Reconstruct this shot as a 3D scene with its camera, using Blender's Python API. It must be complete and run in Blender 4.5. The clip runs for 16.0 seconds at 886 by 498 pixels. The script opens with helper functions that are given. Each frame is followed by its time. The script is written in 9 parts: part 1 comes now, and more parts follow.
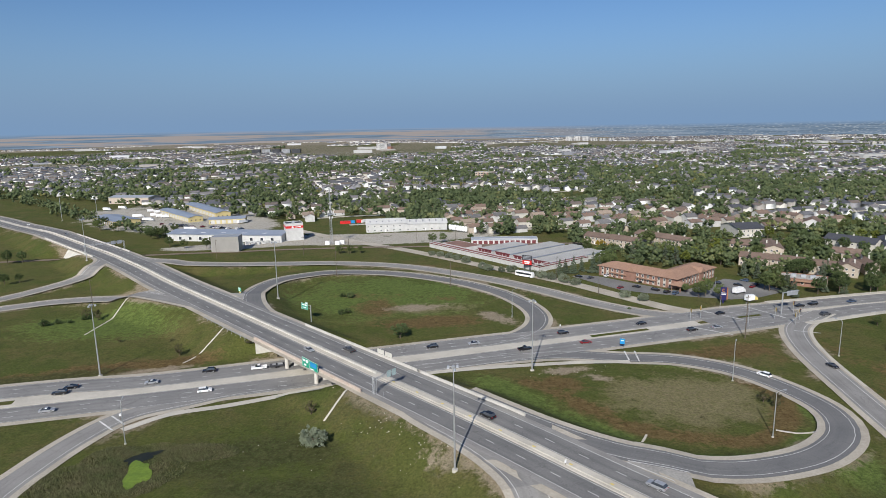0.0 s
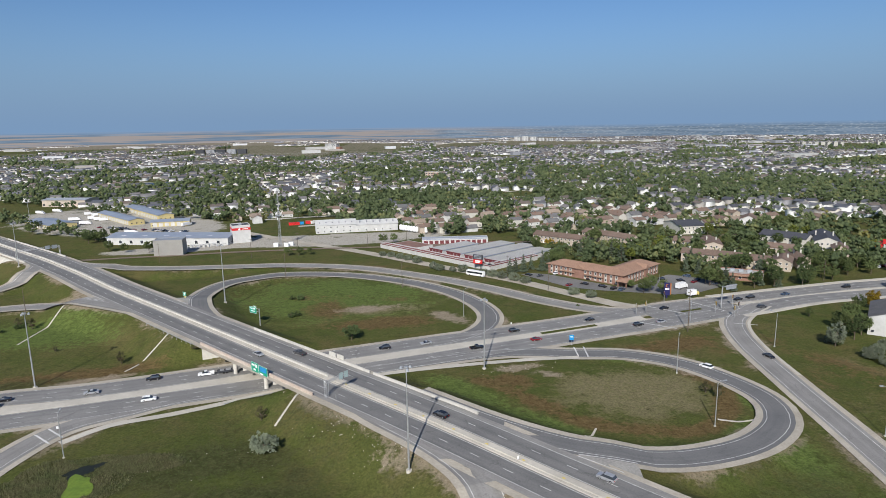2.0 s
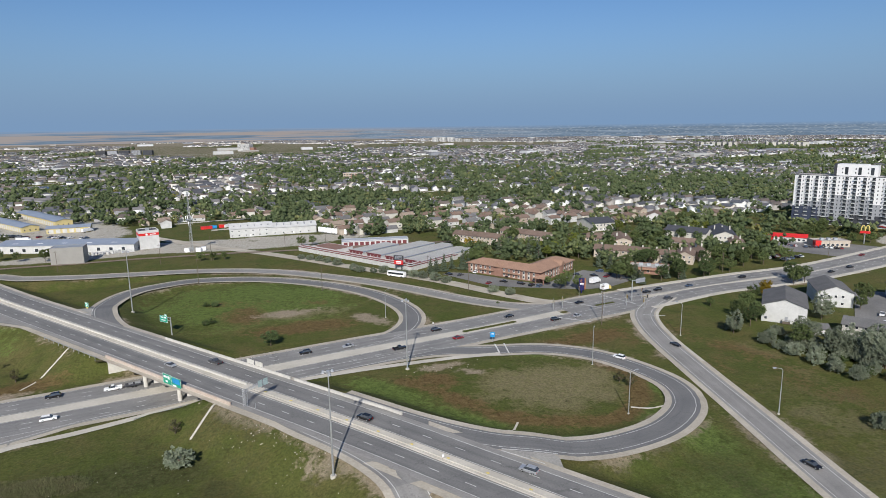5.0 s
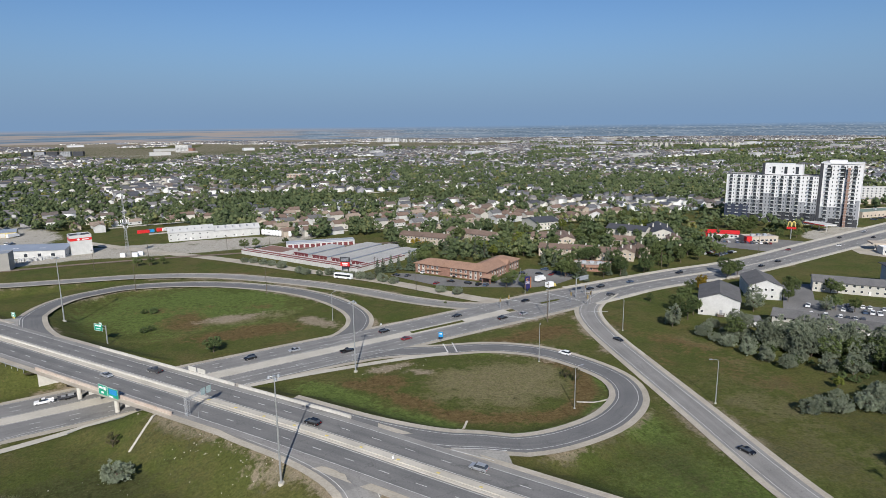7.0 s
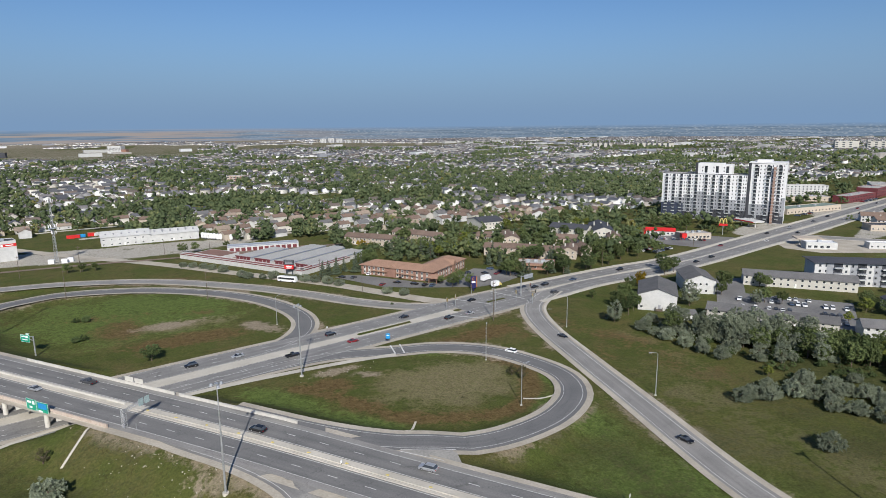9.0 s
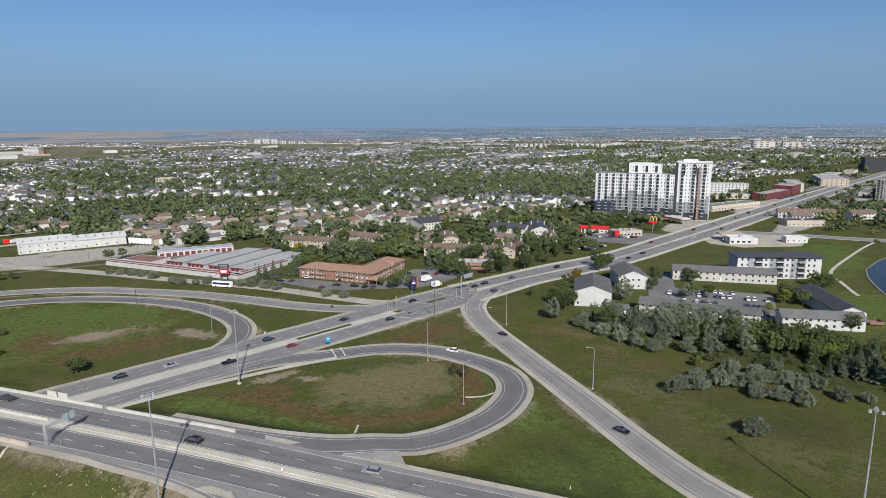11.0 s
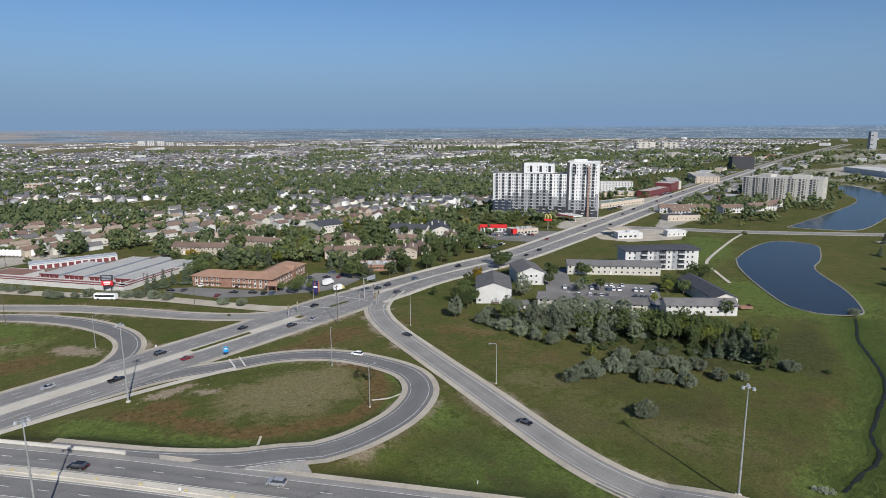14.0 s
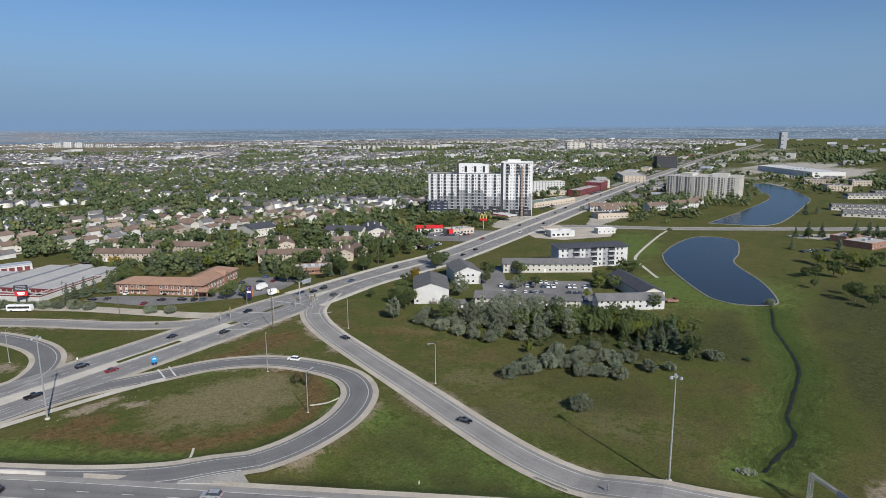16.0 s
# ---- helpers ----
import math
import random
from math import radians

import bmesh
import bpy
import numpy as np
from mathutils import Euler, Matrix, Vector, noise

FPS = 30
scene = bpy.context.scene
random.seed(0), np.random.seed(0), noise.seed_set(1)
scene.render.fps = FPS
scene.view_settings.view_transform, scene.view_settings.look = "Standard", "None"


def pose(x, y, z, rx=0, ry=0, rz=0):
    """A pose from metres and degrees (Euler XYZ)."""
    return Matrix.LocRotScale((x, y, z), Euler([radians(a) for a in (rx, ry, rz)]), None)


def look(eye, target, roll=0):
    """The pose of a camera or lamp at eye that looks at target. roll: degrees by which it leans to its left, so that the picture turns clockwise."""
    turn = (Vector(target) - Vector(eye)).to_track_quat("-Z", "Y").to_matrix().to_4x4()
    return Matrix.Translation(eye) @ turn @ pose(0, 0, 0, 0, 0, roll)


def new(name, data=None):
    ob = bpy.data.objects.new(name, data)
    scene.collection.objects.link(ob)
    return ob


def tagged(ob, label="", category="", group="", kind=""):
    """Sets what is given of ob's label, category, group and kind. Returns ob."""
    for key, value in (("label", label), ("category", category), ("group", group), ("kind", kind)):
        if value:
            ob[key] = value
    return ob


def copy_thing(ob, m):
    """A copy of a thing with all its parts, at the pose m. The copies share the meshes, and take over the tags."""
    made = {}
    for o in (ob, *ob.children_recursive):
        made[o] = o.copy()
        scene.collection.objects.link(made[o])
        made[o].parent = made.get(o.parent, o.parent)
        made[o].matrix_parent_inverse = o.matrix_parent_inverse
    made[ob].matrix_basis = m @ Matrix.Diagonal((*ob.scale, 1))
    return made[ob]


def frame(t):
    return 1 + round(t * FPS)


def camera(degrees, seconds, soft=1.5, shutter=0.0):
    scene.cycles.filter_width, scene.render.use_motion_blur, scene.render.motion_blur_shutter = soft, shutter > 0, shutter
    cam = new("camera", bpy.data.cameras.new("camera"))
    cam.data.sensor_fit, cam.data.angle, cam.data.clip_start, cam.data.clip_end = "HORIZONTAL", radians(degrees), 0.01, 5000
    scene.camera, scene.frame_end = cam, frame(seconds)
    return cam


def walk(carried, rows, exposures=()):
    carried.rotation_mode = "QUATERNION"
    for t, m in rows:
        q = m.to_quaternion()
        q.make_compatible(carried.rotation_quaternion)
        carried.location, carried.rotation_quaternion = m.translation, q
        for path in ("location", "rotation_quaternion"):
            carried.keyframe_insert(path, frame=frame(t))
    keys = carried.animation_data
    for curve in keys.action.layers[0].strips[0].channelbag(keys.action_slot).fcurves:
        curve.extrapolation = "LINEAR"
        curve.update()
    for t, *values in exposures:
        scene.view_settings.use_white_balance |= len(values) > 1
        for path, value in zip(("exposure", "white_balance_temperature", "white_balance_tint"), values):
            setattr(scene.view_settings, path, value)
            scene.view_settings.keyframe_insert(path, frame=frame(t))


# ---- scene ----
# The camera hovers over one spot and pans to the right.
cam = camera(71.03, 16.0, soft=0.75)
EYE = Vector((0.0, 0.0, 88.0))
YAW = [(0.0, 0.0), (0.5, -0.9), (1.0, -2.04), (1.5, -3.31), (2.0, -4.6), (2.5, -5.88), (3.0, -7.14), (3.5, -8.38), (4.0, -9.61),
       (6.5, -15.8), (7.0, -17.06), (7.5, -18.33), (8.0, -19.6), (8.5, -20.88), (11.0, -27.8), (11.5, -29.5), (12.0, -31.0), (12.5, -32.48),
       (13.0, -33.99), (13.5, -35.51), (14.0, -37.0), (14.5, -38.47), (15.0, -39.93), (15.5, -41.43), (16.0, -42.94)]


def heading(t, yaw):
    tip = radians(-11.049 - 0.0397 * t + 0.00371 * t * t - 0.000081 * t ** 3)
    lean = -1.012 + 0.0495 * t + 0.00105 * t * t - 0.000101 * t ** 3
    a = radians(yaw)
    way = Vector((-math.sin(a) * math.cos(tip), math.cos(a) * math.cos(tip), math.sin(tip)))
    return look(EYE, EYE + way * 100, lean)


walk(cam, [(t, heading(t, yaw)) for t, yaw in YAW])

# ---- light ----
SUN_UP, SUN_FROM = 34.0, 255.0            # elevation; bearing of the sun, counter-clockwise from +x
world = bpy.data.worlds.new("sky")
scene.world = world
world.use_nodes = True
nt = world.node_tree
nt.nodes.clear()
sky = nt.nodes.new("ShaderNodeTexSky")
sky.sky_type = "NISHITA"
sky.sun_disc = False
sky.sun_elevation = radians(SUN_UP)
sky.sun_rotation = radians(90 - SUN_FROM)
sky.altitude = 700
sky.air_density = 1.0
sky.dust_density = 1.3
sky.ozone_density = 8.0
bg = nt.nodes.new("ShaderNodeBackground")
bg.inputs[1].default_value = 0.086
out = nt.nodes.new("ShaderNodeOutputWorld")
nt.links.new(sky.outputs[0], bg.inputs[0])
nt.links.new(bg.outputs[0], out.inputs[0])
lamp = bpy.data.lights.new("sun", "SUN")
lamp.energy, lamp.angle, lamp.color = 5.0, radians(0.6), (1.0, 0.955, 0.88)
sun = new("sun", lamp)
a = radians(SUN_FROM)
sun.matrix_world = look((math.cos(a) * 100, math.sin(a) * 100, 100 * math.tan(radians(SUN_UP))), (0, 0, 0))
scene.view_settings.exposure = 0.1


# ---- materials ----
def nodes_of(m):
    m.use_nodes = True
    return m.node_tree.nodes, m.node_tree.links


def mk(name, c1, c2, rough=0.85, big=0.15, fine=2.0, bump=0.3, metal=0.0, vary=0.0, island=False, spec=0.3, palette=None, contrast=0.5, where="position", grain=0.22):
    """A surface with stains at two scales, a fine relief and, where asked for, a tone of its own for each piece."""
    m = bpy.data.materials.new(name)
    n, l = nodes_of(m)
    bsdf = n["Principled BSDF"]
    geo = n.new("ShaderNodeNewGeometry")
    pos = geo.outputs["Position"]
    if where == "object":
        pos = n.new("ShaderNodeTexCoord").outputs["Object"]
    na, nb = n.new("ShaderNodeTexNoise"), n.new("ShaderNodeTexNoise")
    for node, s, dt in ((na, big, 4.0), (nb, fine, 5.0)):
        node.inputs["Scale"].default_value, node.inputs["Detail"].default_value = s, dt
        l.new(pos, node.inputs["Vector"])
    ramp = n.new("ShaderNodeMapRange")
    ramp.inputs[1].default_value, ramp.inputs[2].default_value = 0.5 - 0.4 * contrast, 0.5 + 0.4 * contrast
    l.new(na.outputs[0], ramp.inputs[0])
    mix = n.new("ShaderNodeMix")
    mix.data_type = "RGBA"
    mix.inputs[6].default_value, mix.inputs[7].default_value = (*c1, 1), (*c2, 1)
    l.new(ramp.outputs[0], mix.inputs[0])
    colour = mix.outputs[2]
    rnd = geo.outputs["Random Per Island"] if island else n.new("ShaderNodeObjectInfo").outputs["Random"]
    if palette:
        cr = n.new("ShaderNodeValToRGB")
        cr.color_ramp.interpolation = "CONSTANT"
        el = cr.color_ramp.elements
        el[0].color, el[0].position = (*palette[0], 1), 0
        el[1].color, el[1].position = (*palette[1], 1), 1 / len(palette)
        for k, c in enumerate(palette[2:]):
            e = el.new((k + 2) / len(palette))
            e.color = (*c, 1)
        l.new(rnd, cr.inputs[0])
        colour = cr.outputs[0]
    val = n.new("ShaderNodeMapRange")
    val.inputs[1].default_value, val.inputs[2].default_value = 0.25, 0.75
    val.inputs[3].default_value, val.inputs[4].default_value = 1 - grain, 1 + grain
    l.new(nb.outputs[0], val.inputs[0])
    hsv = n.new("ShaderNodeHueSaturation")
    l.new(colour, hsv.inputs["Color"])
    l.new(val.outputs[0], hsv.inputs["Value"])
    last = hsv.outputs[0]
    if vary:
        r2 = n.new("ShaderNodeMapRange")
        r2.inputs[3].default_value, r2.inputs[4].default_value = 1 - vary, 1 + vary
        l.new(rnd, r2.inputs[0])
        h2 = n.new("ShaderNodeHueSaturation")
        l.new(last, h2.inputs["Color"])
        l.new(r2.outputs[0], h2.inputs["Value"])
        last = h2.outputs[0]
    l.new(last, bsdf.inputs["Base Color"])
    bsdf.inputs["Roughness"].default_value = rough
    bsdf.inputs["Metallic"].default_value = metal
    bsdf.inputs["Specular IOR Level"].default_value = spec
    if bump:
        b = n.new("ShaderNodeBump")
        b.inputs["Strength"].default_value = bump
        b.inputs["Distance"].default_value = 0.05
        l.new(nb.outputs[0], b.inputs["Height"])
        l.new(b.outputs[0], bsdf.inputs["Normal"])
    return m


def mk_road(name, c1, c2, lane=3.1):
    """Worn asphalt: streaks along the lanes, patches across, fine grain. The uv runs in metres across and along."""
    m = bpy.data.materials.new(name)
    n, l = nodes_of(m)
    bsdf = n["Principled BSDF"]
    uv = n.new("ShaderNodeUVMap")
    stretch = n.new("ShaderNodeVectorMath")
    stretch.operation = "MULTIPLY"
    stretch.inputs[1].default_value = (0.55, 0.012, 1)
    l.new(uv.outputs[0], stretch.inputs[0])
    streak = n.new("ShaderNodeTexNoise")
    streak.inputs["Scale"].default_value, streak.inputs["Detail"].default_value = 1.0, 6.0
    l.new(stretch.outputs[0], streak.inputs["Vector"])
    patch = n.new("ShaderNodeTexNoise")
    patch.inputs["Scale"].default_value, patch.inputs["Detail"].default_value = 0.09, 7.0
    l.new(uv.outputs[0], patch.inputs["Vector"])
    grain = n.new("ShaderNodeTexNoise")
    grain.inputs["Scale"].default_value, grain.inputs["Detail"].default_value = 2.2, 6.0
    l.new(uv.outputs[0], grain.inputs["Vector"])
    crack = n.new("ShaderNodeTexVoronoi")
    crack.feature = "DISTANCE_TO_EDGE"
    crack.inputs["Scale"].default_value = 0.11
    warp = n.new("ShaderNodeVectorMath")
    warp.operation = "MULTIPLY_ADD"
    warp.inputs[1].default_value = (3.0, 3.0, 0)
    l.new(grain.outputs["Color"], warp.inputs[0])
    l.new(uv.outputs[0], warp.inputs[2])
    l.new(warp.outputs[0], crack.inputs["Vector"])
    cm = n.new("ShaderNodeMapRange")
    cm.inputs[1].default_value, cm.inputs[2].default_value = 0.0, 0.012
    cm.inputs[3].default_value, cm.inputs[4].default_value = 0.72, 1.0
    l.new(crack.outputs["Distance"], cm.inputs[0])
    add = n.new("ShaderNodeMath")
    add.operation = "MULTIPLY_ADD"
    add.inputs[1].default_value, add.inputs[2].default_value = 0.55, 0.0
    l.new(streak.outputs[0], add.inputs[0])
    add2 = n.new("ShaderNodeMath")
    add2.operation = "MULTIPLY_ADD"
    add2.inputs[1].default_value = 0.45
    l.new(patch.outputs[0], add2.inputs[0])
    l.new(add.outputs[0], add2.inputs[2])
    rr = n.new("ShaderNodeMapRange")
    rr.inputs[1].default_value, rr.inputs[2].default_value = 0.33, 0.67
    l.new(add2.outputs[0], rr.inputs[0])
    mix = n.new("ShaderNodeMix")
    mix.data_type = "RGBA"
    mix.inputs[6].default_value, mix.inputs[7].default_value = (*c1, 1), (*c2, 1)
    l.new(rr.outputs[0], mix.inputs[0])
    vg = n.new("ShaderNodeMapRange")
    vg.inputs[1].default_value, vg.inputs[2].default_value = 0.25, 0.75
    vg.inputs[3].default_value, vg.inputs[4].default_value = 0.86, 1.14
    l.new(grain.outputs[0], vg.inputs[0])
    mul = n.new("ShaderNodeMath")
    mul.operation = "MULTIPLY"
    l.new(vg.outputs[0], mul.inputs[0])
    l.new(cm.outputs[0], mul.inputs[1])
    hsv = n.new("ShaderNodeHueSaturation")
    l.new(mix.outputs[2], hsv.inputs["Color"])
    l.new(mul.outputs[0], hsv.inputs["Value"])
    l.new(hsv.outputs[0], bsdf.inputs["Base Color"])
    bsdf.inputs["Roughness"].default_value = 0.8
    bsdf.inputs["Specular IOR Level"].default_value = 0.25
    bp = n.new("ShaderNodeBump")
    bp.inputs["Strength"].default_value, bp.inputs["Distance"].default_value = 0.3, 0.02
    l.new(grain.outputs[0], bp.inputs["Height"])
    l.new(bp.outputs[0], bsdf.inputs["Normal"])
    return m


def mk_ground():
    """Mown and rough grass, dried, bare, lush and built-up by the land's own cover, each broken up by noise."""
    m = bpy.data.materials.new("grassland")
    n, l = nodes_of(m)
    bsdf = n["Principled BSDF"]
    pos = n.new("ShaderNodeNewGeometry").outputs["Position"]

    def noise_at(scale, detail=6.0, rough=0.6):
        x = n.new("ShaderNodeTexNoise")
        x.inputs["Scale"].default_value, x.inputs["Detail"].default_value, x.inputs["Roughness"].default_value = scale, detail, rough
        l.new(pos, x.inputs["Vector"])
        return x.outputs[0]

    def span(v, lo, hi, a=0.0, b=1.0):
        x = n.new("ShaderNodeMapRange")
        x.inputs[1].default_value, x.inputs[2].default_value, x.inputs[3].default_value, x.inputs[4].default_value = lo, hi, a, b
        l.new(v, x.inputs[0])
        return x.outputs[0]

    def blend(f, a, b):
        x = n.new("ShaderNodeMix")
        x.data_type = "RGBA"
        l.new(f, x.inputs[0])
        for k, c in ((6, a), (7, b)):
            if isinstance(c, tuple):
                x.inputs[k].default_value = (*c, 1)
            else:
                l.new(c, x.inputs[k])
        return x.outputs[2]

    def calc(op, a, b):
        x = n.new("ShaderNodeMath")
        x.operation = op
        for k, c in enumerate((a, b)):
            if isinstance(c, (int, float)):
                x.inputs[k].default_value = c
            else:
                l.new(c, x.inputs[k])
        return x.outputs[0]

    n_big, n_mid, n_fine, n_tuft = noise_at(0.012), noise_at(0.055, 9.0, 0.68), noise_at(0.4, 8.0, 0.78), noise_at(1.3, 7.0, 0.8)
    n_patch = noise_at(0.15, 7.0, 0.7)
    base = blend(span(n_big, 0.38, 0.62), (0.068, 0.086, 0.021), (0.09, 0.096, 0.028))
    base = blend(span(n_mid, 0.44, 0.62), base, (0.112, 0.1, 0.038))
    base = blend(span(n_patch, 0.52, 0.68, 0.0, 0.7), base, (0.056, 0.06, 0.021))
    base = blend(span(n_patch, 0.3, 0.45, 0.5, 0.0), base, (0.105, 0.098, 0.036))
    base = blend(span(n_fine, 0.5, 0.66, 0.0, 0.75), base, (0.046, 0.055, 0.017))
    mottle = calc("SUBTRACT", calc("ADD", calc("MULTIPLY", n_mid, 0.5), calc("MULTIPLY", n_fine, 0.5)), 0.5)
    for name, c1, c2, top in (("lush", (0.082, 0.122, 0.03), (0.108, 0.142, 0.037), 0.85), ("straw", (0.225, 0.19, 0.11), (0.12, 0.112, 0.05), 0.88),
                              ("dry", (0.1, 0.062, 0.027), (0.138, 0.098, 0.044), 0.88), ("bare", (0.32, 0.265, 0.2), (0.24, 0.195, 0.14), 0.9),
                              ("reed", (0.038, 0.05, 0.016), (0.068, 0.068, 0.028), 0.85), ("lot", (0.44, 0.41, 0.355), (0.34, 0.32, 0.28), 1.0),
                              ("crop", (0.27, 0.225, 0.17), (0.17, 0.155, 0.11), 1.0)):
        at = n.new("ShaderNodeAttribute")
        at.attribute_name = name
        f = calc("ADD", at.outputs["Fac"], calc("MULTIPLY", mottle, 4.6))
        edge = calc("MULTIPLY", span(f, 0.4, 0.82, 0.0, top), span(at.outputs["Fac"], 0.02, 0.3))
        base = blend(edge, base, blend(span(n_fine, 0.38, 0.62), c1, c2))
    hsv = n.new("ShaderNodeHueSaturation")
    l.new(base, hsv.inputs["Color"])
    l.new(calc("MULTIPLY", span(n_tuft, 0.32, 0.68, 0.55, 1.4), span(n_fine, 0.32, 0.68, 0.74, 1.26)), hsv.inputs["Value"])
    l.new(hsv.outputs[0], bsdf.inputs["Base Color"])
    bsdf.inputs["Roughness"].default_value = 0.95
    bsdf.inputs["Specular IOR Level"].default_value = 0.1
    bp = n.new("ShaderNodeBump")
    bp.inputs["Strength"].default_value, bp.inputs["Distance"].default_value = 0.5, 0.3
    l.new(calc("ADD", n_tuft, calc("MULTIPLY", n_fine, 1.5)), bp.inputs["Height"])
    l.new(bp.outputs[0], bsdf.inputs["Normal"])
    return m


M_GROUND = mk_ground()
M_ROAD = mk_road("worn_asphalt", (0.19, 0.184, 0.176), (0.3, 0.29, 0.275))
M_ART = mk_road("pale_worn_asphalt", (0.165, 0.162, 0.16), (0.27, 0.263, 0.252))
M_LANE = mk_road("dark_lane_asphalt", (0.135, 0.134, 0.134), (0.215, 0.21, 0.203))
M_RAMP = mk_road("ramp_asphalt", (0.13, 0.13, 0.132), (0.19, 0.187, 0.183))
M_SHOULDER = mk("gravel_shoulder", (0.47, 0.425, 0.355), (0.35, 0.315, 0.26), 0.95, 0.1, 1.6, 0.6, grain=0.16)
M_CONC = mk("old_concrete", (0.55, 0.515, 0.45), (0.43, 0.4, 0.345), 0.85, 0.12, 1.4, 0.25, grain=0.1)
M_CONC_W = mk("pale_concrete", (0.58, 0.56, 0.51), (0.46, 0.44, 0.4), 0.8, 0.2, 1.2, 0.2, grain=0.1)
M_RUST = mk("stained_concrete", (0.52, 0.45, 0.39), (0.44, 0.35, 0.29), 0.85, 0.35, 2.0, 0.2)
M_PAINT = mk("road_paint", (0.66, 0.66, 0.64), (0.46, 0.46, 0.44), 0.6, 0.3, 2.0, 0.0)
M_YELLOW = mk("yellow_paint", (0.62, 0.5, 0.17), (0.52, 0.42, 0.14), 0.6, 0.3, 2.0, 0.0)
M_SIGNAL = mk("faded_yellow_metal", (0.3, 0.21, 0.05), (0.24, 0.17, 0.045), 0.6, 0.3, 2.0, 0.0)
M_STEEL = mk("galvanised_steel", (0.5, 0.51, 0.52), (0.4, 0.41, 0.42), 0.45, 0.4, 3.0, 0.05, metal=0.6)
M_WOOD = mk("weathered_pole_wood", (0.1, 0.08, 0.06), (0.14, 0.115, 0.09), 0.9, 0.5, 4.0, 0.2)
M_LENS = mk("lamp_glass", (0.75, 0.76, 0.78), (0.7, 0.7, 0.72), 0.25, 0.5, 3.0, 0.0)
M_SIGN_G = mk("green_sign_sheet", (0.008, 0.3, 0.19), (0.008, 0.27, 0.17), 0.4, 0.5, 3.0, 0.0)
M_SIGN_B = mk("blue_sign_sheet", (0.02, 0.25, 0.55), (0.02, 0.22, 0.5), 0.4, 0.5, 3.0, 0.0)
M_SIGN_W = mk("white_sheet", (0.8, 0.8, 0.8), (0.74, 0.74, 0.74), 0.5, 0.5, 3.0, 0.0)
M_GREYMETAL = mk("grey_sheet_metal", (0.33, 0.35, 0.38), (0.28, 0.3, 0.33), 0.5, 0.2, 2.0, 0.05, metal=0.2, grain=0.07)
M_WHITEWALL = mk("white_cladding", (0.55, 0.55, 0.54), (0.46, 0.46, 0.455), 0.7, 0.3, 1.5, 0.05, grain=0.07)
M_CREAM = mk("cream_siding", (0.53, 0.51, 0.46), (0.46, 0.445, 0.405), 0.8, 0.3, 1.5, 0.05, vary=0.08, grain=0.07)
M_BEIGE = mk("beige_stucco", (0.47, 0.405, 0.335), (0.4, 0.345, 0.285), 0.85, 0.3, 1.5, 0.1, vary=0.08, grain=0.07)
M_BROWNROOF = mk("brown_shingles", (0.195, 0.14, 0.112), (0.155, 0.112, 0.09), 0.9, 0.25, 2.5, 0.3, vary=0.1)
M_MOTELROOF = mk("terracotta_shingles", (0.33, 0.205, 0.145), (0.275, 0.17, 0.122), 0.9, 0.2, 2.5, 0.3)
M_GREYROOF = mk("grey_shingles", (0.15, 0.147, 0.147), (0.115, 0.114, 0.117), 0.9, 0.25, 2.5, 0.3, vary=0.15)
M_DARKROOF = mk("charcoal_roof", (0.07, 0.073, 0.085), (0.055, 0.058, 0.07), 0.8, 0.25, 2.5, 0.2)
M_METALROOF = mk("pale_metal_roof", (0.42, 0.44, 0.47), (0.34, 0.37, 0.41), 0.5, 0.15, 1.5, 0.05, metal=0.2, grain=0.07)
M_BLUEROOF = mk("blue_grey_metal_roof", (0.3, 0.34, 0.41), (0.25, 0.29, 0.36), 0.5, 0.1, 1.5, 0.05, metal=0.2, grain=0.07)
M_GRAVELROOF = mk("gravel_flat_roof", (0.42, 0.4, 0.37), (0.33, 0.315, 0.3), 0.95, 0.12, 2.0, 0.2)
M_BRICK = mk("red_brick", (0.29, 0.165, 0.125), (0.22, 0.125, 0.095), 0.9, 0.4, 6.0, 0.2)
M_MAROON = mk("maroon_sheet", (0.16, 0.042, 0.046), (0.125, 0.035, 0.04), 0.6, 0.3, 2.0, 0.05, grain=0.07)
M_RED = mk("bright_red_metal", (0.6, 0.03, 0.03), (0.5, 0.025, 0.025), 0.45, 0.3, 2.0, 0.0)
M_YELLOWWALL = mk("yellow_cladding", (0.55, 0.46, 0.22), (0.48, 0.4, 0.2), 0.7, 0.3, 1.5, 0.05, grain=0.07)
M_NAVY = mk("navy_panel", (0.02, 0.02, 0.09), (0.015, 0.015, 0.07), 0.4, 0.5, 3.0, 0.0)
M_ORANGE = mk("orange_panel", (0.34, 0.14, 0.045), (0.28, 0.12, 0.04), 0.4, 0.5, 3.0, 0.0)
M_GLASS = mk("window_glass", (0.03, 0.036, 0.045), (0.05, 0.055, 0.065), 0.08, 0.5, 0.8, 0.0, spec=0.8, vary=0.4)
M_TRIM = mk("white_trim", (0.75, 0.75, 0.73), (0.68, 0.68, 0.66), 0.6, 0.4, 3.0, 0.0, grain=0.07)
M_TOWER_W = mk("white_tower_panel", (0.71, 0.71, 0.71), (0.65, 0.65, 0.66), 0.6, 0.3, 1.5, 0.0, grain=0.07)
M_TOWER_G = mk("grey_tower_panel", (0.3, 0.31, 0.33), (0.26, 0.27, 0.29), 0.6, 0.3, 1.5, 0.0, grain=0.07)
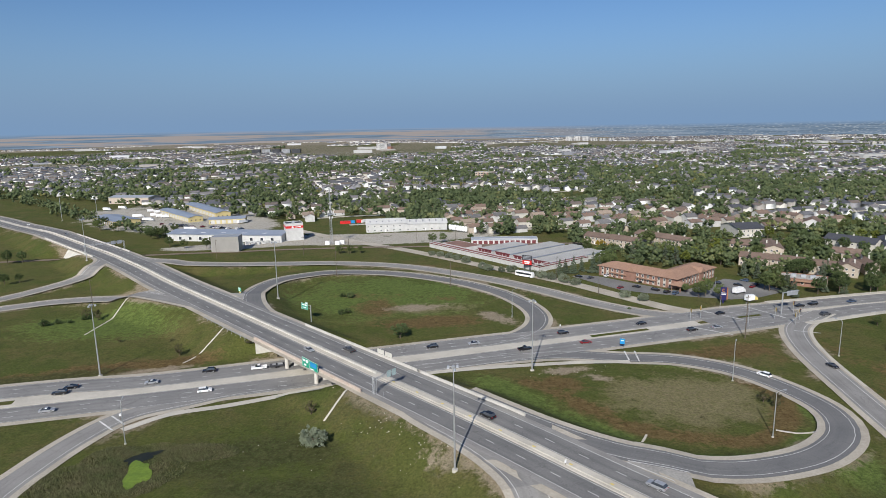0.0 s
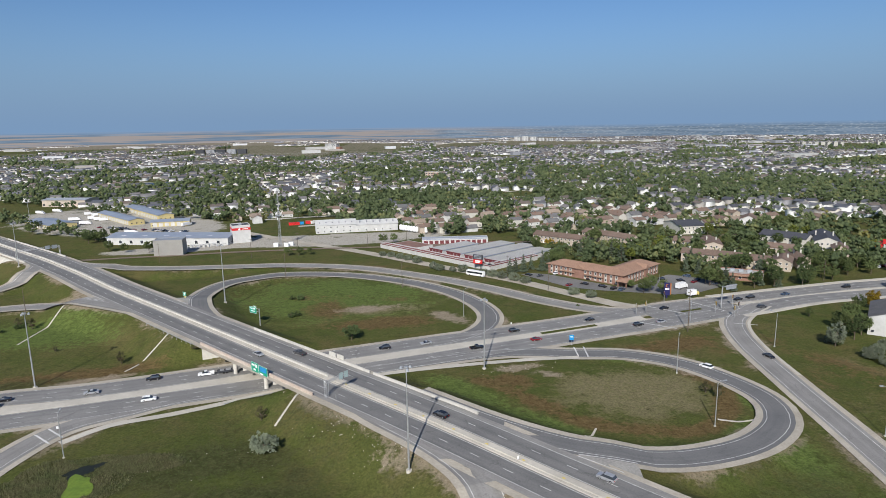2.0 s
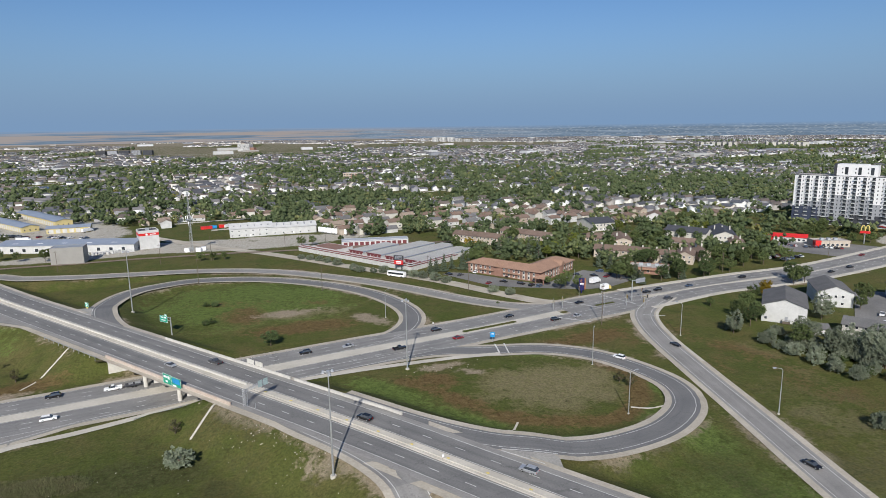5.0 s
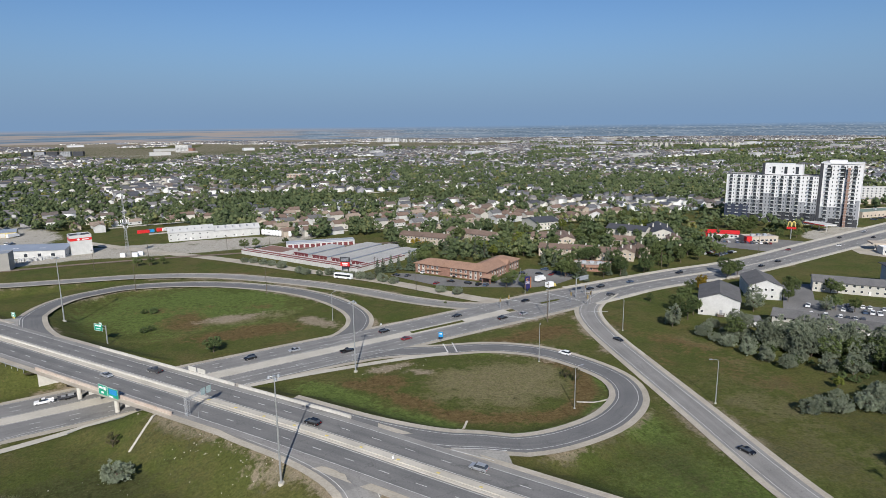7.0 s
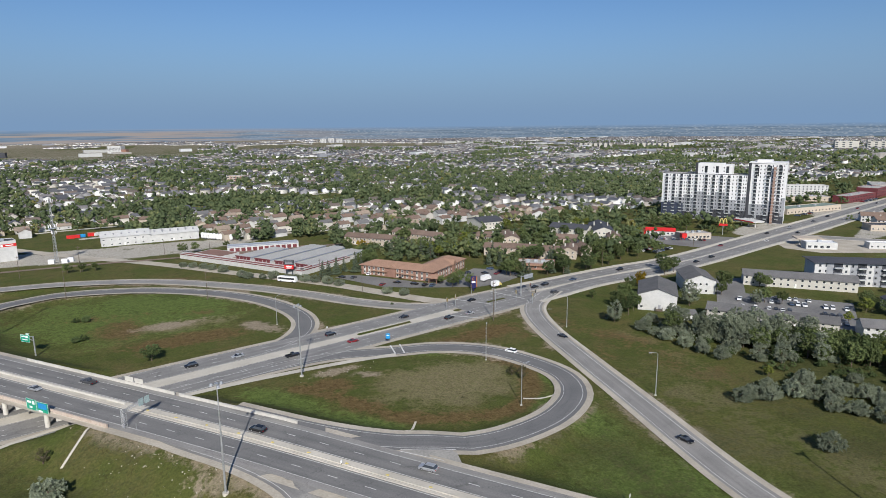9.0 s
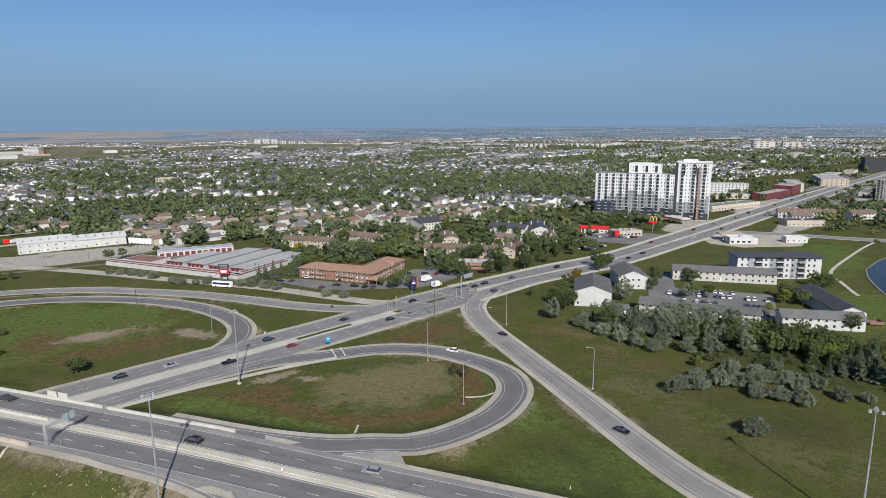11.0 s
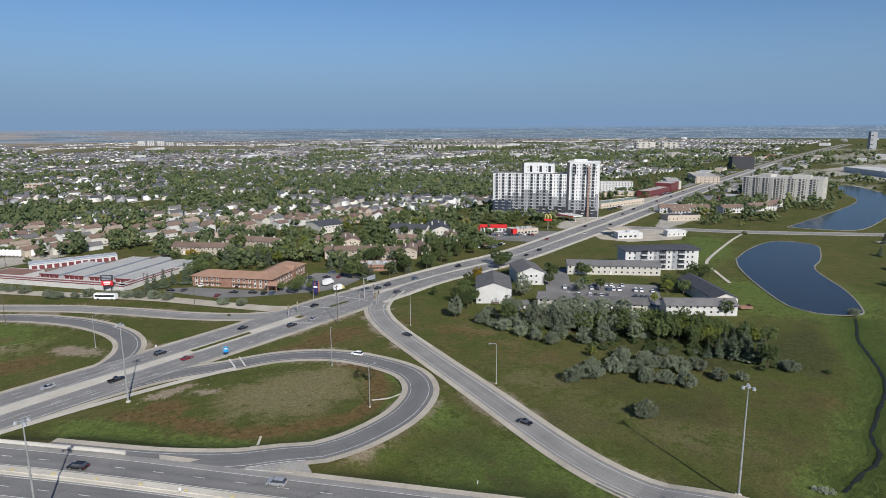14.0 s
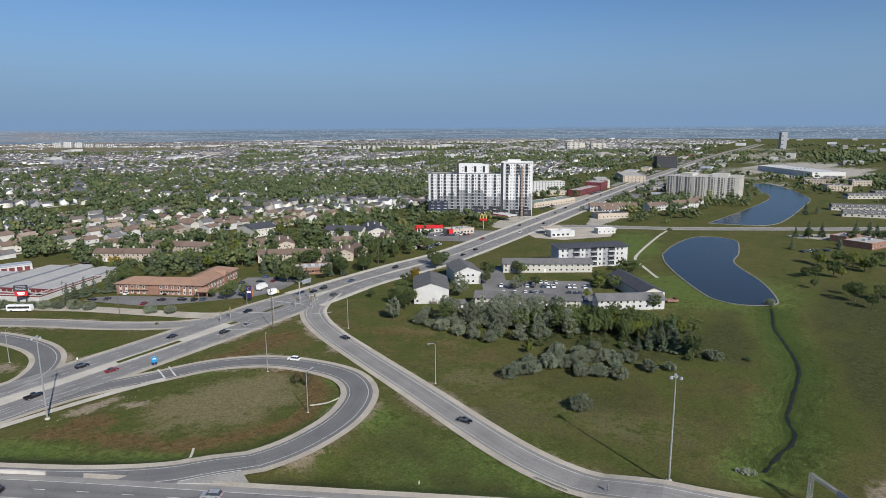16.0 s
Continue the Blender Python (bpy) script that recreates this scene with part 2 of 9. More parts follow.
M_TOWER_D = mk("dark_tower_panel", (0.05, 0.052, 0.06), (0.04, 0.042, 0.05), 0.6, 0.3, 1.5, 0.0)
M_RUBBER = mk("tyre_rubber", (0.02, 0.02, 0.02), (0.03, 0.03, 0.03), 0.8, 1.0, 6.0, 0.0)
M_BARK = mk("bark", (0.1, 0.075, 0.055), (0.14, 0.11, 0.085), 0.95, 1.0, 6.0, 0.4)
M_WATER = mk("pond_water", (0.016, 0.02, 0.022), (0.02, 0.024, 0.026), 0.2, 0.02, 0.6, 0.12, spec=0.21)
M_DARKWATER = mk("creek_water", (0.014, 0.016, 0.014), (0.022, 0.026, 0.018), 0.5, 0.1, 1.0, 0.1, spec=0.2)
M_ALGAE = mk("pond_algae", (0.15, 0.22, 0.03), (0.1, 0.16, 0.025), 0.9, 0.3, 1.2, 0.1)


def let_through(m, share=0.3):
    """Thin leaves pass part of the light on to their far side."""
    n, l = nodes_of(m)
    bsdf, out_ = n["Principled BSDF"], n["Material Output"]
    thin_ = n.new("ShaderNodeBsdfTranslucent")
    l.new(bsdf.inputs["Base Color"].links[0].from_socket, thin_.inputs["Color"])
    mixed = n.new("ShaderNodeMixShader")
    mixed.inputs[0].default_value = share
    l.new(bsdf.outputs[0], mixed.inputs[1])
    l.new(thin_.outputs[0], mixed.inputs[2])
    l.new(mixed.outputs[0], out_.inputs["Surface"])
    return m


def leaf(name, c1, c2, vary=0.25):
    return let_through(mk(name, c1, c2, 0.85, 0.35, 1.6, 0.2, vary=vary, spec=0.15))


M_LEAF = leaf("green_leaves", (0.088, 0.12, 0.044), (0.135, 0.165, 0.064))
M_LEAF_D = leaf("dark_leaves", (0.062, 0.09, 0.036), (0.096, 0.128, 0.05))
M_LEAF_Y = leaf("yellowing_leaves", (0.16, 0.178, 0.036), (0.12, 0.15, 0.034))
M_LEAF_A = leaf("amber_leaves", (0.28, 0.19, 0.02), (0.2, 0.15, 0.025))
M_LEAF_S = leaf("silver_leaves", (0.235, 0.262, 0.19), (0.155, 0.182, 0.12))
M_NEEDLE = leaf("spruce_needles", (0.085, 0.112, 0.072), (0.125, 0.152, 0.1))
M_BLOOM = leaf("white_flowers", (0.55, 0.55, 0.5), (0.25, 0.28, 0.2))
M_REED = leaf("dry_reeds", (0.13, 0.11, 0.06), (0.08, 0.085, 0.04))


def mk_canopy():
    """Leaves of many trees; each tree has a tone of its own, stored with its vertices."""
    m = mk("town_tree_leaves", (0.5, 0.5, 0.5), (0.5, 0.5, 0.5), 0.9, 0.2, 0.9, 0.15, spec=0.1)
    n, l = nodes_of(m)
    at = n.new("ShaderNodeAttribute")
    at.attribute_name = "tone"
    cr_ = n.new("ShaderNodeValToRGB")
    e = cr_.color_ramp.elements
    e[0].position, e[0].color = 0.0, (0.075, 0.102, 0.05, 1)
    e[1].position, e[1].color = 1.0, (0.2, 0.185, 0.06, 1)
    for q, c in ((0.35, (0.108, 0.142, 0.07, 1)), (0.75, (0.165, 0.195, 0.09, 1)), (0.93, (0.23, 0.235, 0.1, 1))):
        x = e.new(q)
        x.color = c
    l.new(at.outputs["Fac"], cr_.inputs[0])
    h = [x for x in n if x.type == "HUE_SAT"][0]
    l.new(cr_.outputs[0], h.inputs["Color"])
    return let_through(m)


M_FARTREE = mk_canopy()
M_FARROOF = mk("town_roofs", (0.2, 0.18, 0.17), (0.2, 0.18, 0.17), 0.9, 0.1, 1.0, 0.1, island=True,
               palette=[(0.12, 0.122, 0.13), (0.17, 0.14, 0.12), (0.08, 0.083, 0.096), (0.19, 0.182, 0.18), (0.14, 0.118, 0.105), (0.1, 0.106, 0.125), (0.15, 0.153, 0.165)])
M_FARWALL = mk("town_walls", (0.6, 0.6, 0.6), (0.6, 0.6, 0.6), 0.85, 0.1, 1.0, 0.05, island=True,
               palette=[(0.76, 0.755, 0.74), (0.52, 0.49, 0.44), (0.8, 0.8, 0.8), (0.36, 0.34, 0.32), (0.66, 0.64, 0.6), (0.28, 0.28, 0.3), (0.74, 0.74, 0.73)])


# ---- building blocks ----
class Shape:
    """Collects vertices and faces of one part."""

    def __init__(self):
        self.v, self.f = [], []

    def add(self, verts, faces):
        k = len(self.v)
        self.v += [tuple(p) for p in verts]
        self.f += [tuple(i + k for i in q) for q in faces]
        return self

    def box(self, x0, y0, z0, x1, y1, z1, taper=0.0):
        t = taper
        return self.add([(x0, y0, z0), (x1, y0, z0), (x1, y1, z0), (x0, y1, z0), (x0 + t, y0 + t, z1), (x1 - t, y0 + t, z1), (x1 - t, y1 - t, z1), (x0 + t, y1 - t, z1)],
                        [(3, 2, 1, 0), (4, 5, 6, 7), (0, 1, 5, 4), (1, 2, 6, 5), (2, 3, 7, 6), (3, 0, 4, 7)])

    def prism(self, outline, y0, y1):
        """An outline in x and z, drawn out along y."""
        n = len(outline)
        verts = [(x, y0, z) for x, z in outline] + [(x, y1, z) for x, z in outline]
        return self.add(verts, [tuple(range(n)), tuple(range(2 * n - 1, n - 1, -1))] + [(i, i + n, (i + 1) % n + n, (i + 1) % n) for i in range(n)])

    def slab(self, outline, z0, z1):
        """An outline in x and y, drawn out along z."""
        n = len(outline)
        verts = [(x, y, z0) for x, y in outline] + [(x, y, z1) for x, y in outline]
        return self.add(verts, [tuple(range(n - 1, -1, -1)), tuple(range(n, 2 * n))] + [(i, (i + 1) % n, (i + 1) % n + n, i + n) for i in range(n)])

    def tube(self, p, q, r0, r1=None, n=8):
        p, q = Vector(p), Vector(q)
        r1 = r0 if r1 is None else r1
        turn = (q - p).to_track_quat("Z", "Y").to_matrix()
        ring = [turn @ Vector((math.cos(2 * math.pi * k / n), math.sin(2 * math.pi * k / n), 0)) for k in range(n)]
        return self.add([p + r0 * w for w in ring] + [q + r1 * w for w in ring],
                        [tuple(range(n - 1, -1, -1)), tuple(range(n, 2 * n))] + [(k, (k + 1) % n, (k + 1) % n + n, k + n) for k in range(n)])

    def sweep(self, points, r, n=6):
        """One bent round bar along a line of points."""
        pts = [Vector(q) for q in points]
        rings = []
        for k, q in enumerate(pts):
            d = pts[min(k + 1, len(pts) - 1)] - pts[max(k - 1, 0)]
            turn = d.to_track_quat("Z", "Y").to_matrix()
            rings.append([q + turn @ Vector((r * math.cos(2 * math.pi * j / n), r * math.sin(2 * math.pi * j / n), 0)) for j in range(n)])
        faces = [(k * n + j, k * n + (j + 1) % n, (k + 1) * n + (j + 1) % n, (k + 1) * n + j) for k in range(len(pts) - 1) for j in range(n)]
        faces += [tuple(range(n - 1, -1, -1)), tuple((len(pts) - 1) * n + j for j in range(n))]
        return self.add([v for ring in rings for v in ring], faces)

    def gable(self, x0, y0, x1, y1, z0, rise, over=0.5, thick=0.25):
        """A pitched roof with its ridge along x, with overhang and thickness."""
        x0, x1, ym = x0 - over, x1 + over, (y0 + y1) / 2
        drop = over * rise / (ym - y0)
        out_ = [(y0 - over, z0 - drop), (ym, z0 + rise), (y1 + over, z0 - drop), (y1 + over, z0 - drop + thick), (ym, z0 + rise + thick), (y0 - over, z0 - drop + thick)]
        verts = [(x0, y, z) for y, z in out_] + [(x1, y, z) for y, z in out_]
        return self.add(verts, [(0, 1, 4, 5), (1, 2, 3, 4), (11, 10, 7, 6), (10, 9, 8, 7), (5, 4, 10, 11), (4, 3, 9, 10), (1, 0, 6, 7), (2, 1, 7, 8), (0, 5, 11, 6), (3, 2, 8, 9)])

    def hip(self, x0, y0, x1, y1, z0, rise, over=0.6, thick=0.25):
        x0, x1, y0, y1 = x0 - over, x1 + over, y0 - over, y1 + over
        w, h = x1 - x0, y1 - y0
        s = min(w, h) / 2
        a, b = ((x0 + s, (y0 + y1) / 2), (x1 - s, (y0 + y1) / 2)) if w >= h else (((x0 + x1) / 2, y0 + s), ((x0 + x1) / 2, y1 - s))
        z1 = z0 + thick
        verts = [(x0, y0, z0), (x1, y0, z0), (x1, y1, z0), (x0, y1, z0), (x0, y0, z1), (x1, y0, z1), (x1, y1, z1), (x0, y1, z1), (*a, z1 + rise), (*b, z1 + rise)]
        faces = [(3, 2, 1, 0), (0, 1, 5, 4), (1, 2, 6, 5), (2, 3, 7, 6), (3, 0, 4, 7)]
        faces += [(4, 5, 9, 8), (5, 6, 9), (6, 7, 8, 9), (7, 4, 8)] if w >= h else [(4, 5, 8), (5, 6, 9, 8), (6, 7, 9), (7, 4, 8, 9)]
        return self.add(verts, faces)

    def house_walls(self, x0, y0, x1, y1, z0, eave, rise):
        """Walls that end in gables under a ridge along x."""
        ym = (y0 + y1) / 2
        verts = [(x0, y0, z0), (x1, y0, z0), (x1, y1, z0), (x0, y1, z0), (x0, y0, eave), (x1, y0, eave), (x1, y1, eave), (x0, y1, eave), (x0, ym, eave + rise), (x1, ym, eave + rise)]
        return self.add(verts, [(3, 2, 1, 0), (0, 1, 5, 4), (2, 3, 7, 6), (1, 2, 6, 9, 5), (3, 0, 4, 8, 7), (4, 5, 9, 8), (6, 7, 8, 9)])

    def mesh(self, name):
        me = bpy.data.meshes.new(name)
        me.from_pydata(self.v, [], self.f)
        me.update()
        return me


def part(name, shape, material, parent=None, label="", m=None):
    me = shape if isinstance(shape, bpy.types.Mesh) else shape.mesh(name)
    if material and not me.materials:
        me.materials.append(material)
    ob = new(name, me)
    ob.parent = parent
    if m is not None:
        ob.matrix_basis = m
    return tagged(ob, label)


def thing(name, m, label, category, group="", kind=""):
    ob = new(name)
    ob.empty_display_size = 0.5
    ob.matrix_basis = m
    return tagged(ob, label, category, group, kind)


def smooth_line(points, step=4.0):
    """A Catmull-Rom line through points of any dimension, with samples about step apart."""
    p = [np.array(q, float) for q in points]
    p = [2 * p[0] - p[1]] + p + [2 * p[-1] - p[-2]]
    outp = []
    for k in range(1, len(p) - 2):
        n = max(1, int(np.linalg.norm((p[k + 1] - p[k])[:2]) / step))
        for j in range(n):
            t = j / n
            outp.append(0.5 * (2 * p[k] + (p[k + 1] - p[k - 1]) * t + (2 * p[k - 1] - 5 * p[k] + 4 * p[k + 1] - p[k + 2]) * t * t + (3 * p[k] - p[k - 1] - 3 * p[k + 1] + p[k + 2]) * t ** 3))
    return np.array(outp + [p[-2]])


def side_of(line):
    d = np.gradient(line[:, :2], axis=0)
    d /= np.linalg.norm(d, axis=1)[:, None] + 1e-9
    return np.stack([-d[:, 1], d[:, 0]], 1)


def ribbon(name, line, lo, hi, lift, material, parent=None, label="", thick=0.0):
    """A strip along a line of (x, y, z), from lo to hi metres to its left, with a uv in metres. With thick it is a solid kerb."""
    n, k = side_of(line), len(line)
    lo, hi = np.broadcast_to(lo, k), np.broadcast_to(hi, k)
    a = np.c_[line[:, :2] + n * hi[:, None], line[:, 2] + lift]
    b = np.c_[line[:, :2] + n * lo[:, None], line[:, 2] + lift]
    along = np.r_[0, np.cumsum(np.linalg.norm(np.diff(line[:, :2], axis=0), axis=1))]
    cols, across = [a, b], [hi, lo]
    if thick:
        dn = np.array([0, 0, thick])
        cols, across = [a - dn, a, b, b - dn], [hi, hi, lo, lo]
    w = len(cols)
    verts = np.stack(cols, 1).reshape(-1, 3)
    uvs = np.stack([np.stack([c, along], 1) for c in across], 1).reshape(-1, 2)
    faces = [(i * w + j, i * w + j + 1, (i + 1) * w + j + 1, (i + 1) * w + j) for i in range(k - 1) for j in range(w - 1)]
    if thick:
        faces += [(0, 3, 2, 1), tuple((k - 1) * w + j for j in range(4))]
    me = bpy.data.meshes.new(name)
    me.from_pydata(verts.tolist(), [], faces)
    layer = me.uv_layers.new(name="uv")
    idx = np.empty(len(me.loops), np.int32)
    me.loops.foreach_get("vertex_index", idx)
    layer.data.foreach_set("uv", uvs[idx].ravel().astype(np.float32))
    me.materials.append(material)
    ob = new(name, me)
    ob.parent = parent
    return tagged(ob, label)


def dashes(name, line, offsets, lift, parent, material=None, on=3.0, cycle=10.6, width=0.1, skip=()):
    """Broken lane lines as one marking."""
    sh = Shape()
    n = side_of(line)
    along = np.r_[0, np.cumsum(np.linalg.norm(np.diff(line[:, :2], axis=0), axis=1))]

    def at(s, o):
        p = [np.interp(s, along, line[:, c]) for c in range(3)]
        q = [np.interp(s, along, n[:, c]) for c in range(2)]
        return (p[0] + q[0] * o, p[1] + q[1] * o, p[2] + lift)
    for o in offsets:
        for j, s in enumerate(np.arange(cycle * 0.3, along[-1] - on, cycle)):
            if any(lo <= s <= hi for lo, hi in skip):
                continue
            sh.add([at(s, o + width), at(s, o - width), at(s + on, o - width), at(s + on, o + width)], [(0, 1, 2, 3)])
    return part(name, sh, material or M_PAINT, parent)


# ---- the plan of the roads ----
D = np.array([0.6816, -0.7317])           # along the overpass highway, towards the camera's side
N = np.array([0.7317, 0.6816])            # to its left, north-east


def on_highway(s, off=0.0):
    bend = np.interp(s, [-1400, -1000, -770, -686, -589, -506, -460, -398, -340, -280, 400], [-100, -42, -18, -11.5, -6, -2, 0.3, 0.6, -1, -0.6, 0])
    p = D * s + N * (117.4 + bend + off)
    return float(p[0]), float(p[1])


def highway_z(s):
    return float(np.interp(s, [-900, -700, -600, -430, -350, -110, -60, 150], [0.4, 3.5, 7.2, 7.2, 7.0, 7.0, 5.6, 0.3]))


HIGHWAY = smooth_line([(*on_highway(s), highway_z(s)) for s in list(range(-1300, -800, 100)) + list(range(-800, 301, 25))], 5.0)
HALF = 11.4


def arterial(points):
    return smooth_line([(x, y, 0.0) for x, y in points], 5.0)


ART_N = arterial([(-420, 128), (-300, 164), (-155, 203), (-109, 211), (-66, 223), (-37, 232), (15, 247), (52, 257), (92, 269), (138, 284), (183, 294), (240, 306), (300, 316), (399, 349), (547, 399), (803, 484), (1139, 592), (1900, 830), (3200, 1190)])
ART_S = arterial([(-420, 108), (-300, 145), (-143, 185), (-102, 195), (-61, 206), (-35, 213.5), (3, 224.5), (48, 238), (99, 253), (142, 266), (175, 276), (212, 287), (278, 297), (363, 322), (502, 367), (722, 441), (981, 525), (1900, 806), (3200, 1165)])
ART_MID = arterial([(-420, 118), (-150, 194), (-36, 223), (48, 247), (140, 275)])


def ramp(points, step=4.0):
    """A ramp's centre line; near the highway it takes on the highway's height."""
    line = smooth_line(points, step)
    s = line[:, :2] @ D
    off = np.abs(line[:, :2] @ N - 117.4 - np.interp(s, [-770, -686, -589, -506, -460, -398, -340, -280], [-18, -11.5, -6, -2, 0.3, 0.6, -1, -0.6]))
    near = np.clip((HALF + 15 - off) / 7, 0, 1) * np.where(s > 0, 1.0, np.clip((line[:, 2] - 0.8) / 2, 0, 1))
    hz = np.array([highway_z(v) for v in s])
    line[:, 2] = line[:, 2] * (1 - near) + (hz - 0.16) * near
    return line


RAMPS = {
    "loop_south": (ramp([(-20, 216, 0), (10, 224.5, 0), (32, 229.5, 0), (48, 230.6, 0), (68, 226.5, 0), (88, 223, 0), (105, 212, 0), (115, 195, 0), (118.5, 178, 0.2), (113, 163, 0.7), (100, 151, 1.5), (85, 144, 2.4), (69, 141, 3.3), (51, 143.5, 4.4), (38, 150, 5.5), (22, 163, 6.6), (5, 181, 7)]), 4.3),
    "loop_north": (ramp([(-40, 219, 7), (-61, 242, 7), (-79, 265, 6.8), (-92, 289, 6.3), (-99, 317, 5.3), (-95, 345, 4.0), (-83, 363, 2.6), (-65, 375, 1.4), (-30, 373, 0.3), (5, 353, 0), (29, 327, 0), (42, 299, 0), (44, 276, 0), (35, 257, 0), (17, 245.5, 0), (-8, 237, 0)]), 4.3),
    "ramp_north": (ramp([(-245, 444, 7.2), (-224, 420, 7.2), (-198, 398, 6.8), (-176, 391, 5.8), (-140, 392, 4), (-105, 398, 2.4), (-69, 403, 1), (-24, 393, 0.1), (22, 360, 0), (51, 331, 0), (75, 302, 0), (97, 283, 0), (118, 276, 0)]), 4.2),
    "ramp_west": (ramp([(-330, 262, 0), (-270, 292, 0), (-230, 310, 0), (-206, 319, 0.8), (-175, 318, 2.2), (-138, 300, 4.4), (-107, 279, 6), (-84, 256, 6.9), (-62, 232, 7)]), 4.2),
    "ramp_far_west": (ramp([(-300, 255, 0), (-262, 305, 0), (-243, 329, 0), (-230, 348, 1), (-220, 365, 2.6), (-218, 384, 4.6), (-224, 402, 6), (-240, 423, 7), (-262, 446, 7.2)]), 4.0),
    "ramp_south": (ramp([(-44, 210, 7), (-28, 193, 7), (-15, 179.5, 6.9), (-5, 166, 6.4), (6, 153, 5.2), (14, 142, 4), (19, 131, 2.8), (21, 115, 1.5), (18, 95, 0.4), (8, 60, 0), (-10, 20, 0)]), 4.6),
    "ramp_southwest": (ramp([(-60, 205, 0), (-75, 200, 0), (-86, 193.5, 0), (-98, 187, 0), (-104, 180, 0), (-107.5, 171, 0), (-110, 161, 0), (-111.5, 151, 0), (-112.5, 141, 0), (-112, 115, 0), (-108, 70, 0)]), 4.0),
    "ramp_east": (ramp([(178, 281, 0), (161, 267, 0), (149.5, 252, 0), (141, 226, 0), (134.5, 188, 0), (128.5, 149, 0), (124, 122, 0), (121.5, 104, 0), (121, 90, 0), (123, 77, 0), (128, 62, 0), (140, 40, 0.2), (160, 12, 0.4), (200, -40, 0.3)]), 4.4),
}
FRONTAGE = smooth_line([(-140, 560, 0), (-75, 493, 0), (-27, 449, 0), (24, 394, 0), (68, 347, 0), (93, 313, 0), (110, 290, 0), (122, 281, 0)], 5)
PATH = smooth_line([(-98, 174, 0), (-88, 184, 0), (-72, 189.5, 0), (-55, 197, 0), (-45, 202, 0), (-34, 206.5, 0), (-18, 211.5, 0), (-6, 214.5, 0), (13, 218, 0), (34, 220.5, 0), (52, 222, 0), (70, 222, 0)], 3)
POND_ROAD = smooth_line([(408, 352, 0), (440, 345, 0), (472, 314, 0), (516, 253, 0), (581, 184, 0), (637, 129, 0), (760, 20, 0)], 6)
PARK_PATH = smooth_line([(500, 254, 0), (461, 243, 0), (385, 217, 0), (366, 204, 0), (348, 187, 0), (336, 175, 0)], 4)
RAIL = smooth_line([(420, 470, 0), (150, 466, 0), (-19, 462, 0), (-58, 463, 0), (-122, 459, 0), (-160, 453, 0), (-194, 450, 0), (-292, 434, 0), (-420, 412, 0), (-900, 330, 0)], 8)
CREEK = smooth_line([(320, 106, 0), (308, 101, 0), (288.9, 93.8, 0), (275.5, 86.0, 0), (256.8, 75.1, 0), (243.6, 68.9, 0), (232.2, 65.7, 0), (216.8, 62.5, 0), (209.3, 60.4, 0), (201.5, 59.1, 0), (195.6, 56.5, 0), (189.3, 52.9, 0), (183.4, 51.3, 0), (175.9, 51.7, 0), (168.6, 51.4, 0), (164.7, 51.3, 0), (161.5, 51.4, 0)], 1.6)
POND = smooth_line([(402, 207, 0), (440, 218, 0), (483, 223, 0), (497, 210, 0), (492, 193, 0), (468, 181, 0), (440, 170, 0), (409, 160, 0), (370, 129, 0), (341, 111, 0), (326, 106, 0), (314, 116, 0), (313, 128, 0), (320, 140, 0), (350, 169, 0), (378, 192, 0), (402, 207, 0)], 4)
LAKE = smooth_line([(566, 248, 0), (574, 224, 0), (596, 203, 0), (660, 209, 0), (759, 228, 0), (829, 243, 0), (881, 266, 0), (948, 305, 0), (1008, 350, 0), (1010, 372, 0), (960, 358, 0), (895, 324, 0), (848, 296, 0), (787, 277, 0), (673, 260, 0), (566, 248, 0)], 6)

# ---- the ground: one sheet with its embankments ----
def spread(lo, hi, step, far, grow=1.16):
    mid = list(np.arange(lo, hi + step / 2, step))
    up, d = [mid[-1]], step
    while up[-1] < far:
        d = min(d * grow, 400)
        up.append(up[-1] + d)
    down, d = [mid[0]], step
    while down[-1] > -far:
        d = min(d * grow, 400)
        down.append(down[-1] - d)
    return np.array(down[:0:-1] + mid + up[1:])


def nearest(pts, line, reach):
    """For each point, the least distance to a line and the line's height there (only points near the line's box)."""
    dist, z = np.full(len(pts), 1e6), np.zeros(len(pts))
    lo, hi = line[:, :2].min(0) - reach, line[:, :2].max(0) + reach
    pick = np.where(((pts > lo) & (pts < hi)).all(1))[0]
    a, b = line[:-1], line[1:]
    ab = (b - a)[:, :2]
    ll = (ab ** 2).sum(1) + 1e-9
    for k in range(0, len(pick), 4000):
        idx = pick[k:k + 4000]
        ap = pts[idx][:, None, :] - a[None, :, :2]
        t = np.clip((ap * ab).sum(2) / ll, 0, 1)
        dd = np.hypot(ap[..., 0] - t * ab[:, 0], ap[..., 1] - t * ab[:, 1])
        j = dd.argmin(1)
        r = np.arange(len(idx))
        dist[idx], z[idx] = dd[r, j], a[j, 2] + t[r, j] * (b[j, 2] - a[j, 2])
    return dist, z


def inside(pts, line):
    """Which points lie inside a closed line."""
    x, y = pts[:, 0], pts[:, 1]
    res = np.zeros(len(pts), bool)
    for (x0, y0), (x1, y1) in zip(line[:-1, :2], line[1:, :2]):
        cross = ((y0 > y) != (y1 > y)) & (x < (x1 - x0) * (y - y0) / (y1 - y0 + 1e-12) + x0)
        res ^= cross
    return res


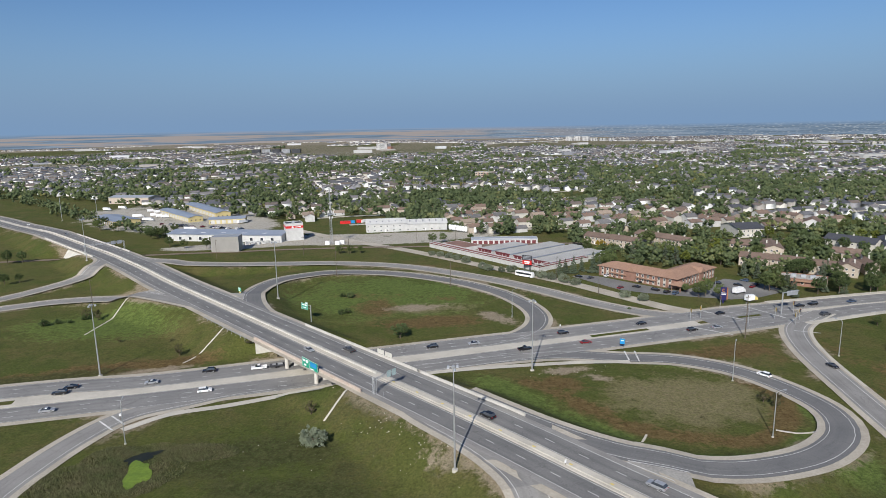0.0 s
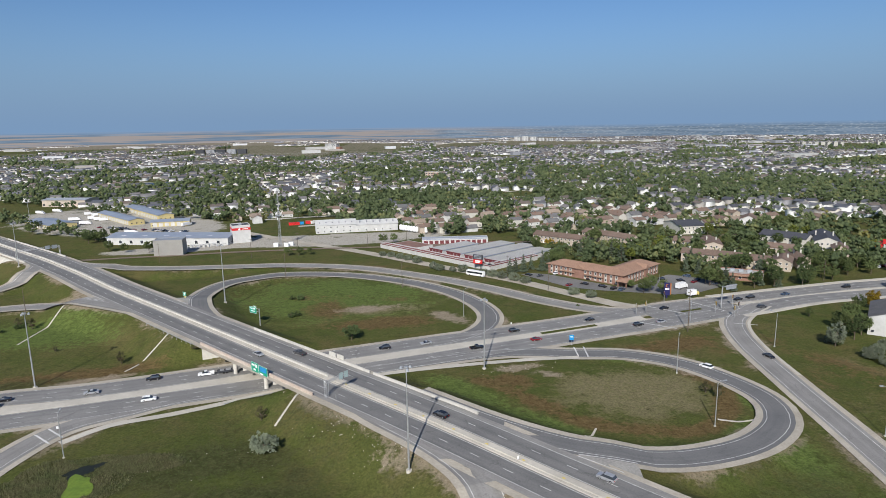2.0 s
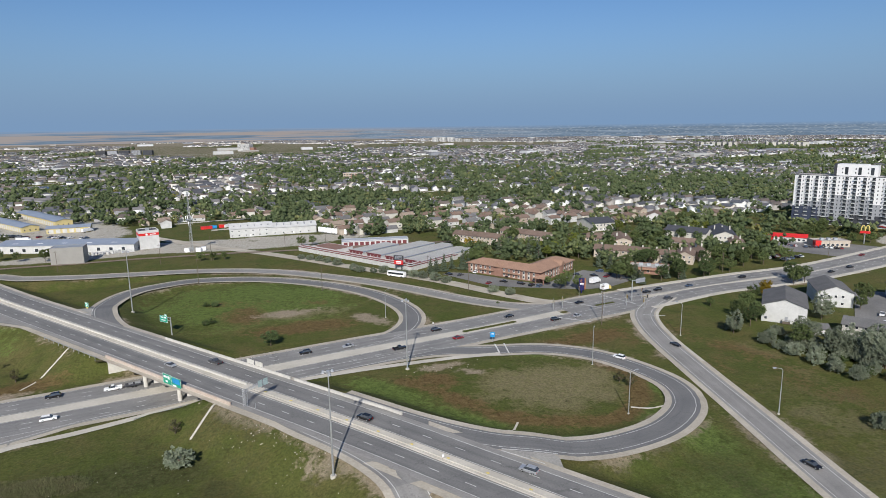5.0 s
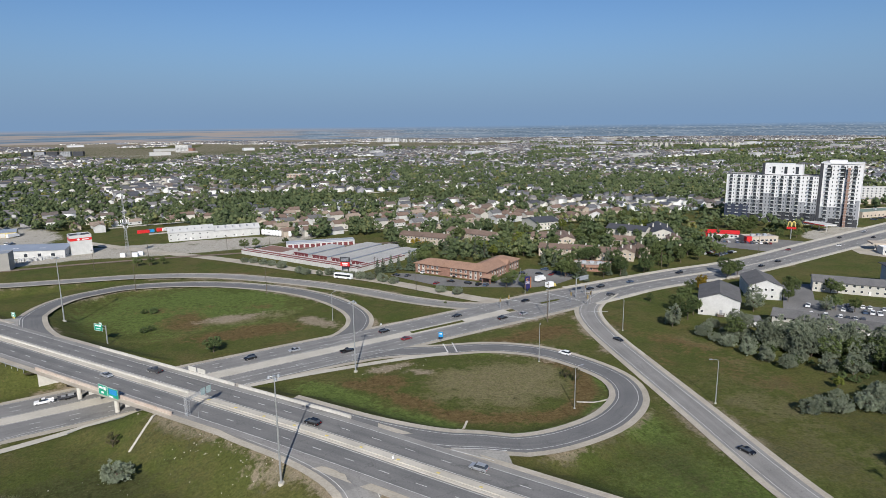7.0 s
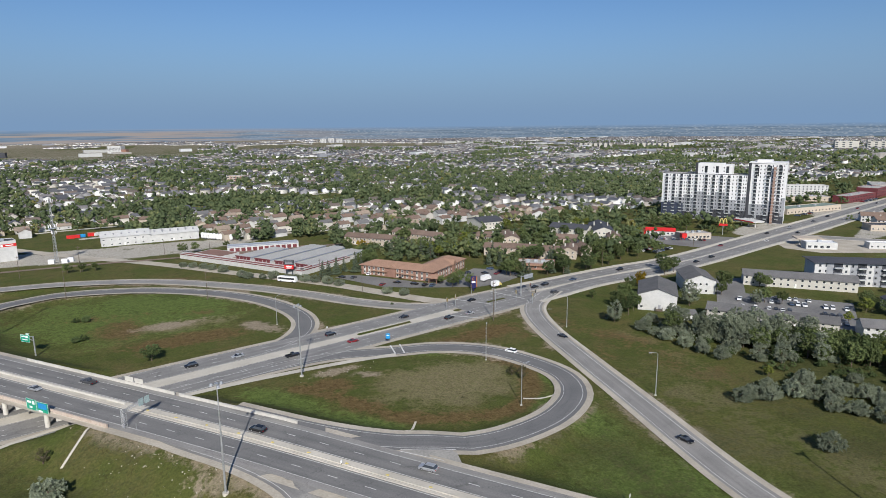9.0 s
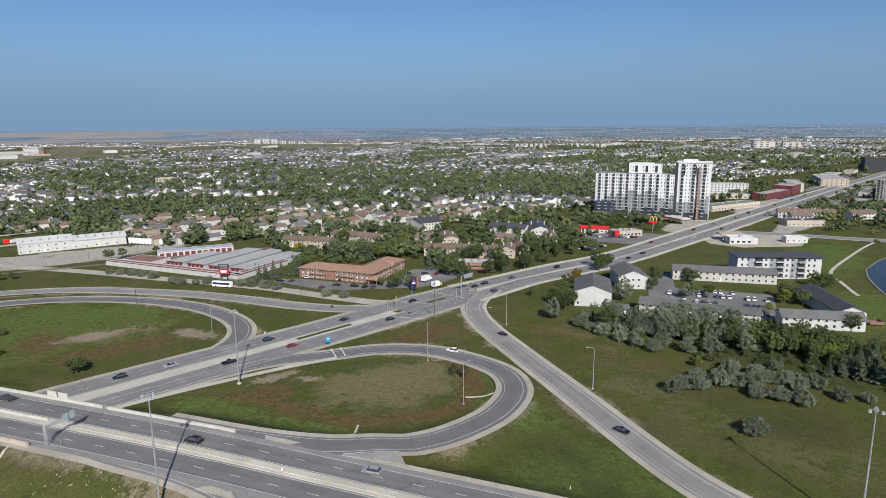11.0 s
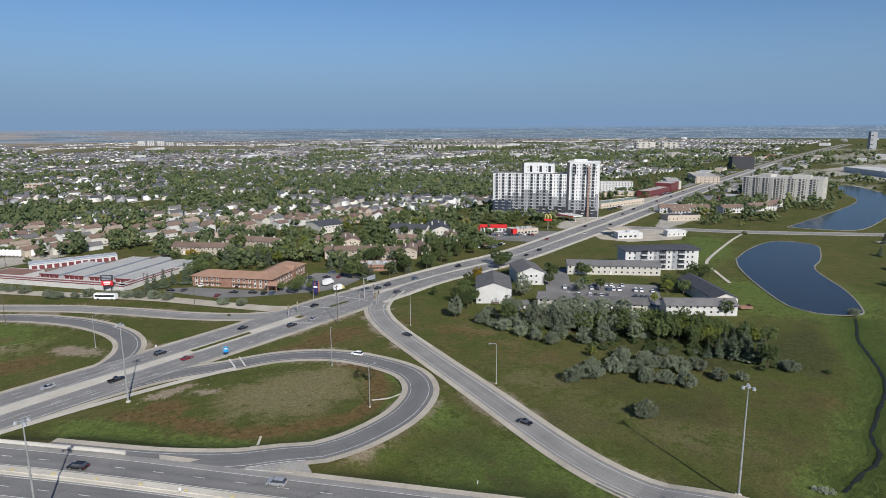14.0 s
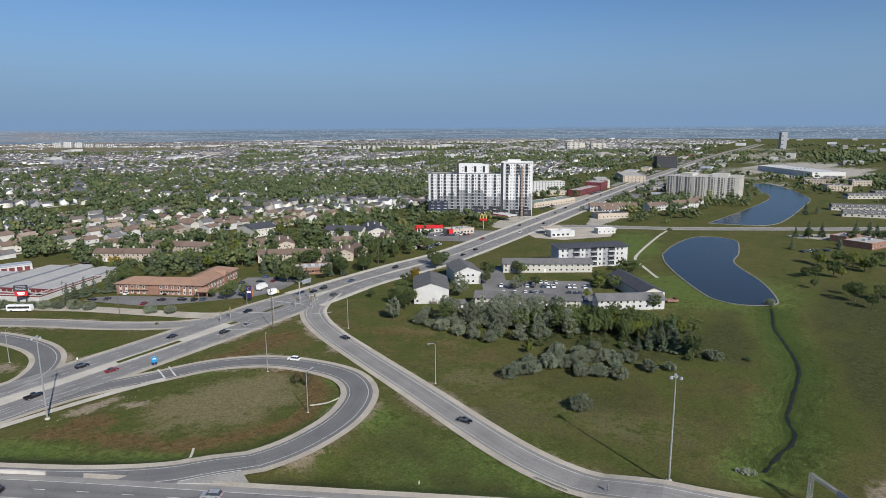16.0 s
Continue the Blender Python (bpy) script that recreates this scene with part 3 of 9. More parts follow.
def soft_noise(x, y, scale, seed):
    """Cheap smooth value noise on arrays."""
    rng = np.random.RandomState(seed)
    tab = rng.rand(256, 256)
    u, v = x / scale, y / scale
    i, j = np.floor(u).astype(int), np.floor(v).astype(int)
    fu, fv = u - i, v - j
    fu, fv = fu * fu * (3 - 2 * fu), fv * fv * (3 - 2 * fv)
    g = lambda p, q: tab[p % 256, q % 256]
    return (g(i, j) * (1 - fu) + g(i + 1, j) * fu) * (1 - fv) + (g(i, j + 1) * (1 - fu) + g(i + 1, j + 1) * fu) * fv


def ground_height(pts):
    """Height of the land: flat, with banks under the raised roads, cut where the arterial and the railway pass beneath."""
    z = np.zeros(len(pts))
    flat = np.zeros(len(pts), bool)
    for line, half in [(HIGHWAY, HALF)] + list(RAMPS.values()):
        d, zr = nearest(pts, line, 40)
        z = np.maximum(z, np.where(d < 200, zr - 0.4 - np.maximum(0, d - half - 2.6) / 2.1, 0))
    for line, half, slope in ((ART_MID, 21.0, 0.62), (RAIL, 9.0, 0.6)):
        d, _ = nearest(pts, line, 60)
        z = np.minimum(z, np.maximum(0, (d - half) * slope))
    d, _ = nearest(pts, CREEK, 30)
    z -= np.where(d < 14, np.clip(1 - d / 14, 0, 1) ** 1.5, 0)
    rough_ = (soft_noise(pts[:, 0], pts[:, 1], 14, 3) - 0.5) * 0.35 + (soft_noise(pts[:, 0], pts[:, 1], 5, 4) - 0.5) * 0.12
    calm = np.ones(len(pts))
    lines = [(HIGHWAY, HALF + 2), (ART_N, 13), (ART_S, 13), (FRONTAGE, 5), (PATH, 3), (POND_ROAD, 9), (PARK_PATH, 3)] + [(l, h + 3) for l, h in RAMPS.values()]
    for line, half in lines:
        d, _ = nearest(pts, line, 30)
        calm = np.minimum(calm, np.clip((d - half) / 4, 0, 1))
    far = np.hypot(pts[:, 0], pts[:, 1])
    calm *= np.clip((340 - far) / 60, 0, 1)
    return z - 0.22 + rough_ * calm


GX, GY = spread(-340, 520, 3.2, 5400), spread(24, 520, 3.2, 5400)
XX, YY = np.meshgrid(GX, GY)
GP = np.stack([XX.ravel(), YY.ravel()], 1)
GZ = ground_height(GP)
me = bpy.data.meshes.new("ground")
nx, ny = len(GX), len(GY)
ii = (np.arange(ny - 1)[:, None] * nx + np.arange(nx - 1)[None, :]).ravel()
quads = np.stack([ii, ii + 1, ii + nx + 1, ii + nx], 1)
me.from_pydata(np.c_[GP, GZ].tolist(), [], quads.tolist())
me.polygons.foreach_set("use_smooth", np.ones(len(me.polygons), bool))
me.materials.append(M_GROUND)
ground = tagged(new("ground", me), "wide flat grassland with dried patches and road banks", "ground", kind="structure")


def oval(cx, cy, rx, ry, turn=0.0, rim=1.0):
    c, s = math.cos(radians(turn)), math.sin(radians(turn))
    u, v = (GP[:, 0] - cx) * c + (GP[:, 1] - cy) * s, -(GP[:, 0] - cx) * s + (GP[:, 1] - cy) * c
    return np.clip((1 - np.hypot(u / rx, v / ry)) / rim + 0.5, 0, 1) * (0.62 if rim > 1.4 else 1.0)


def meadow(b_, d_):
    """Open hay land left between the estates, by bearing and distance."""
    sway = 60 * np.sin(b_ * 0.9) + 40 * np.sin(b_ * 2.3)
    return ((b_ > -14) & (b_ < 1) & (d_ > 2180 + sway) & (d_ < 3450 + sway)) | ((b_ > 4) & (b_ < 23) & (d_ > 2780 + sway) & (d_ < 3480 + sway)) | ((b_ > 30) & (b_ < 44) & (d_ > 2700 + sway) & (d_ < 2950 + sway))


far_d = np.hypot(GP[:, 0], GP[:, 1])
bearing = np.degrees(np.arctan2(GP[:, 0], GP[:, 1]))      # 0 ahead of the first view, positive to the right
cover = {k: np.zeros(len(GP)) for k in ("lush", "dry", "straw", "bare", "reed", "lot", "crop")}


def lay(kind, *ovals):
    for o in ovals:
        cover[kind] = np.maximum(cover[kind], oval(*o))


lay("dry", (-8, 275, 26, 9, 5), (-34, 300, 12, 14, 20), (42, 203, 9, 5, -35), (112, 232, 24, 7, 18), (163, 196, 10, 26, 20, 1.5), (172, 160, 8, 14, 20, 2.2), (-130, 224, 48, 7, 14), (90, 292, 26, 6, -38), (180, 90, 24, 11, 10, 2.4), (214, 72, 10, 6, -60, 2.2), (-40, 400, 40, 5, -10))
lay("straw", (79, 191, 27, 21, 5), (-12, 298, 26, 8, 4), (150, 118, 26, 18, 20, 2.6), (60, 118, 26, 6, -38), (156, 150, 16, 24, 20, 2.6))
lay("bare", (-12, 300, 17, 6, 6, 1.3), (44, 215, 10, 3, 10, 1.2), (54, 208, 6, 2.5, -30, 1.2), (-110, 222, 16, 2.5, 14, 0.9), (18, 250, 26, 2.5, 20, 0.9), (-4, 147, 7, 2, -47, 1.2), (26, 280, 6, 14, 30, 0.9), (118, 46, 12, 8, 0, 0.9), (167, 23, 12, 6, 20, 0.6))
lay("lush", (22, 197, 20, 7, -45), (42, 172, 24, 5, -45), (78, 151, 30, 4, 0), (113, 180, 3.5, 26, 0), (90, 217, 20, 4, -15), (104, 150, 10, 20, 15), (-30, 325, 54, 44), (-160, 280, 40, 22), (100, 100, 30, 30), (420, 240, 60, 20, 30), (330, 140, 40, 50, 40))
# reed tone round the marsh; the wide soft ovals only darken the ground
lay("reed", (-82, 153, 18, 14, 10), (232, 112, 40, 20, -50), (215, 140, 40, 14, -60), (-98, 146, 14, 8, 0), (-60, 150, 60, 34, 0, 2.0), (172, 108, 60, 44, -20, 2.0), (100, 112, 24, 44, 12, 2.0), (-58, 158, 34, 12, 5), (-40, 140, 26, 8, -10), (-150, 215, 30, 6, 14), (265, 100, 34, 22, 20), (250, 40, 60, 22, 25), (185, 55, 40, 22, 10, 1.8), (330, 60, 70, 30, 25))
def lay_band(kind, points, wide, top=1.0):
    """A ragged strip of cover along a line."""
    d_, _ = nearest(GP, smooth_line([(x, y, 0) for x, y in points], 3.0), wide + 4)
    cover[kind] = np.maximum(cover[kind], top * np.clip(1.35 - d_ / wide, 0, 1))


lay_band("dry", [(29, 206), (42, 189), (53, 174), (63, 166.5), (76, 161.5), (92, 163), (104, 176), (109, 193), (104, 204)], 4.6)
lay_band("dry", [(150, 246), (156, 220), (161, 200), (164, 172), (166, 150)], 9.0, 0.5)
lay_band("dry", [(120, 240), (138, 205), (146, 188)], 6.0, 0.5)
lay_band("straw", [(150, 150), (154, 120), (156, 92), (166, 80)], 13.0, 0.62)
lay_band("straw", [(168, 205), (170, 180), (168, 155)], 8.0, 0.5)
lay_band("dry", [(-60, 326), (-30, 322), (2, 316)], 7.0, 0.5)
# worn dirt along the road edges, in ragged stretches
for line, half in [(ART_N, 8.4), (ART_S, 8.4), (PATH, 1.5), (HIGHWAY, HALF + 2.2)] + [(l_n, h_n + 2.0) for l_n, h_n in RAMPS.values()]:
    d_edge, _ = nearest(GP, line, 12)
    worn = np.clip(1 - (d_edge - half) / 4.5, 0, 1) * (d_edge < half + 5)
    cover["bare"] = np.maximum(cover["bare"], worn * np.clip(1.7 * soft_noise(GP[:, 0], GP[:, 1], 19, 41) - 0.42, 0, 0.85))
d_creek, _ = nearest(GP, CREEK, 40)
creek_side = np.clip((17 - d_creek) / 11, 0, 1)
cover["lush"] = np.maximum(cover["lush"], 0.8 * creek_side)
cover["reed"] *= 1 - creek_side
cover["lot"] = np.maximum(cover["lot"], np.maximum(oval(-280, 640, 150, 70, -38, 0.1), oval(-70, 500, 90, 26, 0, 0.2)))
lay("lot", (-20, 512, 70, 18, 0, 0.15), (-160, 480, 60, 14, 10, 0.2), (450, 380, 44, 18, 20, 0.15), (560, 345, 90, 14, 20, 0.15), (640, 440, 90, 18, 18, 0.15), (1400, 420, 240, 110, 20, 0.1), (566, 142, 40, 14, -50, 0.15), (880, 420, 110, 26, 20, 0.15))
n1 = soft_noise(GP[:, 0], GP[:, 1], 420, 8)
south_road = np.interp(GP[:, 0], ART_S[:, 0], ART_S[:, 1])
cover["lot"] = np.maximum(cover["lot"], 0.62 * ((GP[:, 0] > 860) & (GP[:, 0] < 2600) & (GP[:, 1] < south_road - 12) & (GP[:, 1] > south_road - 210)) * (soft_noise(GP[:, 0], GP[:, 1], 60, 51) > 0.35))
cover["crop"] = np.where((far_d > 2500) & (n1 > 0.42), 0.7, 0.0) * np.clip((bearing + 60) / 10, 0, 1) * np.clip((40 - bearing) / 20, 0.0, 1)
cover["crop"] = np.maximum(cover["crop"], np.where(meadow(bearing, far_d), 0.55, 0.0))
cover["crop"] = np.maximum(cover["crop"], np.where((far_d > 3900) & (bearing < 22), 1.0, 0.0))
cover["crop"] = np.maximum(cover["crop"], np.where((far_d > 1950) & (far_d < 2250) & (bearing < -24), 0.8, 0.0))
for k, val in cover.items():
    at = me.attributes.new(k, "FLOAT", "POINT")
    at.data.foreach_set("value", val.astype(np.float32))


# ---- roads ----
def road_thing(name, line, label):
    r = thing(name, Matrix(), label, "road", kind="structure")
    return r


hw = road_thing("road_highway", HIGHWAY, "worn grey multi-lane highway with broken white lane lines")
ribbon("shoulder", HIGHWAY, -HALF - 2.2, HALF + 2.2, -0.135, M_SHOULDER, hw)
ribbon("carriageway", HIGHWAY, -HALF, HALF, 0.03, M_ROAD, hw)
ribbon("median", HIGHWAY, -1.7, 1.7, 0.22, M_CONC, hw, "tan concrete raised median", thick=0.2)
for lo_, hi_ in ((2.5, 9.3), (-9.3, -2.5)):
    ribbon("driving_lane", HIGHWAY, lo_, hi_, 0.036, M_LANE, hw, "darker worn asphalt lanes")
dashes("lane_marking", HIGHWAY, (5.9, -5.9), 0.045, hw)
for o in (9.2, -9.2):
    ribbon("edge_line", HIGHWAY, o - 0.08, o + 0.08, 0.045, M_PAINT, hw)
ribbon("edge_line", HIGHWAY, 2.25, 2.4, 0.045, M_PAINT, hw)
ribbon("edge_line", HIGHWAY, -2.4, -2.25, 0.045, M_PAINT, hw)

art = road_thing("road_arterial", ART_N, "grey divided arterial road with concrete median")
for nm, line, sgn in (("north_carriageway", ART_N, 1), ("south_carriageway", ART_S, -1)):
    ribbon("shoulder", line, -7.6 if sgn > 0 else -8.4, 8.4 if sgn > 0 else 7.6, 0.0 if sgn > 0 else 0.006, M_SHOULDER, art)
    ribbon(nm, line, -5.9, 5.9, 0.06, M_ART, art)
    dashes("lane_marking", line, (1.9, -1.9), 0.075, art)
    ribbon("edge_line", line, -5.5, -5.35, 0.075, M_PAINT, art)
    ribbon("edge_line", line, 5.35, 5.5, 0.075, M_PAINT, art)
# the middle strip between the two carriageways, paved in concrete
def between(x0, x1, step=6.0):
    xs = np.arange(x0, x1, step)
    mid = np.stack([xs, (np.interp(xs, ART_N[:, 0], ART_N[:, 1]) + np.interp(xs, ART_S[:, 0], ART_S[:, 1])) / 2, 0 * xs], 1)
    gap = (np.interp(xs, ART_N[:, 0], ART_N[:, 1]) - np.interp(xs, ART_S[:, 0], ART_S[:, 1])) * 0.95
    return mid, np.maximum(0.6, gap / 2 - 5.9)


mid, hwid = between(-300, 118)
ribbon("median", mid, -hwid, hwid, 0.09, M_CONC, art, "tan concrete median strip", thick=0.12)
mid, hwid = between(168, 1500)
ribbon("median", mid, -hwid * 0.8, hwid * 0.8, 0.12, M_CONC, art, "pale concrete median strip", thick=0.15)
mid, hwid = between(118, 168)
ribbon("carriageway", mid, -hwid - 0.5, hwid + 0.5, 0.045, M_ART, art)
for x0, x1, wide in ((-196, -142, 1.6), (62, 92, 1.2), (135, 150, 1.0)):
    mid, hwid = between(x0, x1, 3.0)
    ribbon("grass_strip", mid, -wide, wide, 0.16, M_GROUND, art, "strip of grass in the median")
# kerbs and footways beyond the junction
for line, lo, hi in ((ART_N, 6.2, 9.6), (ART_S, -9.2, -6.2)):
    seg = line[(line[:, 0] > 158) & (line[:, 0] < 900)]
    ribbon("footway", seg, lo, hi, 0.16, M_CONC, art, "pale concrete footway", thick=0.2)

for i, (nm, (line, half)) in enumerate(RAMPS.items()):
    r = road_thing("road_" + nm, line, "curving grey asphalt slip road with gravel edges")
    ribbon("shoulder", line, -half - 2.1, half + 2.1, 0.009 + 0.004 * i, M_SHOULDER, r)
    ribbon("carriageway", line, -half, half, 0.047 + 0.002 * i, M_RAMP if "loop" in nm else M_ROAD, r)
    ribbon("edge_line", line, half - 1.5, half - 1.32, 0.066 + 0.002 * i, M_PAINT, r)
    if "east" in nm or "south" == nm[-5:]:
        ribbon("edge_line", line, -half + 0.9, -half + 1.06, 0.066 + 0.002 * i, M_PAINT, r)



M_GORE = mk("pale_gore_asphalt", (0.36, 0.345, 0.315), (0.28, 0.27, 0.25), 0.9, 0.15, 1.6, 0.3)


def gores(r, line, half):
    """Paved wedges where a slip road peels off the highway."""
    s = line[:, :2] @ D
    off = line[:, :2] @ N - 117.4 - np.interp(s, [-770, -686, -589, -506, -460, -398, -340, -280], [-18, -11.5, -6, -2, 0.3, 0.6, -1, -0.6])
    gap = np.abs(off) - HALF - half
    pick = np.where((gap > -0.4) & (gap < 9) & (line[:, 2] > 2.0))[0]
    if len(pick) < 4:
        return
    for run in np.split(pick, np.where(np.diff(pick) > 1)[0] + 1):
        if len(run) < 4:
            continue
        seg = line[run]
        toward = -np.sign(off[run]) * np.sign((side_of(seg) @ N))
        wide = np.maximum(gap[run], 0) + 0.7
        lo = np.where(toward > 0, half - 0.3, -half + 0.3 - wide)
        hi = np.where(toward > 0, half - 0.3 + wide, -half + 0.3)
        ribbon("gore", seg, lo, hi, 0.045, M_GORE, r, "pale paved gore")
        edge = np.where(toward > 0, half - 0.35, -half + 0.35)
        ribbon("edge_line", seg, edge - 0.14, edge + 0.14, 0.09, M_PAINT, r)
        flip = np.where(toward > 0, half + np.maximum(gap[run], 0) + 0.45, -half - np.maximum(gap[run], 0) - 0.45)
        ribbon("edge_line", seg, flip - 0.14, flip + 0.14, 0.206, M_PAINT, r)


for nm, (line, half) in RAMPS.items():
    gores(bpy.data.objects["road_" + nm], line, half)
fr = road_thing("road_frontage", FRONTAGE, "dusty pale concrete frontage road")
ribbon("carriageway", FRONTAGE, -4.5, 4.5, 0.02, M_SHOULDER, fr)
pr = road_thing("road_lakeside", POND_ROAD, "grey road crossing between two ponds")
ribbon("shoulder", POND_ROAD, -8, 8, 0.0, M_CONC, pr)
ribbon("carriageway", POND_ROAD, -6.2, 6.2, 0.05, M_ROAD, pr)
fp = tagged(ribbon("pavement_path", PATH, -1.5, 1.5, 0.06, M_CONC), "narrow grey concrete footpath", "footpath", kind="structure")
pp = tagged(ribbon("pavement_park_path", PARK_PATH, -1.0, 1.0, 0.05, M_CONC), "pale winding park footpath", "footpath", kind="structure")
east = RAMPS["ramp_east"][0]
seg = east[(east[:, 1] > 196)]
ew = tagged(ribbon("pavement_ramp_footway", seg, 5.2, 6.3, 0.14, M_CONC, thick=0.15), "pale concrete kerb and footway", "footpath", kind="structure")

# railway under the highway
rl = thing("railway", Matrix(), "railway track on brown ballast", "railway", kind="structure")
ribbon("ballast", RAIL, -2.6, 2.6, 0.05, mk("ballast", (0.16, 0.13, 0.1), (0.22, 0.18, 0.14), 0.95, 0.2, 2.0, 0.5), rl)
for o in (-0.75, 0.75):
    ribbon("rail", RAIL, o - 0.06, o + 0.06, 0.25, mk("rail_steel", (0.2, 0.15, 0.12), (0.25, 0.2, 0.17), 0.5, 0.5, 3.0, 0.0, metal=0.7), rl, thick=0.16)


# ---- water ----
def sheet(name, line, z, material, label):
    sh = Shape()
    sh.add([(x, y, z) for x, y in line[:-1, :2]], [tuple(range(len(line) - 1))[::-1]])
    ob = part(name, sh, material)
    bm = bmesh.new()
    bm.from_mesh(ob.data)
    bmesh.ops.triangulate(bm, faces=bm.faces)
    bmesh.ops.recalc_face_normals(bm, faces=bm.faces)
    for f in bm.faces:
        if f.normal.z < 0:
            f.normal_flip()
    bm.to_mesh(ob.data)
    bm.free()
    return tagged(ob, label, "pond", kind="structure")


def blob(cx, cy, rx, ry, turn, seed, k=40):
    """A closed ragged outline."""
    rb = random.Random(seed)
    c, s = math.cos(radians(turn)), math.sin(radians(turn))
    pts = []
    for j in range(k):
        a_ = 2 * math.pi * j / k
        q = 1 + 0.16 * math.sin(3 * a_ + seed) + 0.1 * math.sin(5 * a_ + 2 * seed) + rb.uniform(-0.09, 0.09)
        u, v = rx * q * math.cos(a_), ry * q * math.sin(a_)
        pts.append((cx + u * c - v * s, cy + u * s + v * c, 0.0))
    return np.array(pts + pts[:1])


sheet("water_town_pond", blob(-407, 1112, 60, 26, 10, 5), 0.02, M_WATER, "small pond among the suburban houses")
sheet("water_pond", POND, 0.02, M_WATER, "calm dark blue pond")
sheet("water_lake", LAKE, 0.02, M_WATER, "long blue pond beyond the road")
M_SHORE = mk("shore_stones", (0.27, 0.25, 0.22), (0.17, 0.165, 0.14), 0.95, 0.3, 2.5, 0.6, grain=0.3)
for nm, line in (("pond_shore", POND), ("lake_shore", LAKE)):
    tagged(ribbon("trim_" + nm, line, -0.5, 0.35, 0.1, M_SHORE, thick=0.3), "grey gravel edge round the pond", "pond edge", kind="structure")
tagged(ribbon("water_creek", CREEK, -0.5 - 0.25 * np.sin(np.arange(len(CREEK)) * 0.9) - 0.15 * np.sin(np.arange(len(CREEK)) * 2.3), 0.5 + 0.25 * np.sin(np.arange(len(CREEK)) * 1.3 + 1) + 0.15 * np.sin(np.arange(len(CREEK)) * 2.9), -0.75, M_DARKWATER), "narrow dark winding creek", "creek", kind="structure")


algae = blob(-81.5, 149, 3.2, 6.8, 18, 2)
sheet("water_marsh_algae", algae, 0.12, M_ALGAE, "dull green algae on a small marsh pool")
marsh_pool = blob(-84, 157.5, 2.4, 4.6, -50, 3)
sheet("water_marsh", marsh_pool, 0.1, M_DARKWATER, "small dark pool in the marsh")

# distance: far plain and haze, painted into the glow of a backdrop ring
M_FAR = bpy.data.materials.new("glowing_painted_haze")
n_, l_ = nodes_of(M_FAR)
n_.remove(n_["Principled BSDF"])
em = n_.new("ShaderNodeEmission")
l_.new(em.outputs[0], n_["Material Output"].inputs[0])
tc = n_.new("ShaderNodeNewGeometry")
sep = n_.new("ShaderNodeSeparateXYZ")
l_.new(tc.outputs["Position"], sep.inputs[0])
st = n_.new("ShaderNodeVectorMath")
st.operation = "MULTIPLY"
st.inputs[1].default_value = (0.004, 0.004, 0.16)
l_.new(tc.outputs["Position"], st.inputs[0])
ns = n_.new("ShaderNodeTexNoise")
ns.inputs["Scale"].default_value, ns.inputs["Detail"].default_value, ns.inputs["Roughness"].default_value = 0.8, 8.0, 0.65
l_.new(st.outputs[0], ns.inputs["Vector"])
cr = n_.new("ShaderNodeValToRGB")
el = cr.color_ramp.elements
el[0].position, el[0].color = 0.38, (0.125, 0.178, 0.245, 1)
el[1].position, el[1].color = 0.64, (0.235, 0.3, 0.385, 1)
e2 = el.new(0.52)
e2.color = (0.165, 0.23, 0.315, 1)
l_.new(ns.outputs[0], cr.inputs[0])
# haze colour painted over the land as it nears the horizon
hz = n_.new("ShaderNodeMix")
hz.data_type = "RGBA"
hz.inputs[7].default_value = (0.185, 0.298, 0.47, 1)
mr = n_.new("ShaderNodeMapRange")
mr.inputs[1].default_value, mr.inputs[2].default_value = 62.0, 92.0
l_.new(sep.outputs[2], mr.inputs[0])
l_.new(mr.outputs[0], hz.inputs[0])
# dry stubble fields lie in long strips where the city has not reached
strip = n_.new("ShaderNodeTexNoise")
strip.inputs["Scale"].default_value, strip.inputs["Detail"].default_value = 1.0, 3.0
far_st = n_.new("ShaderNodeVectorMath")
far_st.operation = "MULTIPLY"
far_st.inputs[1].default_value = (0.0014, 0.0014, 0.085)
l_.new(tc.outputs["Position"], far_st.inputs[0])
l_.new(far_st.outputs[0], strip.inputs["Vector"])
stubble = n_.new("ShaderNodeMapRange")
stubble.inputs[1].default_value, stubble.inputs[2].default_value = 0.46, 0.54
l_.new(strip.outputs[0], stubble.inputs[0])
rural = n_.new("ShaderNodeMapRange")
rural.inputs[1].default_value, rural.inputs[2].default_value = -200.0, 1900.0
rural.inputs[3].default_value, rural.inputs[4].default_value = 0.95, 0.0
l_.new(sep.outputs[0], rural.inputs[0])
how = n_.new("ShaderNodeMath")
how.operation = "MULTIPLY"
l_.new(stubble.outputs[0], how.inputs[0])
l_.new(rural.outputs[0], how.inputs[1])
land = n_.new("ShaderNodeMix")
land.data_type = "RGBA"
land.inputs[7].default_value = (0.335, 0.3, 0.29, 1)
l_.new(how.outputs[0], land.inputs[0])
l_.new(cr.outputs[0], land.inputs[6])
# specks of far roofs
speck = n_.new("ShaderNodeTexVoronoi")
speck.inputs["Scale"].default_value = 1.0
sp_st = n_.new("ShaderNodeVectorMath")
sp_st.operation = "MULTIPLY"
sp_st.inputs[1].default_value = (0.035, 0.035, 0.2)
l_.new(tc.outputs["Position"], sp_st.inputs[0])
l_.new(sp_st.outputs[0], speck.inputs["Vector"])
dot = n_.new("ShaderNodeMapRange")
dot.inputs[1].default_value, dot.inputs[2].default_value = 0.2, 0.36
dot.inputs[3].default_value, dot.inputs[4].default_value = 0.55, 0.0
l_.new(speck.outputs["Distance"], dot.inputs[0])
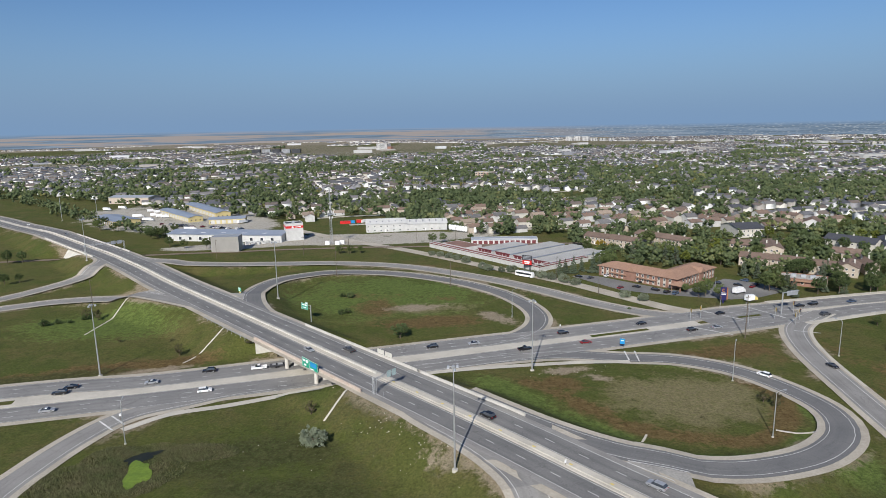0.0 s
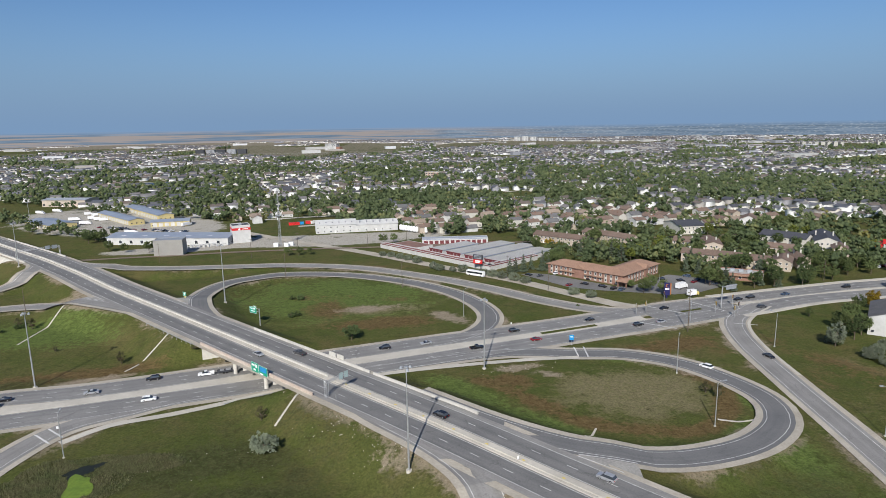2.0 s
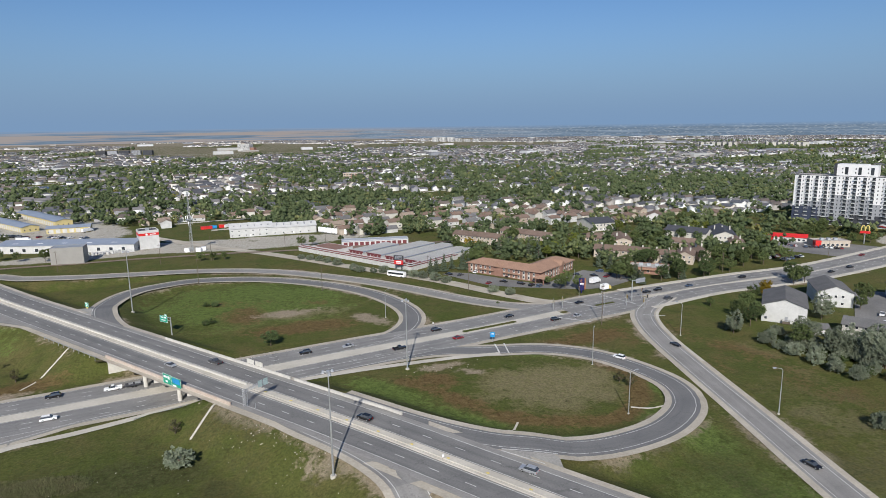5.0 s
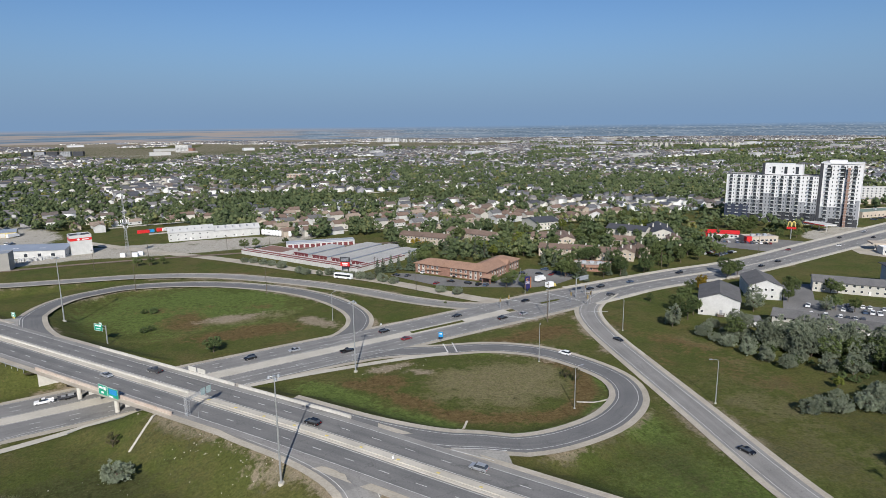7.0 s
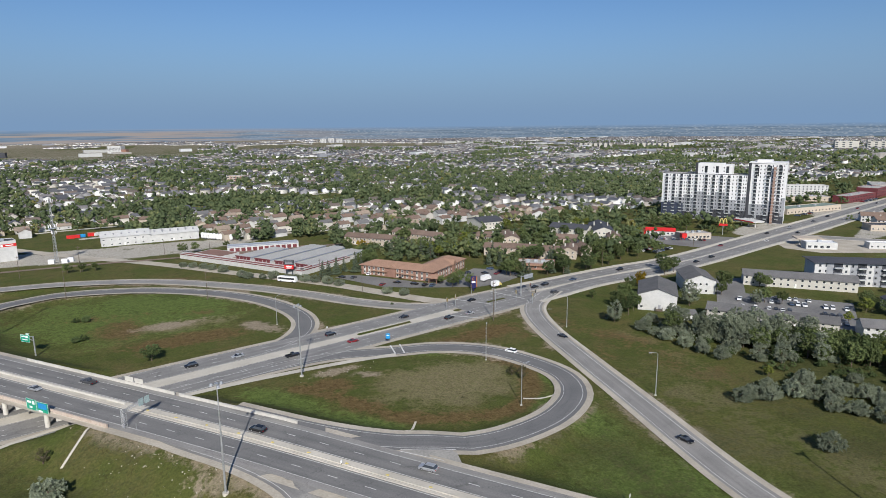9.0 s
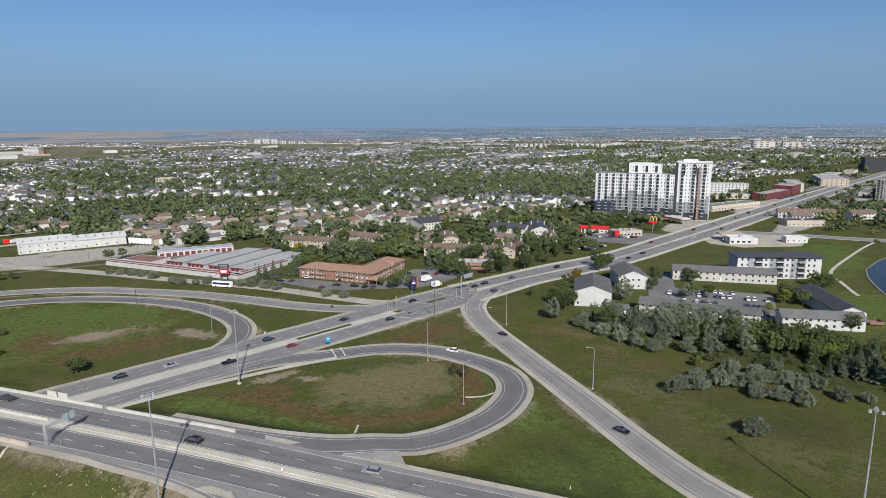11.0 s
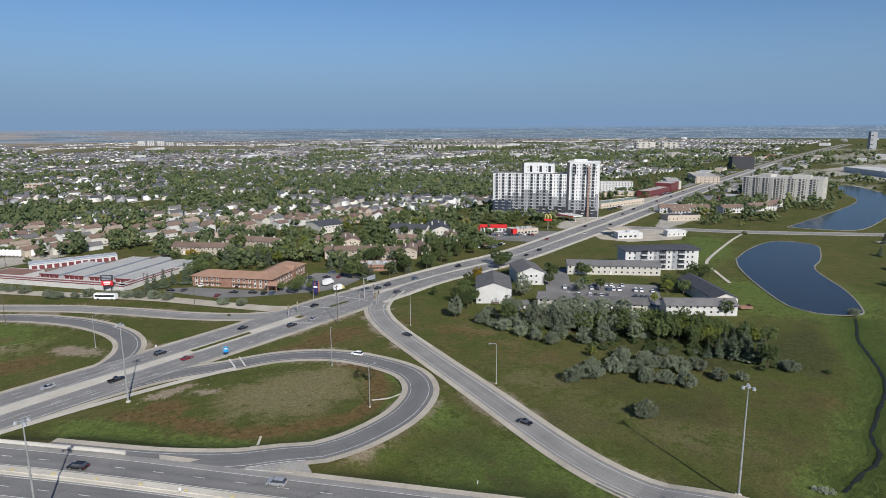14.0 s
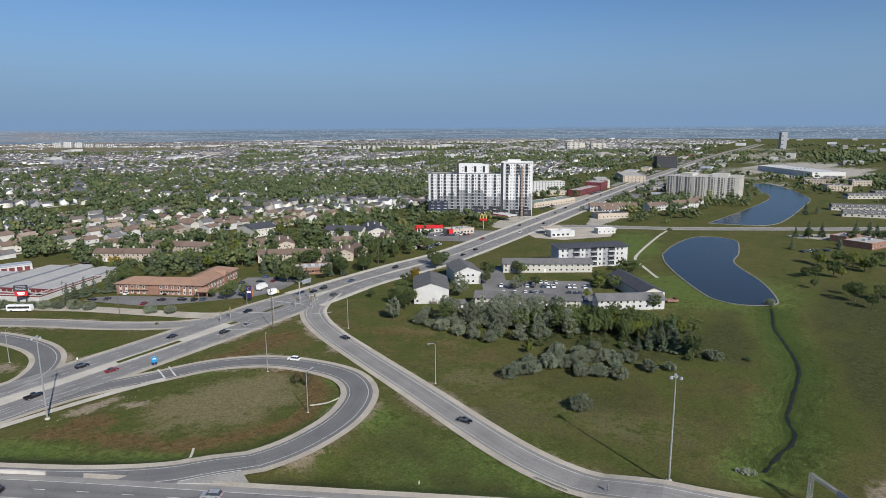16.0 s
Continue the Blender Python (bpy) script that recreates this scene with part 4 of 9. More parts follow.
urban = n_.new("ShaderNodeMapRange")
urban.inputs[1].default_value, urban.inputs[2].default_value = 0.4, 0.95
urban.inputs[3].default_value, urban.inputs[4].default_value = 1.0, 0.0
l_.new(rural.outputs[0], urban.inputs[0])
city = n_.new("ShaderNodeMath")
city.operation = "MULTIPLY"
l_.new(dot.outputs[0], city.inputs[0])
l_.new(urban.outputs[0], city.inputs[1])
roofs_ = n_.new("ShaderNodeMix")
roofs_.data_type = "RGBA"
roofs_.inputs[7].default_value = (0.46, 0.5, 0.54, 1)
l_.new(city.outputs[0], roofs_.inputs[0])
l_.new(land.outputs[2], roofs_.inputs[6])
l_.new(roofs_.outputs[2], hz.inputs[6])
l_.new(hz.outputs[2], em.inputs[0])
# the painted haze glow also covers the low sky and fades out upwards
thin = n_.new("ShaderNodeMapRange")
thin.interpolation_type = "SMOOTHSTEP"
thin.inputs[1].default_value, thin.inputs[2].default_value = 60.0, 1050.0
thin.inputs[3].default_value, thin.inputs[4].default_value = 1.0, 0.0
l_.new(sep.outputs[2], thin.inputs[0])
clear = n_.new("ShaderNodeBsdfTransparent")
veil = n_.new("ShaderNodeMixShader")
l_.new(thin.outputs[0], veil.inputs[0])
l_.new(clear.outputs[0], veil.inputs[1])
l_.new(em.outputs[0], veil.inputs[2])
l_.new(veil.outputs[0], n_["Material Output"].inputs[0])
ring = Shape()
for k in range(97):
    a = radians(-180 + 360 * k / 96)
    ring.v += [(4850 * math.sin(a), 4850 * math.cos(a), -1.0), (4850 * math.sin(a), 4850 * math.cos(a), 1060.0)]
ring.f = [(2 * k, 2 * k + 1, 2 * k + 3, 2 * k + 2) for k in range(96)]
tagged(part("backdrop", ring, M_FAR), "glowing backdrop painted as a hazy blue plain and low sky", "backdrop", kind="structure")


# ---- the overpass and its furniture ----
def hw_point(s, off, z=0.0):
    x, y = on_highway(s, off)
    return (x, y, highway_z(s) + z)


def hw_turn(s, off, z=0.0):
    x, y, zz = hw_point(s, off, z)
    return pose(x, y, zz, 0, 0, math.degrees(math.atan2(D[1], D[0])))


def hw_seg(s0, s1, step=5.0):
    return np.array([hw_point(s, 0) for s in np.arange(s0, s1 + 0.1, step)])


bridge = thing("overpass_bridge", Matrix(), "concrete highway overpass on column piers above the arterial", "bridge", kind="structure")
span_line = hw_seg(-221, -153, 4.0)
ribbon("deck", span_line, -HALF - 0.5, HALF + 0.5, 0.0, M_CONC, bridge, "concrete bridge deck edge", thick=0.55)
for o in (-10, -7, -4, -1, 1, 4, 7, 10):
    ribbon("girder", span_line, o - 0.35, o + 0.35, -0.55, M_CONC, bridge, thick=0.85)
for o, mt in ((-HALF - 0.25, M_RUST), (HALF + 0.25, M_CONC_W)):
    ribbon("parapet", hw_seg(-224, -150, 4.0), o - 0.2, o + 0.2, 0.95, mt, bridge, "stained concrete parapet", thick=1.5)
art_way = math.degrees(math.atan2(13, 49))
for s_mid in (-207.5, -187, -168):
    for o in (-9.5, -3.2, 3.2, 9.5):
        # piers stand in rows parallel to the road below
        shift = o * 0.52
        x, y = on_highway(s_mid - shift, o)
        col = Shape().tube((0, 0, -0.3), (0, 0, 5.3), 0.75, 0.75, 12)
        part("pier_column", col, M_CONC_W, bridge, m=pose(x, y, 0))
    cx, cy = on_highway(s_mid, 0)
    cap = Shape().box(-13.2, -0.7, 4.5, 13.2, 0.7, 5.65)
    part("pier_cap", cap, M_CONC_W, bridge, m=pose(cx, cy, 0, 0, 0, art_way))
for s_mid, sgn in ((-219, -1), (-156, 1)):
    cx, cy = on_highway(s_mid, 0)
    ab = Shape().box(-12.4, -0.8, -0.5, 12.4, 0.8, 5.7)
    part("abutment", ab, M_CONC_W, bridge, m=pose(cx, cy, 0, 0, 0, art_way))
    # paved slope down from the abutment to the road
    sl = Shape().add([(-16.5, -sgn * 0.4, 5.2), (16.5, -sgn * 0.4, 5.2), (15.5, sgn * -9.5, 0.1), (-15.5, sgn * -9.5, 0.1)], [(0, 1, 2, 3)] if sgn > 0 else [(3, 2, 1, 0)])
    part("slope_paving", sl, M_RUST, bridge, "stained concrete slope paving", m=pose(cx, cy, 0.8, 0, 0, art_way))

rail_bridge = thing("railway_bridge", Matrix(), "highway bridge over the railway with pale concrete wing walls", "bridge", kind="structure")
rb = hw_seg(-545, -470, 5.0)
ribbon("deck", rb, -HALF - 0.5, HALF + 0.5, 0.0, M_CONC, rail_bridge, thick=1.4)
for o in (-HALF - 0.3, HALF + 0.3):
    ribbon("parapet", hw_seg(-572, -458, 6.0), o - 0.25, o + 0.25, 0.9, M_CONC_W, rail_bridge, thick=1.6)
for s_mid in (-568, -540, -475):
    cx, cy = on_highway(s_mid, 0)
    part("abutment", Shape().box(-0.7, -13, -0.5, 0.7, 13, 6.0), M_CONC_W, rail_bridge, m=pose(cx, cy, 0, 0, 0, math.degrees(math.atan2(D[1], D[0]))))
wing = Shape().add([(-52, 0, 6.6), (0, 0, 6.6), (0, -0.6, 6.6), (-52, -0.6, 6.6), (-48, -6.0, 0.2), (-6, -6.0, 0.2), (-6, 0, -0.5), (-48, 0, -0.5)], [(0, 1, 2, 3), (3, 2, 5, 4), (0, 4, 7), (0, 3, 4), (1, 6, 5), (1, 5, 2)])
part("wing_wall", wing, M_CONC_W, rail_bridge, "pale concrete slope wall", m=pose(*on_highway(-462, -12.2), 0.3, 0, 0, math.degrees(math.atan2(D[1], D[0]))))


def barrier(name, s0, s1, off, label, material=M_CONC_W, high=0.85, wide=0.25):
    line = hw_seg(s0, s1, 5.0)
    return tagged(ribbon(name, line, off - wide, off + wide, high, material, thick=high), label, "barrier", kind="structure")


barrier("trim_median_barrier", -640, -158, 0.4, "long pale concrete median barrier")
barrier("trim_north_barrier", -150, -104, HALF + 0.3, "concrete roadside barrier")
tail = hw_seg(-158, 120, 6.0)
tagged(ribbon("trim_median_kerb", tail, -0.7, 0.7, 0.42, M_CONC, thick=0.3), "low concrete median kerb", "barrier", kind="structure")
sq = Shape().box(-0.45, -0.3, 0, 0.45, 0.3, 0.1, 0.08)
sq_me = sq.mesh("reflector")
for s in np.arange(-150, 60, 11.5):
    tagged(part("median_reflector", sq_me, M_YELLOW, m=hw_turn(s, 0.0, 0.42)), "small yellow reflector block on the median", "reflector", "median reflectors")


def guard_rail(line, off, label="steel guard rail on short posts"):
    g = thing("guard_rail", Matrix(), label, "guard rail")
    ribbon("rail", line, off - 0.04, off + 0.04, 0.75, M_STEEL, g, thick=0.32)
    n = side_of(line)
    for k in range(0, len(line), 2):
        x, y, z = line[k]
        part("post", POST_ME, M_STEEL, g, m=pose(x + n[k, 0] * (off - 0.15), y + n[k, 1] * (off - 0.15), z))
    return g


POST_ME = Shape().box(-0.07, -0.07, -0.5, 0.07, 0.07, 0.78).mesh("post")
guard_rail(hw_seg(-266, -226, 2.0), -HALF - 3.0)
guard_rail(PATH[(PATH[:, 0] > -58) & (PATH[:, 0] < -28)], -1.9, "low grey railing beside the footpath")
guard_rail(np.array([(x, y, 0.0) for x, y, _ in RAMPS["ramp_east"][0][(RAMPS["ramp_east"][0][:, 1] > 78) & (RAMPS["ramp_east"][0][:, 1] < 92)]]), -6.0, "short steel guard rail by the slip road")


# ---- lamps, masts and signs ----
def street_lamp(high=14.2):
    g = thing("street_lamp", Matrix(), "grey steel street lamp with one bent arm", "street lamp", "street lamps")
    part("pole", Shape().tube((0, 0, -0.3), (0, 0, high - 0.8), 0.16, 0.09, 8), M_STEEL, g)
    arm = Shape().tube((0, 0, high - 0.85), (0.5, 0, high - 0.25), 0.07, 0.06, 6).tube((0.5, 0, high - 0.25), (2.2, 0, high), 0.06, 0.05, 6)
    part("arm", arm, M_STEEL, g)
    head = part("lamp_head", Shape().box(2.0, -0.2, high - 0.1, 3.0, 0.2, high + 0.12, 0.05), M_GREYMETAL, g)
    part("lens", Shape().box(2.15, -0.14, high - 0.14, 2.9, 0.14, high - 0.09), M_LENS, head)
    part("base", Shape().tube((0, 0, -0.3), (0, 0, 0.25), 0.4, 0.35, 10), M_CONC, g)
    return g


def high_mast(high=27.4):
    g = thing("high_mast_light", Matrix(), "tall slim steel lighting mast with a ring of floodlights", "light mast", "high light masts")
    part("pole", Shape().tube((0, 0, -0.5), (0, 0, high * 0.5), 0.29, 0.21, 12).tube((0, 0, high * 0.5), (0, 0, high), 0.21, 0.12, 12), M_STEEL, g)
    part("base", Shape().tube((0, 0, -0.8), (0, 0, 0.4), 0.8, 0.75, 14), M_CONC, g)
    part("ring", Shape().tube((0, 0, high - 0.5), (0, 0, high + 0.1), 0.45, 0.5, 12), M_STEEL, g)
    for k in range(3):
        a = radians(20 + 120 * k)
        c, s = math.cos(a), math.sin(a)
        part("arm", Shape().tube((0, 0, high - 0.15), (1.3 * c, 1.3 * s, high - 0.05), 0.06, 0.05, 6), M_STEEL, g)
        hd = part("floodlight", Shape().tube((1.3 * c, 1.3 * s, high - 0.5), (1.3 * c, 1.3 * s, high + 0.05), 0.42, 0.26, 10), M_GREYMETAL, g)
        part("lens", Shape().tube((1.3 * c, 1.3 * s, high - 0.58), (1.3 * c, 1.3 * s, high - 0.5), 0.38, 0.38, 10), M_LENS, hd)
    return g


def height_at(x, y):
    return float(ground_height(np.array([[x, y]], float))[0])


def scatter(master, rows, z=None):
    """Puts the built thing at the first row and copies at the others: x, y, turn, size."""
    for k, (x, y, turn, size) in enumerate(rows):
        zz = height_at(x, y) if z is None else z
        m = pose(x, y, zz, 0, 0, turn)
        ob = master if k == 0 else copy_thing(master, m)
        ob.matrix_basis = m @ Matrix.Diagonal((size, size, size, 1))


scatter(high_mast(), [(2, 141, 20, 1.0), (32, 215.5, 50, 0.98), (-128, 217.5, 0, 1.0), (-236, 403, 30, 1.0), (-85, 308, 70, 1.08), (137, 65, 10, 1.02), (-330, 590, 0, 1.0), (-395, 640, 0, 1.0)])
scatter(street_lamp(), [(32, 281, 40, 0.95), (100, 203, 60, 1.0), (93, 163, 10, 1.0), (150.5, 224.5, 120, 1.02), (-93, 166, 100, 0.95), (137.5, 152, 170, 1.07), (133, 260, 200, 0.8), (141, 312, 250, 0.7)])
dark_mast = thing("timber_pole", Matrix(), "tall dark timber utility pole with a cross arm", "utility pole", "utility poles")
part("pole", Shape().tube((0, 0, -0.5), (0, 0, 15.4), 0.17, 0.11, 8), M_WOOD, dark_mast)
part("cross_arm", Shape().box(-1.1, -0.07, 14.4, 1.1, 0.07, 14.6), M_WOOD, dark_mast)
scatter(dark_mast, [(-65, 368, 10, 1.0), (4, 339, 10, 1.0), (125, 246, 30, 1.22), (-181, 309, 20, 1.0), (-160, 430, 0, 0.9), (-100, 437, 0, 0.9), (-68, 440, 0, 1.1), (82, 318, 30, 0.9), (66, 352, 30, 0.9), (-20, 470, 0, 0.8), (10, 478, 0, 0.8), (40, 486, 0, 0.8), (240, 320, 0, 0.8), (330, 336, 0, 0.9)])


def letters(text, size, x, z, parent, y=-0.12, name="lettering", material=None):
    cu = bpy.data.curves.new(name, "FONT")
    cu.body, cu.size, cu.align_x, cu.align_y, cu.extrude = text, size, "CENTER", "CENTER", 0.01
    ob = new(name, cu)
    dg = bpy.context.evaluated_depsgraph_get()
    me = bpy.data.meshes.new_from_object(ob.evaluated_get(dg))
    bpy.data.objects.remove(ob)
    me.materials.append(material or M_SIGN_W)
    o = new(name, me)
    o.parent = parent
    o.matrix_basis = pose(x, y, z, 90, 0, 0)
    return o


def sign_panel(parent, x0, x1, z0, z1, y, material, bars):
    """A sheet with a pale rim and bars where writing stands too small to read."""
    p = part("panel", Shape().box(x0, y, z0, x1, y + 0.1, z1), material, parent)
    rim = Shape()
    for b in ((x0, z1 - 0.09, x1, z1), (x0, z0, x1, z0 + 0.09), (x0, z0, x0 + 0.09, z1), (x1 - 0.09, z0, x1, z1)):
        rim.box(b[0], y - 0.015, b[1], b[2], y, b[3])
    part("rim", rim, M_SIGN_W, p)
    w, h = x1 - x0, z1 - z0
    for u0, u1, v0, v1 in bars:
        part("text_bar", Shape().box(x0 + u0 * w, y - 0.02, z0 + v0 * h, x0 + u1 * w, y - 0.004, z0 + v1 * h), M_SIGN_W, p)
    return p


# green and blue direction panels on the side of the overpass
sg = thing("overpass_sign", hw_turn(-180.5, -HALF - 1.1, 1.2), "green and blue direction signs fixed to the overpass side", "road sign")
sign_panel(sg, -5.0, -0.4, -1.6, 2.0, -0.2, M_SIGN_G, [(0.1, 0.5, 0.62, 0.82), (0.6, 0.85, 0.55, 0.85), (0.3, 0.6, 0.2, 0.38)])
sign_panel(sg, -0.2, 5.0, -1.8, 1.8, -0.2, M_SIGN_G, [(0.12, 0.5, 0.12, 0.26)])
part("inset", Shape().box(0.5, -0.24, -0.3, 4.4, -0.2, 1.4), M_SIGN_B, sg, "blue inset panel")
for x in (-4, -1.5, 0.8, 3.8):
    part("bracket", Shape().box(x - 0.08, -0.1, -2.0, x + 0.08, 1.0, 1.0), M_STEEL, sg)

# cantilever sign over the inner loop's lane
cs = thing("cantilever_sign", pose(-62, 278, height_at(-62, 278), 0, 0, -40), "green highway exit sign on a steel cantilever post", "road sign")
part("post", Shape().tube((0, 0, -0.3), (0, 0, 8.2), 0.3, 0.25, 10), M_STEEL, cs)
part("arm", Shape().tube((0, 0, 7.9), (-4.6, 0, 8.1), 0.14, 0.12, 8).tube((0, 0, 6.6), (-4.6, 0, 6.8), 0.14, 0.12, 8), M_STEEL, cs)
sign_panel(cs, -6.4, -1.6, 5.6, 8.6, -0.35, M_SIGN_G, [(0.12, 0.5, 0.65, 0.82), (0.55, 0.85, 0.6, 0.85), (0.2, 0.75, 0.25, 0.4)])
sign_panel(cs, -3.4, -1.6, 8.65, 9.3, -0.35, M_SIGN_G, [(0.2, 0.8, 0.3, 0.7)])


def truss_beam(parent, p, q, size, bays, name="truss"):
    """A lattice beam of four chords with diagonals."""
    p, q = Vector(p), Vector(q)
    ax = (q - p).normalized()
    up = Vector((0, 0, 1)) if abs(ax.z) < 0.9 else Vector((1, 0, 0))
    sd = ax.cross(up).normalized()
    up = sd.cross(ax)
    sh = Shape()
    cor = [sd * a * size / 2 + up * b * size / 2 for a, b in ((-1, -1), (1, -1), (1, 1), (-1, 1))]
    for c in cor:
        sh.tube(p + c, q + c, 0.06, 0.06, 5)
    for k in range(bays):
        a, b = p.lerp(q, k / bays), p.lerp(q, (k + 1) / bays)
        for i in range(4):
            c, d = cor[i], cor[(i + 1) % 4]
            sh.tube(a + c, b + d, 0.035, 0.035, 4)
            sh.tube(a + c, a + d, 0.035, 0.035, 4)
    return part(name, sh, M_STEEL, parent)


tr = thing("sign_gantry", pose(-22, 181, 4.6, 0, 0, -47), "galvanised lattice sign gantry seen from behind", "sign gantry")
truss_beam(tr, (0, 0, 0), (0, 0, 8.0), 0.95, 11, "tower")
truss_beam(tr, (0, 0, 7.2), (0.2, 8.2, 8.0), 0.6, 9, "beam")
for y0 in (4.4, 6.4):
    pl = part("sign_back", Shape().box(0.7, y0, 6.9, 0.78, y0 + 1.6, 9.0), mk("bare_aluminium_sheet", (0.34, 0.42, 0.42), (0.28, 0.36, 0.36), 0.5, 0.4, 2.0, 0.0), tr)
    for z in (7.3, 8.0, 8.6):
        part("stiffener", Shape().box(0.62, y0 + 0.05, z, 0.7, y0 + 1.55, z + 0.09), M_STEEL, pl)
part("footing", Shape().box(-0.9, -0.9, -0.8, 0.9, 0.9, 0.15), M_CONC_W, tr)
post2 = thing("marker_post", pose(-19, 179, 5.0), "slim grey marker post by the gantry", "post")
part("post", Shape().tube((0, 0, -0.5), (0, 0, 3.6), 0.09, 0.09, 6), M_STEEL, post2)

# far gantry across the highway, seen edge on
fg = thing("highway_gantry", hw_turn(-470, 0), "steel lattice gantry spanning the highway", "sign gantry")
for y in (-12.5, 12.5):
    truss_beam(fg, (0, y, -1.5), (0, y, 6.6), 0.7, 8, "tower")
truss_beam(fg, (0, -12.5, 6.2), (0, 12.5, 6.2), 0.9, 22, "beam")
for y in (4.0, 8.0):
    part("sign_back", Shape().box(0.5, y, 4.9, 0.58, y + 3.0, 7.3), M_GREYMETAL, fg)

# gantry at the foot of the last view
ng = thing("slip_road_gantry", pose(154.3, 38.6, height_at(154.3, 38.6), 0, 0, -122), "bare lattice sign gantry over the slip road", "sign gantry")
truss_beam(ng, (0, 0, -0.5), (0, 0, 7.8), 0.8, 10, "tower")
truss_beam(ng, (0, 0, 7.4), (15, 0, 7.6), 0.75, 16, "beam")
truss_beam(ng, (15, 0, -0.5), (15, 0, 7.6), 0.8, 10, "tower")
part("sign_back", Shape().box(8.0, -0.6, 6.2, 12.5, -0.5, 8.6), M_GREYMETAL, ng)

# two boards on the bridge's north parapet
for k, s in enumerate((-172.5, -168)):
    bd = thing("bridge_board", hw_turn(s, HALF + 0.6, 0.2), "plain grey board standing on the bridge parapet", "board", "bridge boards")
    part("board", Shape().box(-1.9, -0.06, 0.3, 1.9, 0.06, 2.3), M_CONC_W, bd)
    for x in (-1.5, 1.5):
        part("post", Shape().box(x - 0.06, 0.06, -0.4, x + 0.06, 0.16, 2.2), M_STEEL, bd)


# ---- houses of the town ----
def facing(p0, p1):
    """A pose whose x runs along a front from p0 to p1 and whose y leads away behind it; and the front's length."""
    a = math.atan2(p1[1] - p0[1], p1[0] - p0[0])
    return pose(p0[0], p0[1], 0, 0, 0, math.degrees(a)), math.hypot(p1[0] - p0[0], p1[1] - p0[1])


MESHES = {}
FOOT = []                                   # plots taken by buildings: pose, length, depth


def pane_mesh(w, h, framed):
    """A window: a pane, and a frame round it 8 cm proud, on the x-z plane."""
    key = ("pane", round(w, 2), round(h, 2), framed)
    if key not in MESHES:
        sh = Shape()
        t = 0.09
        sh.box(t, -0.03, t, w - t, 0.02, h - t)
        if framed:
            for b in ((0, 0, w, t), (0, h - t, w, h), (0, t, t, h - t), (w - t, t, w, h - t)):
                sh.box(b[0], -0.08, b[1], b[2], 0.02, b[3])
        me = sh.mesh("window")
        me.materials.append(M_GLASS)
        me.materials.append(M_TRIM)
        for f in me.polygons[6:]:
            f.material_index = 1
        MESHES[key] = me
    return MESHES[key]


def window(parent, m, w=1.3, h=1.4, framed=True):
    return part("window", pane_mesh(w, h, framed), None, parent, m=m)


def block_mesh(key, w, d, h, material, y0=0.0):
    k = (key, round(w, 2), round(d, 2), round(h, 2))
    if k not in MESHES:
        MESHES[k] = Shape().box(0, y0, 0, w, y0 + d, h).mesh(key)
        MESHES[k].materials.append(material)
    return MESHES[k]


def windows_on(parent, length, floors, bay, w, h, sill, storey, side="front", depth=0.0, start=1.0, framed=True):
    """Rows of windows on a front (y = 0) or an end (x = 0 or length)."""
    n = max(1, int((length - 2 * start + bay - w) / bay))
    if parent.matrix_basis.translation.length > 640:
        glz = Shape()
        for f in range(floors):
            for k in range(n):
                u, z = start + k * bay, sill + f * storey
                if side == "front":
                    glz.box(u, -0.05, z, u + w, 0.01, z + h)
                else:
                    glz.box(depth - 0.01, u, z, depth + 0.05, u + w, z + h)
        part("glazing", glz, M_GLASS, parent)
        return
    for f in range(floors):
        for k in range(n):
            u = start + k * bay
            z = sill + f * storey
            if side == "front":
                m = pose(u, -0.01, z)
            elif side == "right":
                m = pose(depth + 0.01, u, z, 0, 0, 90)
            else:
                m = pose(-0.01, u + w, z, 0, 0, -90)
            window(parent, m, w, h, framed)


def gabled(name, p0, p1, depth, eave, rise, wall, roof, label, category="house", floors=1, bay=3.2, group="", along_front=True, chimneys=0, win=(1.3, 1.3), door=True):
    m, L = facing(p0, p1)
    FOOT.append((m, L, depth))
    g = thing(name, m, label, category, group)
    if along_front:
        part("wall", Shape().house_walls(0, 0, L, depth, -0.5, eave, rise), wall, g)
        part("roof", Shape().gable(0, 0, L, depth, eave, rise, 0.6), roof, g)
    else:
        sh = Shape().house_walls(0, -L, depth, 0, -0.5, eave, rise)
        part("wall", sh, wall, g, m=pose(0, 0, 0, 0, 0, 90))
        part("roof", Shape().gable(0, -L, depth, 0, eave, rise, 0.5), roof, g, m=pose(0, 0, 0, 0, 0, 90))
    storey = eave / max(1, floors)
    windows_on(g, L, floors, bay, win[0], win[1], 0.9, storey)
    windows_on(g, depth, floors, 4.5, 1.1, 1.2, 1.0, storey, "right", L, 1.6)
    if door:
        part("door", Shape().box(L * 0.46, -0.07, 0, L * 0.46 + 1.0, 0.02, 2.1), M_TRIM, g)
    for k in range(chimneys):
        u = (k + 0.5) / chimneys * L
        part("chimney", Shape().box(u - 0.45, depth * 0.5 - 0.45, eave + rise * 0.4, u + 0.45, depth * 0.5 + 0.45, eave + rise + 1.3), M_CREAM, g)
    return g


